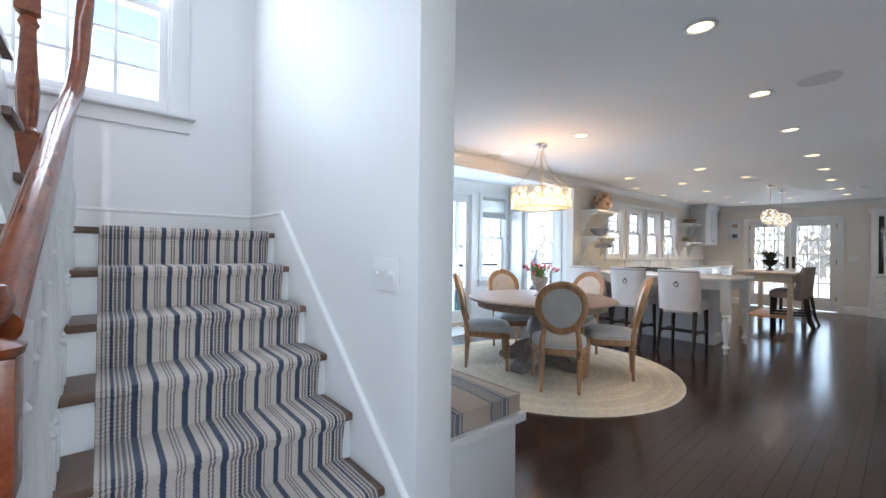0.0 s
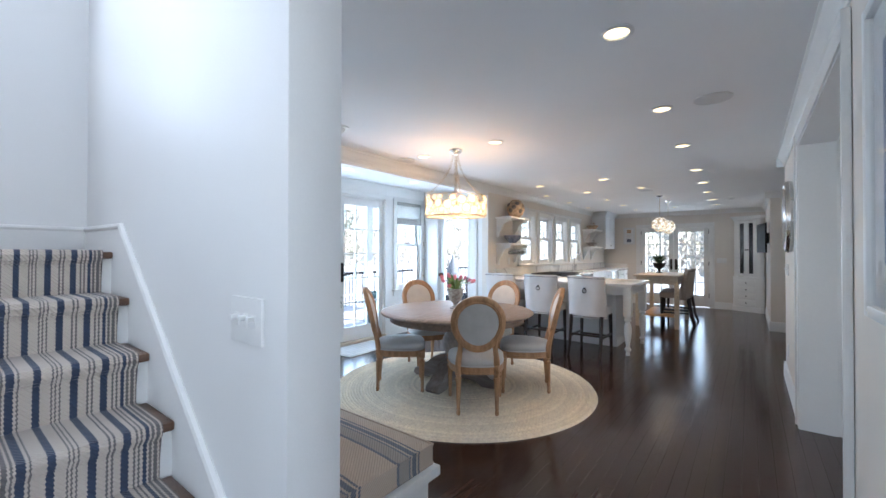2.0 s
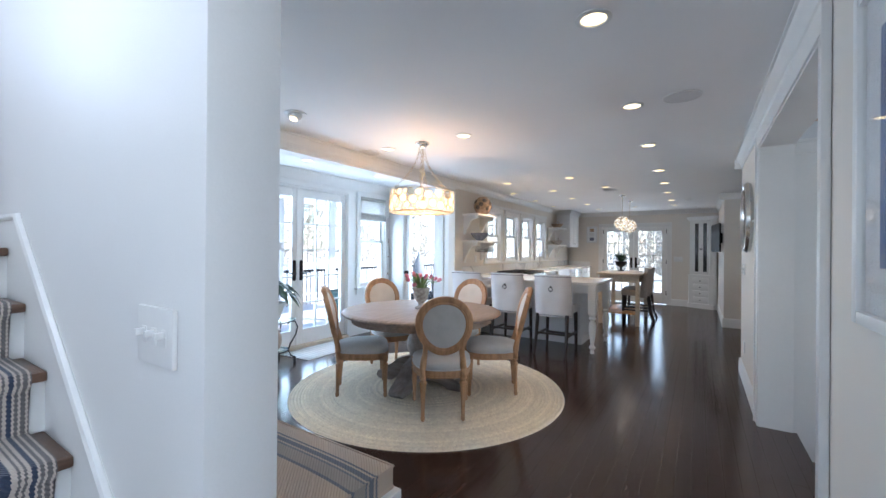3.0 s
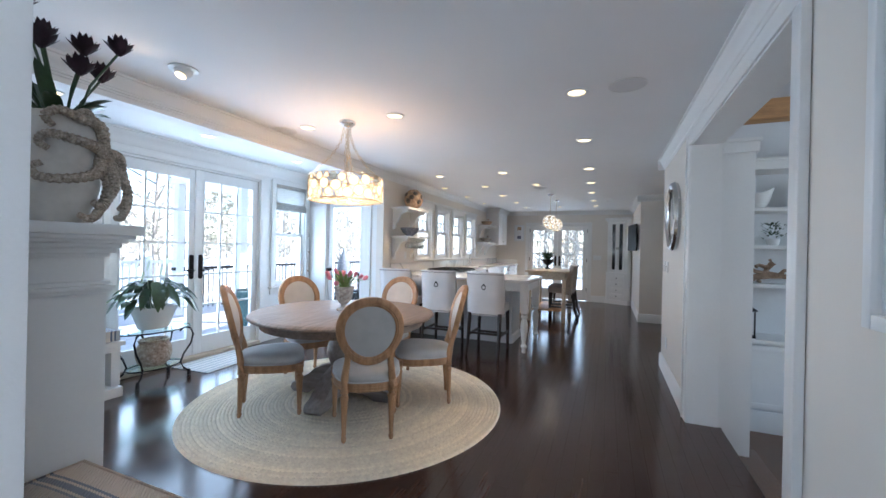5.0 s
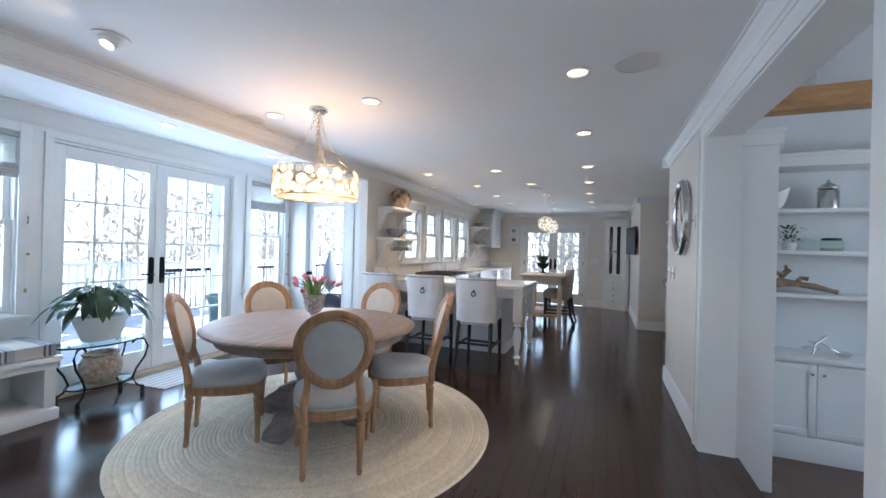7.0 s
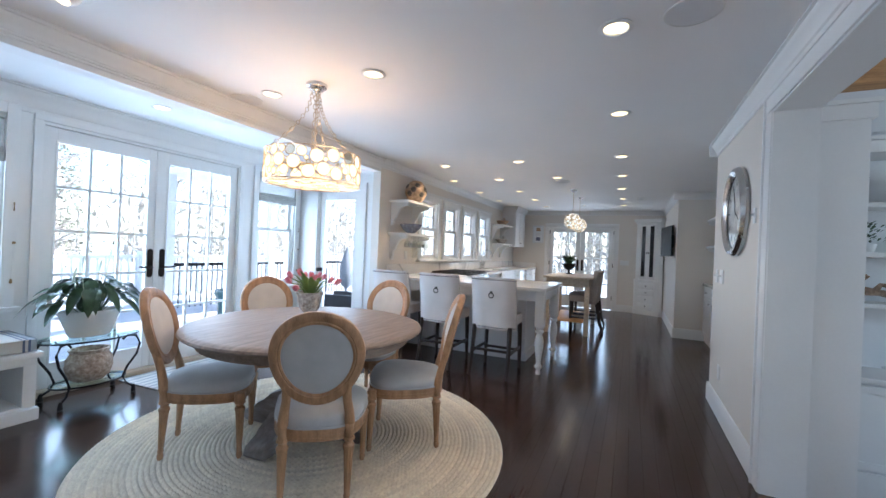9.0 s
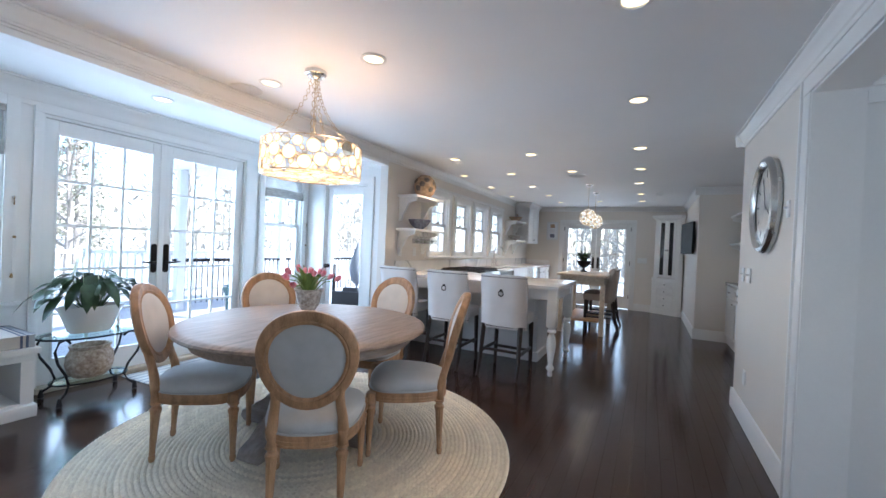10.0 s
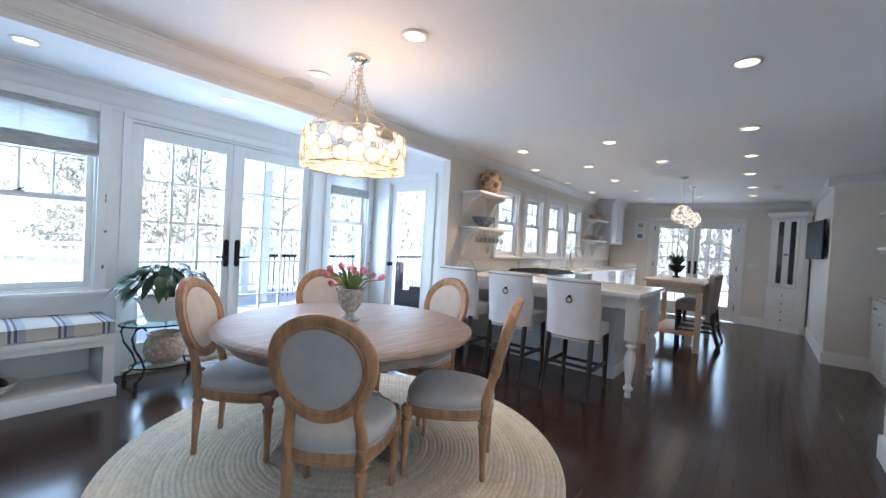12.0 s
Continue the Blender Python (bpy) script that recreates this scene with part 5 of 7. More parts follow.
for sx in (-1, 1):
    for sy in (-1, 1):
        bm = fresh()
        tube(bm, [(sx * 0.17, sy * 0.11, 0.46), (sx * 0.20, sy * 0.125, 0.495), (sx * 0.25, sy * 0.15, 0.485), (sx * 0.275, sy * 0.16, 0.42), (sx * 0.255, sy * 0.155, 0.33), (sx * 0.20, sy * 0.13, 0.23), (sx * 0.175, sy * 0.12, 0.15), (sx * 0.20, sy * 0.135, 0.09), (sx * 0.235, sy * 0.155, 0.06), (sx * 0.24, sy * 0.158, 0.035)], 0.009, 8)
        lathe(bm, [(0.018, 0.0), (0.020, 0.006), (0.010, 0.012), (0.020, 0.018), (0.013, 0.06), (0.008, 0.075)], 10, (sx * 0.24, sy * 0.158, 0))
        part("leg", bm, M_IRON, sd)
lily = thing("potted_lily", "peace lily with dark drooping leaves in a white pot", "potted plant", pose(3.28, 4.66, 0.514))
bm = fresh()
lathe(bm, [(0, 0), (0.13, 0.0), (0.145, 0.02), (0.20, 0.17), (0.225, 0.20), (0.225, 0.21), (0.205, 0.205), (0.18, 0.165), (0, 0.15)], 40, sy=0.62)
part("pot", bm, M_POT, lily)
boxpart("soil", (-0.15, -0.08, 0.12, 0.15, 0.08, 0.165), M_SOIL, lily, 0.03)
rnd = random.Random(9)
for k in range(68):
    a = k * 2.399 + rnd.uniform(-0.2, 0.2)
    r = rnd.uniform(0.08, 0.34)
    h = 0.50 - 0.55 * r + rnd.uniform(-0.05, 0.05)
    bm = fresh()
    base = Vector((0.04 * math.cos(a), 0.03 * math.sin(a), 0.15))
    mid = Vector((r * math.cos(a), 0.66 * r * math.sin(a), h))
    out = rnd.uniform(0.10, 0.17)
    tip = mid + Vector((out * math.cos(a), 0.8 * out * math.sin(a), -rnd.uniform(0.05, 0.20)))
    tube(bm, [base, base.lerp(mid, 0.5) + Vector((0, 0, 0.06)), mid], 0.003, 5)
    blade(bm, mid, tip, 0.032 + 0.014 * rnd.random(), 0.025, 6)
    part("leaf", bm, M_LEAF, lily)
for x, y, h in ((-0.06, 0.02, 0.66), (0.03, -0.03, 0.62), (0.12, 0.02, 0.70), (-0.12, 0.0, 0.56)):
    bm = fresh()
    tube(bm, [(x * 0.3, y * 0.3, 0.15), (x * 0.8, y, h * 0.6), (x, y, h - 0.1)], 0.003, 6)
    blade(bm, (x, y, h - 0.11), (x + 0.02, y, h), 0.022, 0.01, 4)
    part("bract", bm, M_SPATHE, lily, "pale lily bract on a thin stalk")
cp = thing("planter", "carved tan planter on the lower shelf of the table", "planter", pose(3.285, 4.66, 0.159))
bm = fresh()
lathe(bm, [(0, 0), (0.10, 0), (0.135, 0.03), (0.155, 0.10), (0.15, 0.17), (0.125, 0.22), (0.135, 0.235), (0.138, 0.25), (0.12, 0.25), (0.11, 0.21), (0, 0.19)], 36, sy=0.85)
part("pot", bm, M_PATTERNPOT, cp)

mt_ = thing("door_mat", "thin striped woven mat before the french doors", "mat", pose(3.66, 4.40, 0, 0, 0, 4))
bm = fresh()
bx(bm, 0, 0, 0.001, 0.92, 0.52, 0.008, 0.002)
part("weave", bm, M_MATSTRIPE, mt_)

# ---- ceiling fittings ----
CANS = [(2.363, 0.823), (3.66, 0.83), (4.928, 0.844), (6.38, 0.856), (8.674, 0.90), (9.923, 0.90), (10.97, 0.90), (7.52, 0.87),
        (3.684, 2.27), (3.711, 3.21), (6.35, 2.995), (6.349, 2.009), (7.45, 3.36), (8.69, 3.365), (9.93, 3.365), (7.473, 2.60), (8.695, 2.596), (9.89, 2.572), (11.08, 2.569), (7.484, 1.729), (10.97, 1.723),
        (2.383, 4.427), (3.61, 4.40), (4.86, 4.39)]


def can_light(x, y):
    t = thing("can_light", "lit recessed can light with a white trim ring", "ceiling light", pose(x, y, H), group="recessed ceiling lights")
    bm = fresh()
    lathe(bm, [(0.056, -0.001), (0.078, -0.001), (0.080, -0.006), (0.060, -0.010), (0.056, -0.004)], 28, caps=False)
    part("trim_ring", bm, M_TRIM, t)
    bm = fresh()
    lathe(bm, [(0.0, -0.003), (0.057, -0.003), (0.057, -0.001), (0, -0.001)], 24)
    part("lens", bm, M_LED, t)
    return t


can0 = can_light(*CANS[0])
for x, y in CANS[1:]:
    copy_thing(can0, pose(x, y, H))
for x, y, w in ((6.35, 2.995, 17.0), (7.473, 2.60, 16.0), (8.695, 2.596, 14.0), (9.89, 2.572, 10.0), (11.08, 2.569, 7.0)):
    down_lamp((x, y, H - 0.012), w)
for x, y, w in ((2.363, 0.823, 2.0), (3.66, 0.83, 4.0), (4.928, 0.844, 4.0), (6.38, 0.856, 4.0), (3.684, 2.27, 6.0), (3.711, 3.21, 6.0), (8.674, 0.90, 4.0), (10.97, 1.723, 5.0)):
    down_lamp((x, y, H - 0.012), w)
eye_lamp = down_lamp((2.415, 3.10, H - 0.065), 1.3)
eye_lamp.matrix_world = look((2.415, 3.10, H - 0.065), (1.15, 2.95, 1.75))
for x, y in ((3.644, 0.511), (3.72, 3.50), (7.826, 1.712)):
    t = thing("ceiling_speaker", "flush round ceiling speaker with a grey grille", "speaker", pose(x, y, H), group="ceiling speakers")
    bm = fresh()
    lathe(bm, [(0.112, -0.001), (0.118, -0.001), (0.118, -0.006), (0.112, -0.007)], 36, caps=False)
    part("rim", bm, M_TRIM, t)
    bm = fresh()
    lathe(bm, [(0.0, -0.005), (0.112, -0.005), (0.112, -0.001), (0, -0.001)], 36)
    part("grille", bm, M_GREY, t)
eb = thing("eyeball_light", "lit adjustable eyeball downlight in the ceiling", "ceiling light", pose(2.47, 3.11, H))
bm = fresh()
lathe(bm, [(0.050, -0.001), (0.085, -0.001), (0.086, -0.007), (0.055, -0.012)], 28, caps=False)
part("trim_ring", bm, M_TRIM, eb)
bm = fresh()
for i in range(1):
    lathe(bm, [(0.0, -0.055), (0.036, -0.050), (0.040, -0.046), (0.050, -0.030), (0.055, -0.010), (0.054, 0.0)], 24)
ey = part("eyeball", bm, M_TRIM, eb)
ey.matrix_basis = pose(0, 0, 0, 0, 24, 10)
bm = fresh()
lathe(bm, [(0.0, -0.058), (0.030, -0.057), (0.030, -0.053), (0, -0.053)], 20)
part("lens", bm, M_LED, ey)
vt = thing("ceiling_vent", "white slotted ceiling air vent", "vent", pose(9.95, 0.60, H))
bm = fresh()
ring(bm, -0.18, 0.18, -0.06, 0.06, 0.02, 0.02, 0.02, 0.02, 0.0, 0.006, 0.001)
v1 = part("frame", bm, M_TRIM, vt)
v1.matrix_basis = pose(0, 0, 0, -90, 0, 0)
for k in range(5):
    boxpart("slat", (-0.16, -0.036 + 0.016 * k, -0.006, 0.16, -0.030 + 0.016 * k, -0.001), M_GREY, vt)

# ---- clock wall ----
ck = thing("wall_clock_round", "large round wall clock with a polished metal rim", "clock", pose(5.22, 0.0, 1.70, -90, 0, 0))
bm = fresh()
lathe(bm, [(0.27, 0.002), (0.325, 0.004), (0.335, 0.03), (0.32, 0.055), (0.30, 0.06), (0.275, 0.045), (0.265, 0.03)], 56, caps=False)
part("rim", bm, M_STEEL, ck)
bm = fresh()
lathe(bm, [(0, 0.002), (0.275, 0.002), (0.275, 0.02), (0, 0.02)], 48)
part("dial", bm, M_CLOCKFACE, ck)
for k in range(12):
    a = k * math.pi / 6
    p = boxpart("hour_mark", (-0.006, 0.195, 0.0205, 0.006, 0.245, 0.0225), M_IRON, ck)
    p.matrix_basis = pose(0, 0, 0, 0, 0, 30 * k)
for ln, an in ((0.13, 60), (0.20, 200)):
    p = boxpart("clock_hand", (-0.004, -0.03, 0.025, 0.004, ln, 0.028), M_IRON, ck)
    p.matrix_basis = pose(0, 0, 0, 0, 0, an)
bm = fresh()
lathe(bm, [(0, 0.050), (0.27, 0.046), (0.27, 0.043), (0, 0.047)], 40)
part("cover_glass", bm, clear("clock_glass", (1, 1, 1), 5.0, 0.12, 0.02), ck)


def plate(x, y, z, m, w, h, toggles, label):
    t = thing("switch_plate", label, "switch", m)
    boxpart("plate", (-w / 2, -0.011, -h / 2, w / 2, -0.001, h / 2), M_TRIM, t, 0.003)
    for i in range(toggles):
        xx = (i - (toggles - 1) / 2) * 0.046
        bm = fresh()
        bx(bm, xx - 0.011, -0.0125, -0.018, xx + 0.011, -0.010, 0.018, 0.001)
        bx(bm, xx - 0.005, -0.030, 0.0, xx + 0.005, -0.010, 0.014, 0.002)
        part("toggle", bm, M_TRIM, t)


plate(0, 0, 0, pose(0.85, 1.395, 1.176, 0, 0, -90), 0.168, 0.125, 3, "white triple toggle switch plate by the stairs")
plate(0, 0, 0, pose(5.93, 0, 1.19, 0, 0, 180), 0.075, 0.118, 1, "white light switch on the clock wall")
plate(0, 0, 0, pose(5.72, 0, 1.19, 0, 0, 180), 0.12, 0.118, 2, "white double light switch on the clock wall")
plate(0, 0, 0, pose(5.70, 0, 0.37, 0, 0, 180), 0.075, 0.118, 0, "white wall outlet above the baseboard")
plate(0, 0, 0, pose(4.77, 0, 1.63, 0, 0, 180), 0.05, 0.10, 1, "small white sensor on the clock wall")
plate(0, 0, 0, pose(12.15, 0.86, 1.18, 0, 0, -90), 0.2, 0.12, 4, "white switch plate beside the end doors")
for xx in (6.10, 6.46):
    plate(0, 0, 0, pose(xx, 3.62, 1.22, 0, 0, 0), 0.075, 0.118, 0, "white kitchen outlet above the backsplash")

pc = thing("framed_picture", "white framed blue seascape print under glass", "picture", pose(2.07, 0.0, 0, 0, 0, 180))
bm = fresh()
ring(bm, 0, 0.78, 1.17, 2.10, 0.035, 0.035, 0.035, 0.035, -0.035, -0.001)
part("frame", bm, M_TRIM, pc)
boxpart("mount", (0.03, -0.014, 1.20, 0.75, -0.006, 2.07), M_MAT, pc)
boxpart("print", (0.15, -0.017, 1.33, 0.63, -0.0145, 1.95), M_BLUEART, pc)
boxpart("glass", (0.03, -0.024, 1.20, 0.75, -0.021, 2.07), M_GLASS, pc)

# ---- kitchen ----
CT = 0.95


def panelled(parent, name, x0, x1, z0, z1, y, knob=None, pull=None, material=None):
    """A framed door or drawer front whose face looks towards -y at y."""
    material = material or M_CABINET
    bm = fresh()
    w = min(0.055, (z1 - z0) * 0.3)
    ring(bm, x0 + 0.002, x1 - 0.002, z0 + 0.002, z1 - 0.002, w, w, w, w, y - 0.02, y, 0.002)
    bx(bm, x0 + w, y - 0.012, z0 + w, x1 - w, y - 0.001, z1 - w)
    d = part(name, bm, material, parent)
    if knob:
        bm = fresh()
        lathe(bm, [(0, 0), (0.006, 0), (0.006, 0.012), (0.013, 0.016), (0.014, 0.022), (0.009, 0.028), (0, 0.029)], 12)
        k = part("knob", bm, knob[2], d)
        k.matrix_basis = pose(knob[0], y - 0.019, knob[1], 90, 0, 0)
    return d


def base_unit(x0, x1, kind, m, z1=CT - 0.04):
    c = thing("base_cabinet", "pale grey framed base cabinet under the marble worktop", "cabinet", m, group="kitchen base cabinets")
    w = x1 - x0
    boxpart("body", (0.001, 0.022, 0.10, w - 0.001, 0.62, z1 - 0.001), M_CABINET, c, 0.002)
    boxpart("plinth", (0.001, 0.07, 0.0, w - 0.001, 0.6, 0.099), M_CABINET, c)
    if kind == "drawers":
        n = 4
        h = (z1 - 0.12) / n
        for i in range(n):
            panelled(c, "drawer", 0.01, w - 0.01, 0.11 + i * h, 0.11 + (i + 1) * h - 0.006, 0.021, (w / 2, 0.11 + (i + 0.5) * h, M_STEEL))
    else:
        for a, b, kx in ((0.01, w / 2, w / 2 - 0.03), (w / 2, w - 0.01, w / 2 + 0.03)):
            panelled(c, "door", a, b, 0.11, z1 - 0.17, 0.021, (kx, z1 - 0.22, M_STEEL))
        panelled(c, "drawer", 0.01, w - 0.01, z1 - 0.16, z1 - 0.01, 0.021, (w / 2, z1 - 0.085, M_STEEL))


YF = 2.98
for a, b, kd in ((8.14, 8.96, "doors"), (9.86, 10.50, "doors"), (11.12, 11.72, "drawers"), (11.72, 12.10, "drawers")):
    base_unit(a, b, kd, pose(a, YF, 0))
dw = thing("dishwasher", "stainless dishwasher built in under the worktop", "dishwasher", pose(10.51, YF, 0))
boxpart("body", (0, 0.02, 0.10, 0.60, 0.60, CT - 0.042), M_STEEL, dw, 0.003)
boxpart("door", (0.004, 0.0, 0.11, 0.596, 0.02, CT - 0.05), M_STEEL, dw, 0.004)
bm = fresh()
tube(bm, [(0.06, 0.0, 0.80), (0.06, -0.035, 0.80), (0.54, -0.035, 0.80), (0.54, 0.0, 0.80)], 0.009, 8)
part("handle", bm, M_STEEL, dw)
sk = thing("apron_sink", "white fireclay apron sink below the windows", "sink", pose(8.97, YF - 0.03, 0))
bm = fresh()
ring(bm, 0.0, 0.88, 0.66, CT + 0.004, 0.02, 0.02, 0.02, 0.0, 0.0, 0.03, 0.006)
bx(bm, 0.02, 0.0, 0.68, 0.86, 0.03, CT + 0.004)
bx(bm, 0.0, 0.03, 0.70, 0.03, 0.50, CT + 0.004)
bx(bm, 0.85, 0.03, 0.70, 0.88, 0.50, CT + 0.004)
bx(bm, 0.03, 0.47, 0.70, 0.85, 0.50, CT + 0.004)
bx(bm, 0.03, 0.03, 0.70, 0.85, 0.47, 0.72)
part("basin", bm, M_POT, sk)
boxpart("cabinet", (0.001, 0.03, 0.0, 0.879, 0.60, 0.66), M_CABINET, sk)
fa = thing("faucet", "polished nickel bridge faucet with a gooseneck spout", "faucet", pose(9.36, 3.50, CT))
bm = fresh()
tube(bm, [(0, 0, 0.02), (0, 0, 0.30), (0, -0.02, 0.36), (0, -0.07, 0.40), (0, -0.13, 0.40), (0, -0.18, 0.36), (0, -0.195, 0.30)], 0.012, 10)
part("spout", bm, M_CHROME, fa)
bm = fresh()
tube(bm, [(-0.10, 0, 0.09), (0.10, 0, 0.09)], 0.010, 8)
part("bridge", bm, M_CHROME, fa)
for sx in (-0.10, 0.10):
    bm = fresh()
    lathe(bm, [(0.024, 0), (0.026, 0.008), (0.012, 0.02), (0.012, 0.11), (0.018, 0.12), (0.016, 0.14), (0, 0.145)], 14, (sx, 0, 0))
    tube(bm, [(sx, 0, 0.13), (sx * 1.5, -0.03, 0.14)], 0.006, 6)
    part("tap", bm, M_CHROME, fa)
rg = thing("range", "stainless range with black cast-iron grates", "range", pose(7.20, YF - 0.05, 0))
boxpart("body", (0.0, 0.03, 0.06, 0.92, 0.66, CT - 0.01), M_STEEL, rg, 0.004)
boxpart("oven_door", (0.02, 0.005, 0.16, 0.90, 0.03, 0.74), M_STEEL, rg, 0.004)
boxpart("control_panel", (0.0, -0.01, 0.77, 0.92, 0.03, 0.93), M_STEEL, rg, 0.006)
boxpart("cooktop", (0.01, 0.03, CT - 0.009, 0.91, 0.65, CT + 0.012), M_RANGE, rg, 0.003)
bm = fresh()
tube(bm, [(0.06, 0.0, 0.70), (0.06, -0.04, 0.70), (0.86, -0.04, 0.70), (0.86, 0.0, 0.70)], 0.010, 8)
part("handle", bm, M_STEEL, rg)
for i in range(6):
    bm = fresh()
    lathe(bm, [(0, 0), (0.022, 0), (0.020, 0.025), (0, 0.027)], 14)
    k = part("knob", bm, M_RANGE, rg)
    k.matrix_basis = pose(0.10 + 0.144 * i, -0.008, 0.85, 90, 0, 0)
for i in range(3):
    bm = fresh()
    a = 0.02 + 0.298 * i
    ring(bm, a, a + 0.285, 0.05, 0.63, 0.014, 0.014, 0.014, 0.014, -0.05, -0.035, 0.0)
    for k in range(3):
        bx(bm, a + 0.07 * (k + 1), -0.05, 0.06, a + 0.07 * (k + 1) + 0.012, -0.036, 0.62)
    for k in range(2):
        bx(bm, a + 0.01, -0.052, 0.19 + 0.28 * k, a + 0.275, -0.038, 0.202 + 0.28 * k)
    p = part("grate", bm, M_RANGE, rg)
    p.matrix_basis = pose(0, 0, CT - 0.018, 90, 0, 0) @ Matrix.Diagonal((1, 1, -1, 1)) @ pose(0, 0, 0)
    p.matrix_basis = Matrix(((1, 0, 0, 0), (0, 0, 1, 0), (0, -1, 0, CT - 0.018), (0, 0, 0, 1)))

wt = thing("worktop", "white veined marble worktop along the window wall", "worktop")
for d_ in ((8.13, YF - 0.02, 8.967), (9.853, YF - 0.02, 12.12), (8.968, 3.50, 9.852), (5.985, YF - 0.02, 7.19)):
    boxpart("slab", (d_[0], d_[1], CT - 0.04, d_[2], 3.618, CT), M_MARBLE, wt, 0.003)
boxpart("side_splash", (12.122, 3.0, CT + 0.001, 12.142, 3.617, CT + 0.12), M_MARBLE, wt, 0.002)
bm = fresh()
bx(bm, 5.985, 3.598, CT + 0.001, 12.12, 3.617, CT + 0.15, 0.002)
part("backsplash", bm, M_MARBLE, wt)
ec = thing("end_panel", "pale grey cabinet end against the end wall", "cabinet", pose(12.105, YF, 0))
boxpart("panel", (0, 0.02, 0, 0.03, 0.62, CT - 0.04), M_CABINET, ec)

pn = thing("peninsula", "pale grey kitchen peninsula on turned legs with a marble top", "peninsula")
bm = fresh()
bx(bm, 6.44, 1.86, 0.09, 7.0, 3.60, CT - 0.042, 0.003)
for y0, y1 in ((1.90, 2.42), (2.46, 2.98), (3.02, 3.56)):
    bx(bm, 6.43, y0, 0.18, 6.441, y1, 0.80, 0.003)
part("body", bm, M_CABINET, pn)
bm = fresh()
bx(bm, 6.42, 1.84, 0, 7.0, 3.60, 0.11, 0.006)
part("baseboard", bm, M_CABINET, pn)
boxpart("marble_top", (5.90, 1.53, CT - 0.04, 7.05, YF - 0.022, CT), M_MARBLE, pn, 0.004, "white veined marble top")
bm = fresh()
for d_ in ((5.96, 1.60, CT - 0.15, 5.985, 3.60, CT - 0.041), (5.985, 1.57, CT - 0.15, 7.0, 1.595, CT - 0.041), (6.975, 1.60, CT - 0.15, 7.0, 1.86, CT - 0.041)):
    bx(bm, *d_)
part("apron", bm, M_CABINET, pn)
for lx in (6.0, 6.90):
    bm = fresh()
    bx(bm, lx - 0.05, 1.55, 0.52, lx + 0.05, 1.65, CT - 0.042, 0.004)
    lathe(bm, [(0.025, 0.0), (0.028, 0.02), (0.022, 0.04), (0.024, 0.055), (0.042, 0.075), (0.042, 0.09), (0.026, 0.11), (0.024, 0.13), (0.034, 0.20), (0.047, 0.30), (0.049, 0.36), (0.040, 0.41), (0.028, 0.435), (0.026, 0.445), (0.046, 0.462), (0.046, 0.475), (0.034, 0.49), (0.050, 0.52)], 24, (lx, 1.60, 0))
    part("turned_leg", bm, M_TRIM, pn)


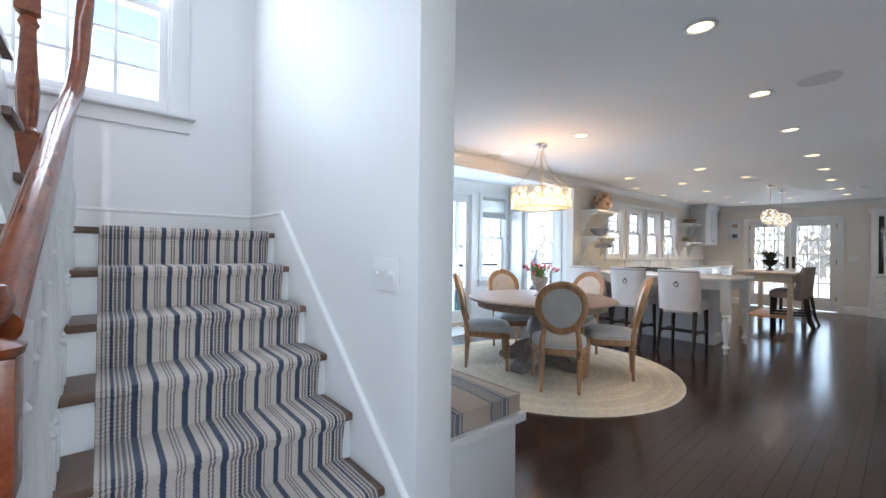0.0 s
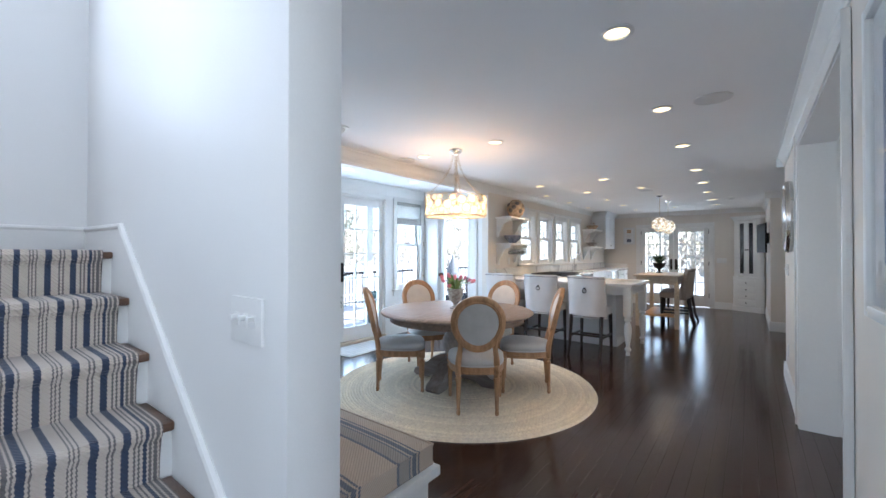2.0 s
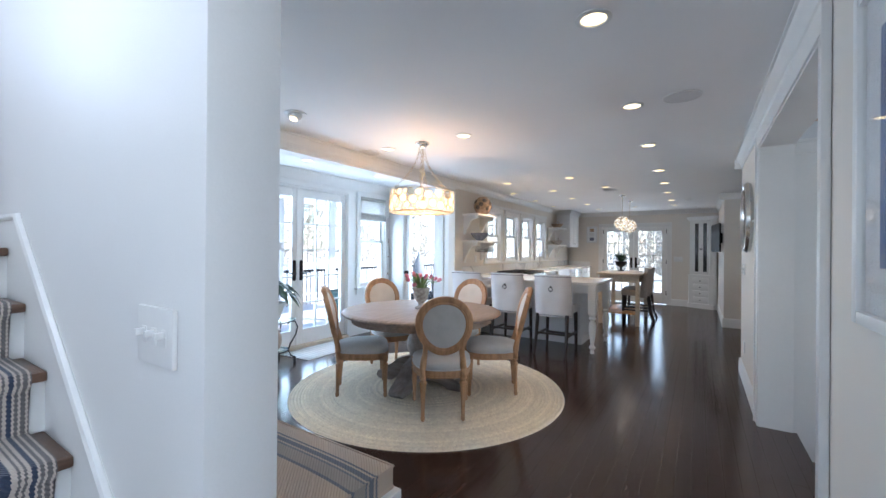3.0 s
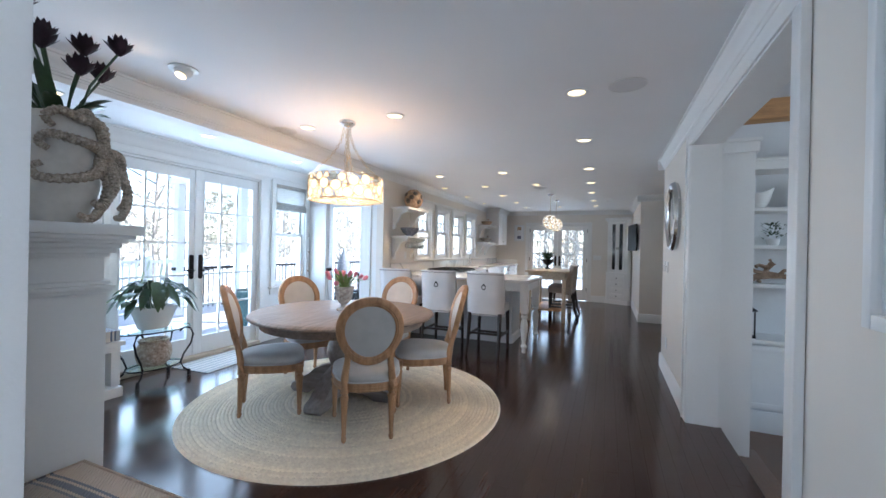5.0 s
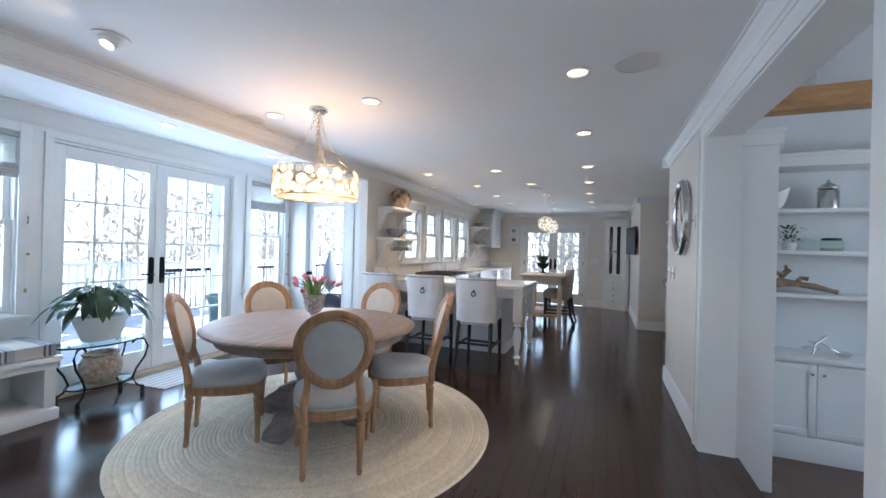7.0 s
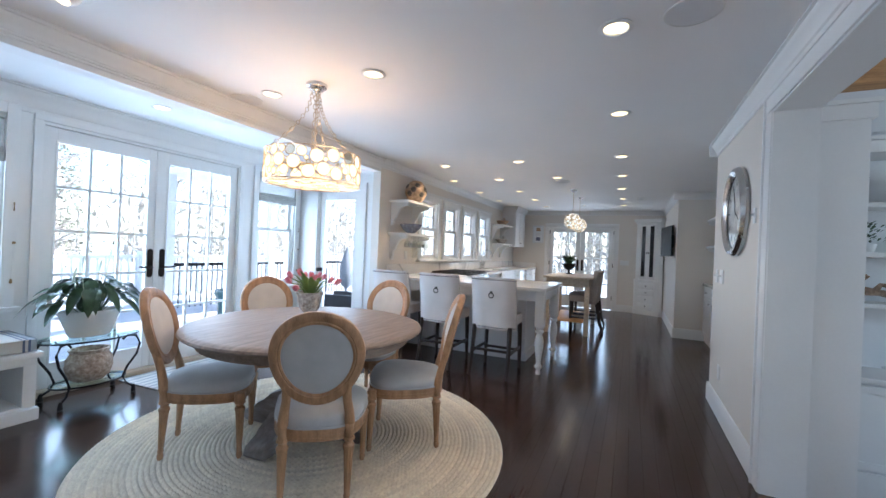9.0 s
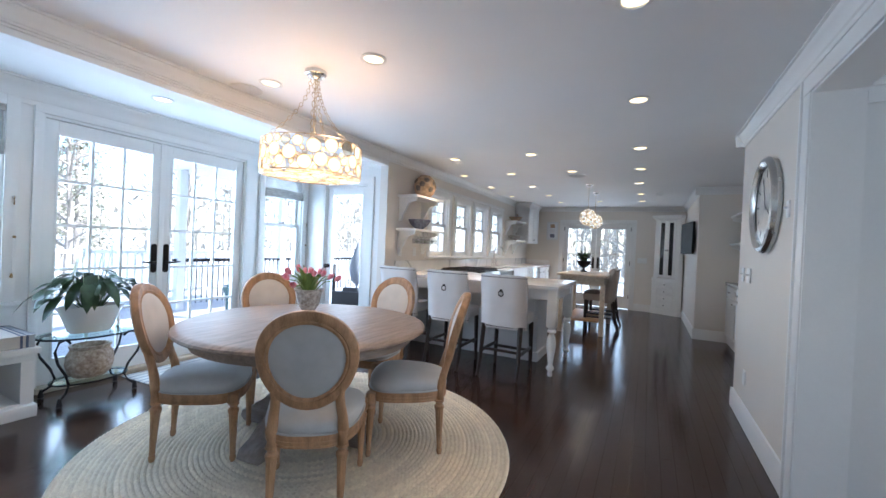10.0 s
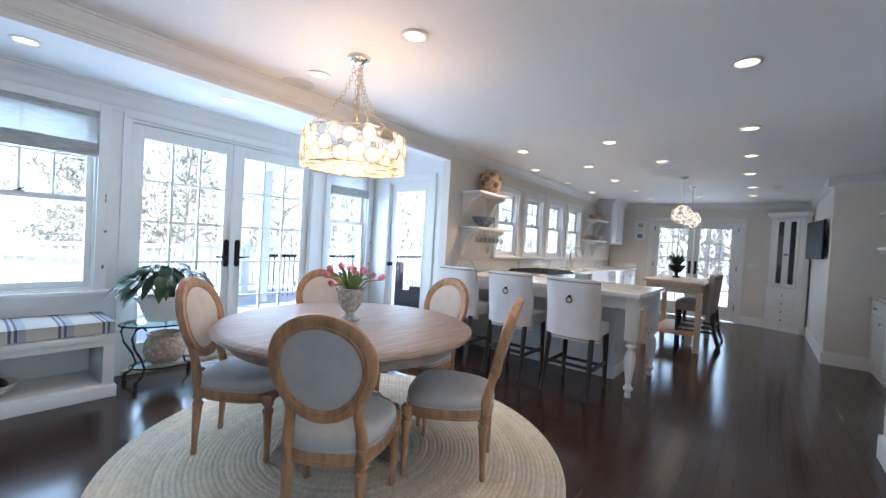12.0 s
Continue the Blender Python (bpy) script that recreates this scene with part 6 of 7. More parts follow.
def bar_stool(cloth, label, group, ringed=True):
    """Faces +x; the nailed back stands at -x."""
    s = thing("bar_stool", label, "bar stool", group=group)
    bm = fresh()
    n = 16
    def shell(off, z):
        pts = []
        lean = 0.05 * (z - 0.5)
        for i in range(n + 1):
            f = i / n * 2 - 1
            pts.append((-0.225 - lean * 1.6 + off + 0.12 * abs(f) ** 4 * (1.0 if z < 0.80 else 1.0 - (z - 0.80) * 1.6), 0.245 * math.copysign(min(1, abs(f) * 1.12), f) * 1.0, z))
        return pts
    zs = (0.495, 0.51, 0.60, 0.70, 0.82, 0.95, 1.03, 1.05)
    outer = [[bm.verts.new(p) for p in shell(0.006 if z in (0.495, 1.05) else 0.0, z)] for z in zs]
    inner = [[bm.verts.new((p[0] + 0.05, p[1] * 0.86, p[2])) for p in shell(0, z)] for z in zs]
    for a, b in zip(outer, outer[1:]):
        for i in range(n):
            bm.faces.new((a[i], a[i + 1], b[i + 1], b[i]))
    for a, b in zip(inner, inner[1:]):
        for i in range(n):
            bm.faces.new((a[i + 1], a[i], b[i], b[i + 1]))
    for lo, hi in ((outer[0], inner[0]), (inner[-1], outer[-1])):
        for i in range(n):
            bm.faces.new((lo[i + 1], lo[i], hi[i], hi[i + 1]))
    for k in (0, n):
        for j in range(len(zs) - 1):
            bm.faces.new((outer[j][k], inner[j][k], inner[j + 1][k], outer[j + 1][k]))
    part("backrest", bm, cloth, s)
    bm = fresh()
    bx(bm, -0.20, -0.215, 0.52, 0.27, 0.215, 0.64, 0.03)
    part("seat", bm, cloth, s)
    bm = fresh()
    def nail(p):
        lathe(bm, [(0.0062, 0.0), (0.005, 0.003), (0.0, 0.005)], 6)
        bm.verts.ensure_lookup_table()
        q = Matrix.Translation(Vector(p)) @ Matrix.Rotation(radians(-90), 4, "Y")
        bmesh.ops.transform(bm, matrix=q, verts=bm.verts[-18:])
    for z, o in ((0.518, 0), (1.026, 0)):
        row = shell(-0.002, z)
        for i in range(n):
            for f in (0.25, 0.75):
                a, b = Vector(row[i]), Vector(row[i + 1])
                nail(a.lerp(b, f))
    for k in (0, n):
        for j in range(20):
            z = 0.54 + 0.0245 * j
            p = shell(-0.002, z)[k]
            nail((p[0] - 0.004, p[1] * 0.985, p[2]))
    tagged(part("nailhead_trim", bm, M_BRONZE, s, "dark nailhead trim"), kind="stuff")
    if ringed:
        bm = fresh()
        pl = shell(0, 0.88)[n // 2]
        tube(bm, [(pl[0] - 0.014, 0.026 * math.cos(a), 0.862 + 0.026 * math.sin(a)) for a in [k * math.pi / 9 for k in range(18)]], 0.0055, 8, True)
        bx(bm, pl[0] - 0.02, -0.010, 0.885, pl[0], 0.010, 0.905, 0.004)
        part("ring_pull", bm, M_BRONZE, s)
    for sx, sy in ((-1, -1), (-1, 1), (1, -1), (1, 1)):
        bm = fresh()
        xt, xb = (-0.19, -0.245) if sx < 0 else (0.23, 0.235)
        tube(bm, [(xb - (0.055 if sx < 0 else 0), 0.205 * sy, 0.0), (xb, 0.203 * sy, 0.15), (xt, 0.195 * sy, 0.53)], [0.019, 0.021, 0.027], 4)
        part("leg", bm, M_DARKWOOD, s)
    for d_ in ((-0.20, -0.215, 0.235, 0.22, -0.19, 0.262), (-0.20, 0.19, 0.235, 0.22, 0.215, 0.262), (0.205, -0.19, 0.20, 0.23, 0.19, 0.228), (-0.225, -0.19, 0.26, -0.20, 0.19, 0.286)):
        boxpart("stretcher", d_, M_DARKWOOD, s, 0.003)
    return s


s0 = bar_stool(M_STOOLCLOTH, "oyster upholstered bar stool with nailheads and a ring pull", "stools at the peninsula")
s0.matrix_basis = pose(5.86, 2.04, 0)
for y in (2.69, 3.34):
    copy_thing(s0, pose(5.86, y, 0))
s1 = bar_stool(M_TANLEATHER, "taupe upholstered bar stool with nailheads at the high table", "stools at the high table", False)
s1.matrix_basis = pose(9.02, 1.43, 0, 0, 0, 97)
copy_thing(s1, pose(9.54, 1.44, 0, 0, 0, 88))

ht = thing("high_table", "counter-height pine farm table painted cream below", "table", pose(8.42, 1.28, 0))
boxpart("tabletop", (0, 0, 0.925, 1.50, 0.78, 0.96), M_PINE, ht, 0.005)
bm = fresh()
ring(bm, 0.06, 1.44, 0.05, 0.73, 0.025, 0.025, 0.025, 0.025, 0, 0.13, 0.0)
ap = part("apron", bm, M_PINE, ht)
ap.matrix_basis = Matrix(((1, 0, 0, 0), (0, 0, 1, 0), (0, -1, 0, 0.924), (0, 0, 0, 1)))
for lx in (0.08, 1.42):
    for ly in (0.07, 0.71):
        boxpart("leg", (lx - 0.035, ly - 0.035, 0, lx + 0.035, ly + 0.035, 0.80), M_PINE, ht, 0.004)
boxpart("lower_shelf", (0.10, 0.12, 0.20, 1.40, 0.66, 0.225), M_BEAMWOOD, ht, 0.003)
up = thing("urn_plant", "leafy plant in a black footed urn on the high table", "potted plant", pose(9.45, 1.78, 0.96))
bm = fresh()
lathe(bm, [(0, 0), (0.06, 0), (0.06, 0.015), (0.025, 0.03), (0.022, 0.07), (0.05, 0.085), (0.10, 0.13), (0.115, 0.18), (0.13, 0.195), (0.12, 0.20), (0, 0.17)], 24)
part("urn", bm, M_IRON, up)
rnd = random.Random(21)
bm = fresh()
for k in range(46):
    a, r = k * 2.4, rnd.uniform(0.05, 0.26)
    blade(bm, (0.03 * math.cos(a), 0.03 * math.sin(a), 0.18), (r * math.cos(a), r * math.sin(a), 0.22 + rnd.uniform(0, 0.22) * (1.1 - 2 * r)), 0.020, 0.06, 4)
part("leaves", bm, M_LEAF, up)

for px in (8.69, 9.65):
    t = thing("pendant_light", "lit globe pendant of clustered capiz rings", "pendant light", pose(px, 1.65, 0), group="pendants over the high table")
    bm = fresh()
    lathe(bm, [(0, 2.41), (0.03, 2.41), (0.055, 2.425), (0.06, 2.439)], 20)
    part("canopy", bm, M_CHROME, t)
    bm = fresh()
    tube(bm, [(0, 0, 2.415), (0, 0, 2.02)], 0.004, 6)
    part("stem", bm, M_SILVER, t)
    rings_bm, lamp = fresh(), t
    R = 0.132
    for k in range(84):
        z = 1 - 2 * (k + 0.5) / 84
        a = k * 2.39996
        nn = Vector((math.sqrt(1 - z * z) * math.cos(a), math.sqrt(1 - z * z) * math.sin(a), z))
        disc(Vector((0, 0, 1.90)) + nn * R, nn, nn.orthogonal(), 0.020 + 0.004 * (k % 3), k % 3 < 2, M_PENDANT)
    part("wire_mesh", rings_bm, M_WIRE, t)


def bracket(bm, x, y, z, s=1):
    """A scrolled shelf bracket, its back on the wall at y, reaching towards -y * s."""
    prism(bm, [(y, z), (y - s * 0.25, z), (y - s * 0.25, z - 0.035), (y - s * 0.21, z - 0.05), (y - s * 0.17, z - 0.055), (y - s * 0.13, z - 0.085), (y - s * 0.10, z - 0.14), (y - s * 0.075, z - 0.19), (y - s * 0.045, z - 0.22), (y - s * 0.05, z - 0.26), (y - s * 0.02, z - 0.30), (y, z - 0.30)], x - 0.022, x + 0.022, 0)


def shelf(x0, x1, z, y, s, deep, label, brackets):
    t = thing("wall_shelf", label, "shelf", group="bracketed wall shelves")
    lo, hi = sorted((y, y - s * deep))
    boxpart("board", (x0, lo, z - 0.03, x1, hi, z), M_TRIM, t, 0.004)
    for b in brackets:
        bm = fresh()
        bracket(bm, b, y, z - 0.031, s)
        part("bracket", bm, M_TRIM, t)


SH = "white wooden wall shelf on scrolled brackets"
shelf(5.99, 6.72, 1.95, 3.617, 1, 0.29, SH, (6.06, 6.62))
shelf(5.99, 6.78, 1.52, 3.617, 1, 0.29, SH + ", stemware hung below", (6.06, 6.66))
shelf(10.24, 10.98, 1.95, 3.617, 1, 0.29, SH + " beyond the windows", (10.32, 10.9))
shelf(10.24, 10.98, 1.52, 3.617, 1, 0.29, SH + " beyond the windows", (10.32, 10.9))
bk = thing("woven_basket", "round seagrass basket plate standing on the top shelf", "basket", pose(6.40, 3.455, 1.951) @ Matrix.Scale(1.22, 4))
bm = fresh()
lathe(bm, [(0.0, 0.0), (0.06, 0.006), (0.105, 0.045), (0.130, 0.10), (0.132, 0.135), (0.108, 0.20), (0.06, 0.245), (0.0, 0.256)], 32, sy=0.9)
part("weave", bm, M_BASKET, bk)
for k in range(7):
    a = k * 0.9
    bm = fresh()
    lathe(bm, [(0.034, 0), (0.026, 0.005), (0, 0.007)], 6)
    p = part("dark_patch", bm, M_OLIVE, bk)
    n_ = Vector((math.cos(radians(150 + 24 * k)), math.sin(radians(150 + 24 * k)), (0.45, -0.25, 0.1, 0.55, -0.35, 0.2, -0.1)[k])).normalized()
    p.matrix_basis = Matrix.Translation((n_.x * 0.129, n_.y * 0.117, 0.128 + n_.z * 0.124)) @ n_.to_track_quat("Z", "Y").to_matrix().to_4x4()
bw = thing("china_bowl", "blue patterned china bowl on the lower shelf", "bowl", pose(6.30, 3.455, 1.52) @ Matrix.Diagonal((1.25, 1.1, 1.5, 1)))
bm = fresh()
lathe(bm, [(0, 0), (0.05, 0), (0.055, 0.012), (0.10, 0.04), (0.135, 0.085), (0.128, 0.087), (0.09, 0.045), (0, 0.02)], 28)
part("bowl", bm, M_BLUEBOWL, bw)
for i in range(6):
    t = thing("wine_glass", "clear wine glass hung upside down below the shelf", "wine glass", pose(6.13 + 0.098 * i, 3.40, 1.489), group="hanging wine glasses")
    bm = fresh()
    lathe(bm, [(0.0, 0.0), (0.034, -0.001), (0.033, -0.004), (0.004, -0.009), (0.004, -0.055), (0.022, -0.068), (0.044, -0.095), (0.046, -0.125), (0.041, -0.155), (0.039, -0.155), (0.044, -0.125), (0.042, -0.097)], 20, caps=False)
    part("glass", bm, M_STEMWARE, t)
for i, (xx, mtt) in enumerate(((10.62, M_BASKET), (10.60, M_URN))):
    t = thing("serving_dish", "patterned serving dish on a kitchen shelf", "dish", pose(xx, 3.48, (1.95, 1.52)[i]))
    bm = fresh()
    lathe(bm, [(0, 0), (0.06, 0), (0.10, 0.03), (0.15, 0.10), (0.14, 0.105), (0.09, 0.04), (0, 0.02)], 24)
    part("bowl", bm, mtt, t)
    bm = fresh()
    tube(bm, [(0.10, 0, 0.07), (0.17, 0, 0.12), (0.15, 0, 0.17), (0.08, 0, 0.16)], 0.012, 8)
    part("handle", bm, mtt, t)
wc = thing("wall_cabinet", "pale grey wall cabinet with a crown, beside the end wall", "cabinet", pose(11.0, 3.26, 0))
boxpart("body", (0, 0.022, 1.47, 0.92, 0.352, 2.32), M_CABINET, wc, 0.003)
for a, b, kx in ((0.01, 0.46, 0.43), (0.46, 0.91, 0.49)):
    panelled(wc, "door", a, b, 1.48, 2.31, 0.021, (kx, 1.56, M_STEEL))
bm = fresh()
for o, z0, z1 in ((0.01, 2.32, 2.35), (0.03, 2.35, 2.38), (0.05, 2.38, 2.436)):
    bx(bm, -o, 0.0 - o, z0, 0.92 + o, 0.352, z1, 0.004)
part("cornice", bm, M_CABINET, wc)
ph = thing("photo_frame", "whitewashed multi-photo frame on the end wall", "picture", pose(12.15, 3.10, 0, 0, 0, -90))
bm = fresh()
ring(bm, 0, 0.29, 1.60, 2.06, 0.035, 0.035, 0.035, 0.035, -0.02, -0.001)
part("frame", bm, M_CABINET, ph)
boxpart("mount", (0.03, -0.008, 1.63, 0.26, -0.002, 2.03), M_MAT, ph)
for j in range(3):
    boxpart("photo", (0.09, -0.011, 1.66 + 0.125 * j, 0.20, -0.0085, 1.75 + 0.125 * j), (M_BLUEBOWL, M_GREY, M_BASKET)[j], ph)

# corner cabinet
cc = thing("corner_cabinet", "white distressed corner cabinet with glazed doors and drawers", "cabinet", pose(11.95, 0.37, 0, 0, 0, -118))
bm = fresh()
for o, z0, z1 in ((0.02, 0.0, 0.11), (0.0, 0.11, 0.78), (0.012, 0.78, 0.81), (-0.006, 2.13, 2.165), (0.022, 2.165, 2.19), (0.04, 2.19, 2.23)):
    prism(bm, [(-0.29 - o, -o), (0.27 + o, -o), (0.33 + o, 0.045), (0.20, 0.17), (-0.10, 0.17), (-0.33 - o, 0.045)], z0, z1, 2)
bx(bm, -0.28, 0.012, 0.81, -0.20, 0.06, 2.13)
bx(bm, 0.18, 0.012, 0.81, 0.26, 0.12, 2.13)
prism(bm, [(0.26, 0.012), (0.32, 0.05), (0.20, 0.165), (0.18, 0.12)], 0.81, 2.13, 2)
bx(bm, -0.20, 0.145, 0.81, 0.18, 0.165, 2.13)
for z in (1.12, 1.43, 1.74):
    bx(bm, -0.20, 0.04, z, 0.18, 0.145, z + 0.02)
part("body", bm, M_TRIM, cc)
for z0, hgt, xx in ((1.14, 0.10, -0.12), (1.14, 0.14, 0.08), (1.45, 0.12, -0.05), (1.76, 0.09, 0.1)):
    bm = fresh()
    lathe(bm, [(0, 0), (0.03, 0), (0.045, hgt * 0.5), (0.03, hgt), (0, hgt)], 14, (xx, 0.095, z0))
    part("crockery", bm, M_POT, cc)
for a, b, kx in ((-0.20, -0.011, -0.03), (-0.009, 0.18, 0.01)):
    bm = fresh()
    ring(bm, a, b, 0.83, 2.12, 0.05, 0.05, 0.06, 0.06, -0.008, 0.011, 0.003)
    d = part("door", bm, M_TRIM, cc)
    boxpart("pane", (a + 0.04, 0.002, 0.88, b - 0.04, 0.005, 2.07), clear("smoky_pane", (0.5, 0.52, 0.54)) if a < -0.1 else bpy.data.materials["smoky_pane"], d)
    boxpart("latch", (kx, -0.022, 1.42, kx + 0.02, -0.008, 1.46), M_BRONZE, d, 0.003)
for j in range(4):
    bm = fresh()
    bx(bm, -0.19, -0.014, 0.14 + 0.155 * j, 0.17, -0.001, 0.275 + 0.155 * j, 0.004)
    d = part("drawer", bm, M_TRIM, cc)
    bm = fresh()
    lathe(bm, [(0, 0), (0.007, 0), (0.007, 0.012), (0.014, 0.018), (0.010, 0.028), (0, 0.03)], 12)
    k = part("knob", bm, M_BRONZE, d)
    k.matrix_basis = pose(-0.01, -0.013, 0.205 + 0.155 * j, 90, 0, 0)

tv = thing("television", "flat black television on a swivel arm, turned from the wall", "television", pose(9.93, 0.125, 1.645, 0, 0, 188))
bm = fresh()
bx(bm, -0.41, -0.025, -0.272, 0.41, 0.0, 0.272, 0.008)
bx(bm, -0.30, 0.0, -0.20, 0.25, 0.02, 0.20, 0.008)
part("case", bm, M_BLACK, tv)
boxpart("screen", (-0.395, -0.028, -0.258, 0.395, -0.0255, 0.258), M_BLACK, tv)
boxpart("wall_arm", (-0.05, 0.02, -0.10, 0.05, 0.088, 0.10), M_IRON, tv)

# pantry recess
pr = thing("pantry_cabinet", "pale grey pantry cabinet with a marble top in the recess", "cabinet", pose(9.34, -0.66, 0, 0, 0, 180))
boxpart("body", (0, -0.26, 0.10, 2.6, -0.002, CT - 0.041), M_CABINET, pr)
boxpart("plinth", (0, -0.25, 0.0, 2.6, -0.002, 0.10), M_CABINET, pr)
boxpart("marble_top", (-0.0, -0.30, CT - 0.04, 2.62, -0.002, CT), M_MARBLE, pr, 0.004)
for k in range(4):
    panelled(pr, "door", 0.02 + 0.64 * k, 0.65 + 0.64 * k, 0.12, 0.72, -0.261, (0.60 + 0.64 * k, 0.66, M_STEEL))
    panelled(pr, "drawer", 0.02 + 0.64 * k, 0.65 + 0.64 * k, 0.73, 0.90, -0.261, (0.335 + 0.64 * k, 0.815, M_STEEL))
shelf(7.2, 9.335, 1.98, -0.657, -1, 0.27, SH + " in the pantry recess", (9.28, 7.4))
shelf(7.2, 9.335, 1.55, -0.657, -1, 0.27, SH + " in the pantry recess", (9.28, 7.4))

# ---- sunken room ----
pl = thing("pilaster", "white panelled pilaster with a small cap by the steps", "pilaster")
bm = fresh()
bx(bm, 4.452, -0.41, -0.40, 4.62, -0.198, 2.17, 0.003)
part("shaft", bm, M_TRIM, pl)
bm = fresh()
bx(bm, 4.435, -0.43, 2.12, 4.64, -0.2, 2.20, 0.003)
bx(bm, 4.42, -0.445, 2.20, 4.65, -0.2, 2.225, 0.004)
part("cap", bm, M_TRIM, pl)
bc = thing("bookcase", "white built-in bookcase with open shelves over cupboards", "bookcase", pose(5.58, -0.42, 0, 0, 0, -90))
W = 1.75
boxpart("cupboard", (0, 0.022, -0.30, W, 0.46, 0.47), M_CABINET, bc)
boxpart("back_panel", (0, 0.44, 0.5, W, 0.462, 2.22), M_CABINET, bc)
for a in (0, W - 0.04):
    boxpart("side_panel", (a, 0.12, 0.51, a + 0.04, 0.44, 2.22), M_TRIM, bc)
boxpart("counter", (-0.0, -0.02, 0.47, W, 0.46, 0.51), M_TRIM, bc, 0.004)
boxpart("plinth", (0, 0.01, -0.40, W, 0.4, -0.19), M_TRIM, bc, 0.004)
for z in (1.05, 1.44, 1.82):
    boxpart("shelf", (0.041, 0.12, z - 0.035, W - 0.041, 0.439, z), M_TRIM, bc, 0.003)
bm = fresh()
bx(bm, 0, 0.10, 2.20, W, 0.462, 2.29, 0.003)
bx(bm, 0, 0.085, 2.29, W, 0.462, 2.32, 0.004)
part("cornice", bm, M_TRIM, bc)
for a, b, kx in ((0.10, 0.66, 0.62), (0.66, 1.22, 0.70), (1.22, 1.72, 1.27)):
    panelled(bc, "door", a, b, -0.17, 0.45, 0.021, (kx, 0.37, M_STEEL), material=M_TRIM)


def on_shelf(y, z, deep=0.28):
    return pose(5.58 + deep, y, z)


t = thing("white_bowl", "slanted white shell bowl on a bookcase shelf", "bowl", on_shelf(-0.82, 1.82))
bm = fresh()
lathe(bm, [(0, 0), (0.06, 0), (0.10, 0.05), (0.135, 0.15), (0.13, 0.15), (0.09, 0.06), (0, 0.02)], 28)
for v in bm.verts:
    v.co.z += max(0, -v.co.y) * 0.5 * (v.co.z / 0.15)
part("shell", bm, M_POT, t)
t = thing("lidded_jar", "silvered lidded jar on a bookcase shelf", "jar", on_shelf(-1.24, 1.82))
bm = fresh()
lathe(bm, [(0, 0), (0.065, 0), (0.075, 0.01), (0.075, 0.17), (0.06, 0.19), (0, 0.19)], 24)
part("jar", bm, M_STEEL, t)
bm = fresh()
lathe(bm, [(0.078, 0.19), (0.078, 0.20), (0.04, 0.235), (0.012, 0.25), (0.018, 0.265), (0, 0.28)], 24)
part("lid", bm, M_STEEL, t)
t = thing("small_plant", "small leafy plant in a white pot on the bookcase", "potted plant", on_shelf(-0.96, 1.44))
bm = fresh()
lathe(bm, [(0, 0), (0.045, 0), (0.06, 0.07), (0.052, 0.07), (0, 0.06)], 20)
part("pot", bm, M_POT, t)
bm = fresh()
rnd = random.Random(5)
for k in range(60):
    a, r = k * 2.4, rnd.uniform(0.02, 0.11)
    h = rnd.uniform(0.06, 0.20) - 0.4 * r
    p = Vector((r * math.cos(a), r * math.sin(a), 0.05 + h))
    blade(bm, p, p + Vector((0.03 * math.cos(a), 0.03 * math.sin(a), 0.02)), 0.011, 0.004, 2)
part("leaves", bm, M_LEAF, t)
t = thing("glass_jar", "low glass jar with a dark lid on the bookcase", "jar", on_shelf(-1.27, 1.44))
bm = fresh()
lathe(bm, [(0, 0), (0.08, 0), (0.085, 0.02), (0.08, 0.09), (0.07, 0.10)], 24)
part("jar", bm, M_TABLEGLASS, t)
bm = fresh()
lathe(bm, [(0.0, 0.12), (0.07, 0.12), (0.072, 0.10), (0, 0.10)], 24)
part("lid", bm, M_DARKWOOD, t)
bm = fresh()
lathe(bm, [(0.0, 0.002), (0.075, 0.002), (0.075, 0.03), (0, 0.035)], 20)
part("filling", bm, M_PINE, t)
t = thing("driftwood", "gnarled brown driftwood branch on the bookcase shelf", "driftwood", on_shelf(-1.02, 1.05))
bm = fresh()
for pts, r0 in (([(0, 0.28, 0.03), (0.02, 0.20, 0.06), (0, 0.10, 0.09), (0, -0.02, 0.08), (0.02, -0.15, 0.06), (0, -0.27, 0.03), (0, -0.30, 0.02)], 0.032), ([(0, 0.12, 0.08), (0.02, 0.10, 0.15), (0, 0.06, 0.21), (0.01, 0.08, 0.25)], 0.024), ([(0, 0.05, 0.09), (0, 0.20, 0.12), (0, 0.27, 0.17)], 0.018), ([(0, 0.10, 0.16), (0.01, 0.17, 0.19), (0, 0.20, 0.17)], 0.016), ([(0.01, 0.0, 0.08), (0.04, -0.05, 0.14), (0.03, -0.10, 0.13)], 0.016), ([(0, 0.22, 0.05), (0.03, 0.26, 0.10), (0.02, 0.30, 0.09)], 0.02), ([(0, 0.18, 0.06), (0.06, 0.16, 0.02), (0.08, 0.14, 0.015)], 0.014)):
    tube(bm, pts, [1.35 * r0 * (1 - 0.1 * i) * (1 + 0.18 * (-1) ** i) for i in range(len(pts))], 8)
part("branch", bm, M_DRIFT, t)
t = thing("lantern", "black metal candle lantern on the bookcase counter", "lantern", on_shelf(-0.70, 0.51, 0.12))
bm = fresh()
bx(bm, -0.07, -0.07, 0, 0.07, 0.07, 0.02, 0.003)
for sx in (-1, 1):
    for sy in (-1, 1):
        bx(bm, 0.06 * sx - 0.006, 0.06 * sy - 0.006, 0.02, 0.06 * sx + 0.006, 0.06 * sy + 0.006, 0.26)
lathe(bm, [(0.105, 0.26), (0.10, 0.27), (0.045, 0.31), (0.045, 0.34), (0.02, 0.36), (0, 0.37)], 4)
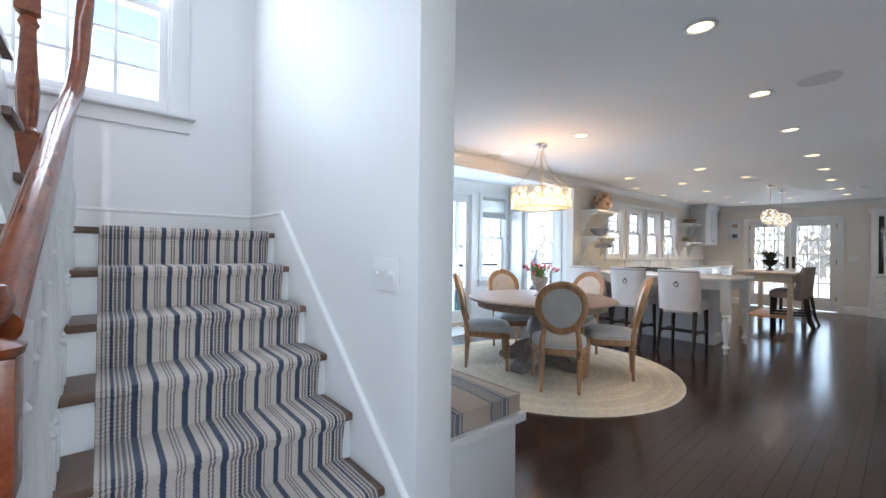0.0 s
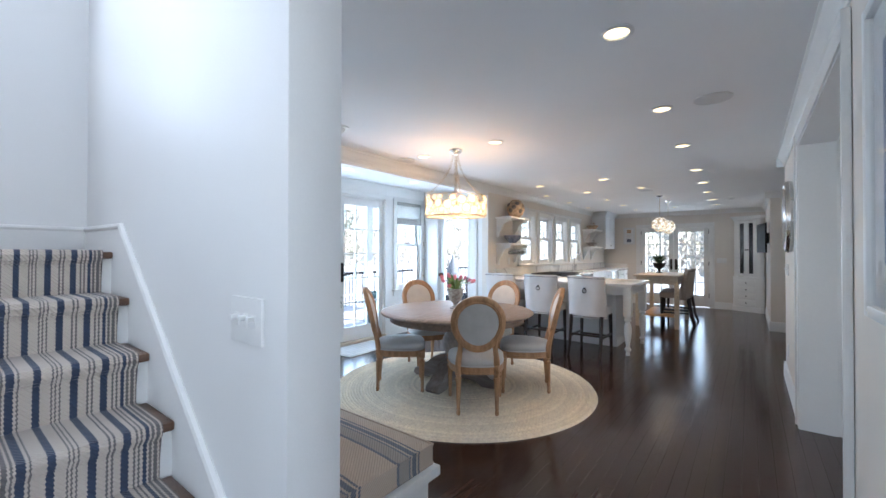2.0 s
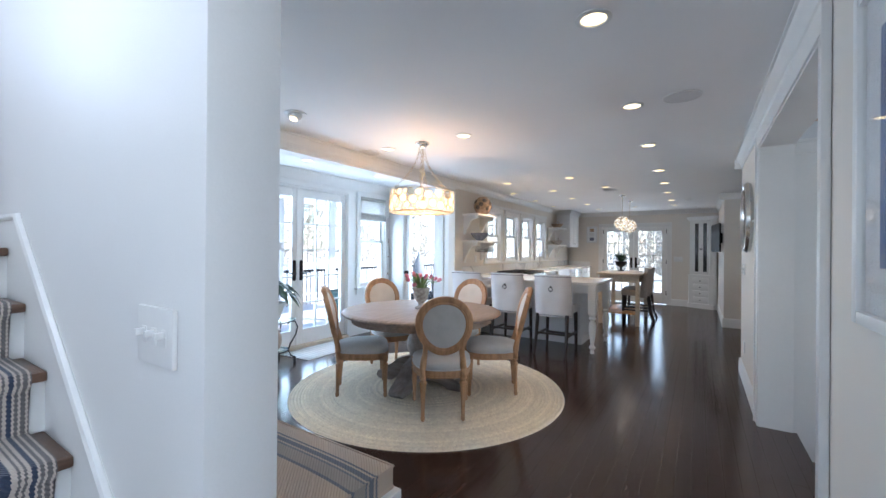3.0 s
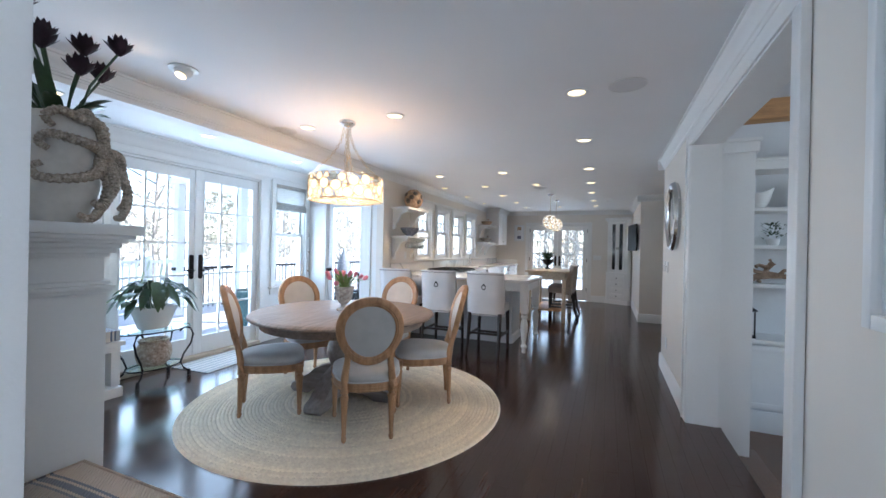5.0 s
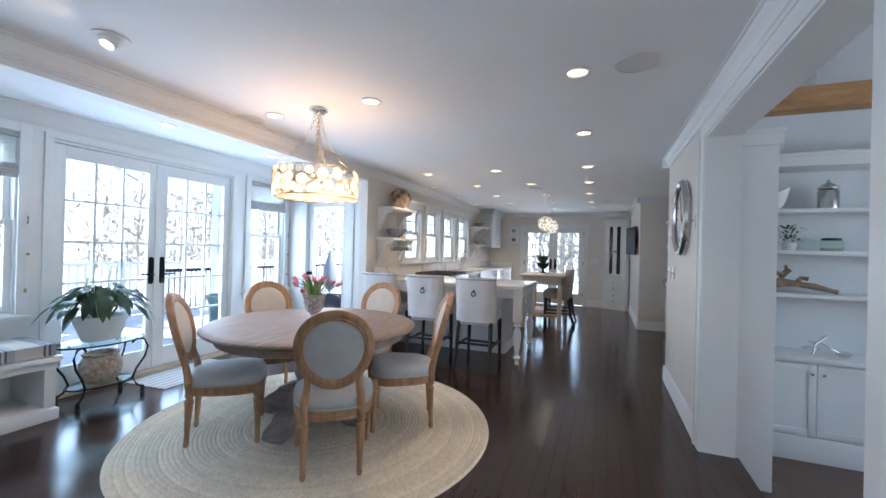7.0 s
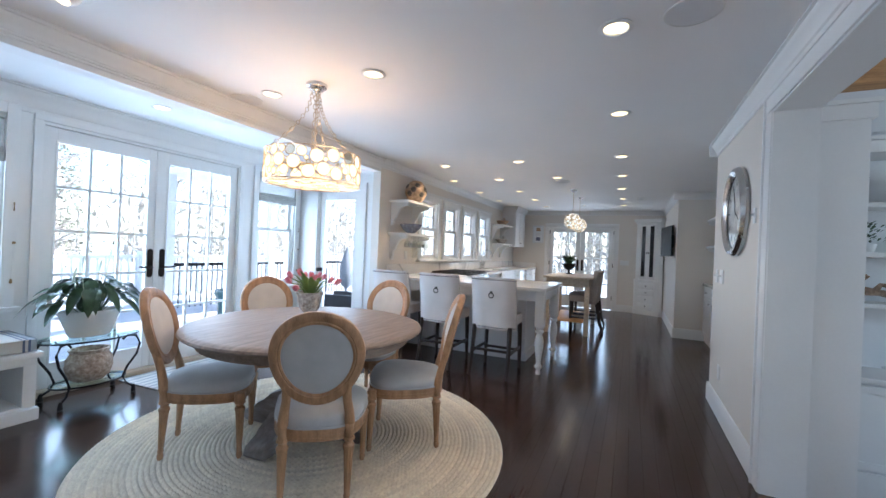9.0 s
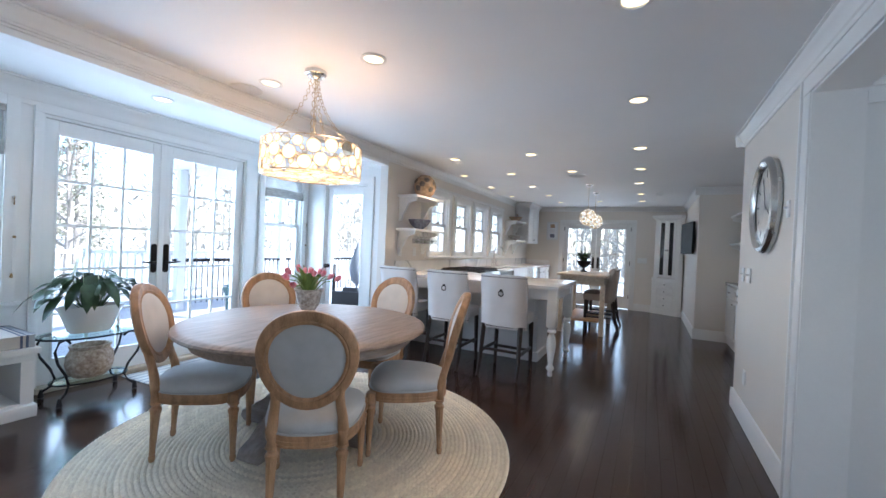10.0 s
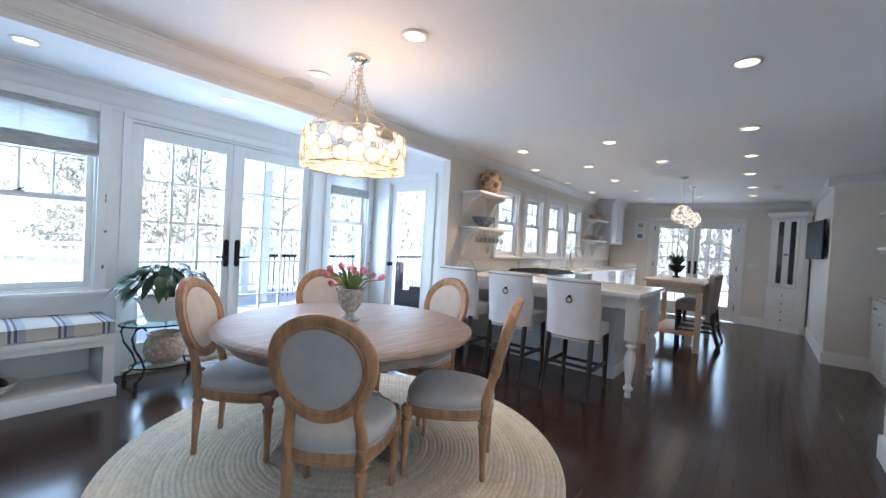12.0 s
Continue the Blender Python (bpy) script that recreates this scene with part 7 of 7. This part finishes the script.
part("cage", bm, M_IRON, t)
t = thing("silver_ornament", "polished metal scoop ornament on the bookcase counter", "ornament", on_shelf(-1.12, 0.51, 0.15))
bm = fresh()
tube(bm, [(0, 0.02, 0.0), (0, 0.0, 0.10), (0, -0.08, 0.18)], 0.010, 8)
tube(bm, [(0, 0.05, 0.12), (0, -0.05, 0.10), (0, -0.16, 0.04)], 0.006, 8)
tube(bm, [(0.06 * math.cos(a), 0.03 + 0.06 * math.sin(a), 0.06) for a in [k * math.pi / 8 for k in range(16)]], 0.006, 6, True)
lathe(bm, [(0, 0.0), (0.04, 0.01), (0.06, 0.045), (0.055, 0.045), (0, 0.015)], 18, (0, -0.20, 0))
part("scoop", bm, M_CHROME, t)
vg = thing("wall_vent", "white slotted wall vent high in the sunken room", "vent", pose(6.05, -0.95, 2.98, 0, 0, -90))
bm = fresh()
ring(bm, 0, 0.28, 0, 0.20, 0.025, 0.025, 0.025, 0.025, -0.012, -0.001, 0.002)
part("frame", bm, M_TRIM, vg)
for k in range(10):
    boxpart("slat", (0.03 + 0.022 * k, -0.008, 0.026, 0.042 + 0.022 * k, -0.001, 0.174), M_GREY, vg)

# ---- outside ----
deck = thing("deck", "grey board deck outside the french doors", "deck", kind="structure")
bm = fresh()
for k in range(34):
    bx(bm, -2.0, 5.18 + 0.145 * k, -0.12, 13.0, 5.18 + 0.145 * k + 0.138, -0.09)
for k in range(9):
    bx(bm, 6.0, 3.80 + 0.145 * k, -0.12, 13.0, 3.80 + 0.145 * k + 0.138, -0.09)
part("boards", bm, M_DECK, deck)
rl = thing("deck_railing", "white deck railing with slim balusters", "railing")
YR = 10.0
for k in range(8):
    boxpart("post", (-2 + 2.1 * k, YR, -0.09, -1.88 + 2.1 * k, YR + 0.12, 1.02), M_TRIM, rl, 0.005)
for z in (0.02, 0.88):
    boxpart("rail", (-2, YR + 0.03, z, 12.8, YR + 0.09, z + 0.06), M_TRIM, rl)
bm = fresh()
for k in range(110):
    bx(bm, -1.9 + 0.133 * k, YR + 0.045, 0.08, -1.87 + 0.133 * k, YR + 0.075, 0.88)
part("balusters", bm, M_TRIM, rl)
po = thing("porch", "white roofed porch with square posts and dark railing", "porch", kind="structure")
for x, y in ((6.0, 8.4), (8.3, 8.4), (6.0, 6.7)):
    boxpart("post", (x, y, -0.09, x + 0.14, y + 0.14, 2.5), M_TRIM, po, 0.006)
boxpart("roof", (5.99, 5.17, 2.5, 8.6, 8.8, 2.62), M_TRIM, po)
boxpart("rail", (5.95, 8.43, 0.80, 12.6, 8.49, 0.86), M_IRON, po)
bm = fresh()
for k in range(60):
    bx(bm, 6.05 + 0.11 * k, 8.45, 0.0, 6.065 + 0.11 * k, 8.465, 0.80)
part("balusters", bm, M_IRON, po)
for x, y, a in ((6.9, 5.0, 200), (7.3, 6.3, 240)):
    t = thing("wicker_chair", "dark wicker armchair on the porch", "chair", pose(x, y, -0.09, 0, 0, a), group="porch chairs")
    boxpart("seat", (-0.30, -0.30, 0.0, 0.30, 0.30, 0.40), M_WICKER, t, 0.03)
    boxpart("backrest", (-0.30, 0.22, 0.40, 0.30, 0.32, 0.98), M_WICKER, t, 0.04)
    for sx in (-1, 1):
        boxpart("arm", (0.27 * sx - 0.05, -0.30, 0.40, 0.27 * sx + 0.05, 0.24, 0.62), M_WICKER, t, 0.03)
t = thing("covered_umbrella", "slate blue covered patio umbrella on the porch", "umbrella", pose(8.9, 6.6, -0.09) @ Matrix.Scale(0.86, 4))
bm = fresh()
lathe(bm, [(0.20, 0), (0.20, 0.06), (0.03, 0.08), (0.03, 0.5), (0.14, 0.6), (0.20, 0.9), (0.16, 1.2), (0.05, 1.5), (0.02, 1.62), (0, 1.63)], 18)
part("cover", bm, M_TARP, t)
t = thing("glazed_planter", "green glazed planter on the deck by the window", "planter", pose(5.45, 5.75, -0.09))
bm = fresh()
lathe(bm, [(0, 0), (0.16, 0), (0.24, 0.30), (0.26, 0.62), (0.29, 0.66), (0.29, 0.72), (0.25, 0.72), (0.23, 0.64), (0, 0.60)], 28)
part("pot", bm, mat("green_glaze", (0.10, 0.17, 0.16), 0.25, amount=0.2, bump=0.001), t)


def tree(name, label, m, height, spread, seed, evergreen):
    t = thing(name, label, "tree", m, group="trees beyond the lawn")
    r = random.Random(seed)
    bm = fresh()
    tube(bm, [(0, 0, -0.6), (0.05, 0, height * 0.3), (-0.05, 0.05, height * 0.6), (0.05, 0, height * 0.95)], [0.13, 0.10, 0.06, 0.015], 8)
    tips = []
    for k in range(34):
        z = height * (0.12 + 0.82 * k / 34)
        a = k * 2.4 + r.uniform(-0.4, 0.4)
        ln = spread * ((1.02 - k / 34) if evergreen else (0.5 + 0.6 * math.sin(math.pi * k / 34))) * r.uniform(0.7, 1.1)
        e = Vector((ln * math.cos(a), ln * math.sin(a), z + (-0.1 if evergreen else 0.5) * ln))
        tube(bm, [(0, 0, z), tuple(e * 0.5 + Vector((0, 0, z * 0.5 + 0.05))), tuple(e)], [0.05, 0.03, 0.008], 5)
        tips.append((Vector((0, 0, z)), e))
    part("trunk", bm, M_BARK, t)
    bm = fresh()
    for p, e in tips:
        for k in range(70 if evergreen else 26):
            f = r.uniform(0.2, 1.05)
            c = p.lerp(e, f) + Vector((r.gauss(0, 0.22), r.gauss(0, 0.22), r.gauss(0, 0.20))) * (1.0 if evergreen else 1.6)
            s = r.uniform(0.06, 0.14) * (1 if evergreen else 0.7)
            d1_, d2_ = Vector((r.gauss(0, 1), r.gauss(0, 1), r.gauss(0, 1))).normalized() * s, Vector((r.gauss(0, 1), r.gauss(0, 1), r.gauss(0, 0.6))).normalized() * s * 0.5
            q = [bm.verts.new(c + v) for v in (-d1_, d2_, d1_, -d2_)]
            bm.faces.new(q)
    part("crown", bm, M_FOLIAGE, t)
    return t


e0 = tree("evergreen_tree", "dark bushy evergreen tree beyond the lawn", pose(6, 24, -0.55), 9, 2.9, 1, True)
for x, y, a, s in ((12, 29, 40, 1.0), (1.0, 27, 100, 0.7), (-9, 30, 250, 1.0), (24, 30, 210, 1.0)):
    copy_thing(e0, pose(x, y, -0.55, 0, 0, a) @ Matrix.Scale(s, 4))
n0 = tree("bare_tree", "thinly leaved winter tree beyond the lawn", pose(8.5, 20, -0.55), 8, 2.6, 2, False)
for x, y, a, s in ((2.5, 21, 70, 1.0), (14, 22, 140, 1.1), (-4, 22, 200, 1.1), (20, 20, 10, 1.0), (26, 6, 30, 1.0), (28, -2, 90, 1.1), (24, 1.5, 200, 0.9)):
    copy_thing(n0, pose(x, y, -0.55, 0, 0, a) @ Matrix.Scale(s, 4))
for x, y, a, s in ((31, 9, 100, 1.0), (33, -4, 10, 1.0)):
    copy_thing(e0, pose(x, y, -0.55, 0, 0, a) @ Matrix.Scale(s, 4))


def far_wood(label, x0, x1, y0, y1, trunks, seed):
    """A strip of winter woodland: upright stems with clouds of twigs, too many to count."""
    g = np.random.default_rng(seed)
    vv, ff = [], []
    for _ in range(trunks):
        bx_, by_, hh = g.uniform(x0, x1), g.uniform(y0, y1), g.uniform(5.0, 11.0)
        n = 90
        f = g.uniform(0.03, 1.0, n)
        wide = 0.4 + 1.5 * np.sin(np.pi * np.clip(f, 0.05, 0.97))
        c = np.stack([bx_ + g.normal(0, 1, n) * wide * 0.6, by_ + g.normal(0, 1, n) * wide * 0.6, -0.6 + hh * f], 1)
        d1_ = g.normal(0, 1, (n, 3)) * np.array([0.16, 0.16, 0.30])
        d2_ = g.normal(0, 1, (n, 3)) * 0.10
        for p, u, w in zip(c, d1_, d2_):
            k = len(vv)
            vv += [tuple(p - u), tuple(p + w), tuple(p + u), tuple(p - w)]
            ff.append((k, k + 1, k + 2, k + 3))
        k = len(vv)
        r = g.uniform(0.06, 0.13)
        for z, q in ((-0.7, r), (hh * 0.9, r * 0.3)):
            vv += [(bx_ + q * math.cos(a), by_ + q * math.sin(a), z) for a in (0, 2.1, 4.2)]
        ff += [(k + i, k + (i + 1) % 3, k + 3 + (i + 1) % 3, k + 3 + i) for i in range(3)]
    me = bpy.data.meshes.new("woodland")
    me.from_pydata(vv, [], ff)
    me.materials.append(M_BRUSH)
    tagged(new("woodland", me), label, "woods", kind="stuff")


far_wood("pale brown winter woods beyond the lawn", -32, 52, 33, 44, 105, 3)
far_wood("pale brown winter woods beyond the end doors", 36, 46, -22, 30, 50, 4)
# ---- floor boards ----
rnd = random.Random(8)
PW = 0.083
meshes = {}


def board_mesh(length):
    if length not in meshes:
        bm = fresh()
        bx(bm, 0.0002, 0.0003, -0.011, length - 0.0002, PW - 0.0003, 0.0)
        top = [e for e in bm.edges if all(v.co.z > -0.001 for v in e.verts)]
        bmesh.ops.bevel(bm, geom=top, offset=0.0006, segments=1, affect="EDGES")
        meshes[length] = finish("floor_board", bm, M_FLOOR)
    return meshes[length]


LEN = (0.7, 0.9, 1.1, 1.3, 1.5, 1.8)
rest = fresh()
count = 0
y = -0.224
while y < 5.0:
    x = 0.62 - rnd.uniform(0, 0.6)
    if y < 1.2:
        x = -0.6 - rnd.uniform(0, 0.6)
    while x < 12.14:
        ln = rnd.choice(LEN)
        if x + ln > 0.4 and not (y > 3.62 and x > 5.9) and not (y < 0.02 and x > 9.5):
            if y < 3.8 and 1.0 < x < 7.6 and count < 300:
                ob = new("floor_board", board_mesh(ln))
                ob.parent = floor
                ob.location = (x, y, 0)
                count += 1
            else:
                bx(rest, x + 0.0002, y + 0.0003, -0.011, min(12.27, x + ln) - 0.0002, y + PW - 0.0003, 0.0)
        x += ln
    y += PW
o = part("far_floor_boards", rest, M_FLOOR, floor)
tagged(o, kind="stuff")
bm = fresh()
y = -1.65
while y < 0.9:
    bx(bm, -2.5, y + 0.0006, -0.011, -0.61, y + PW - 0.0006, 0.0)
    y += PW
o = part("hall_floor_boards", bm, M_FLOOR, floor)
tagged(o, kind="stuff")
bm = fresh()
y = -0.224 - 6 * PW
while y + PW < -0.223:
    bx(bm, 6.17, y, -0.011, 9.4, y + PW - 0.001, 0.0)
    y += PW
o = part("pantry_floor_boards", bm, M_FLOOR, floor)
tagged(o, kind="stuff")
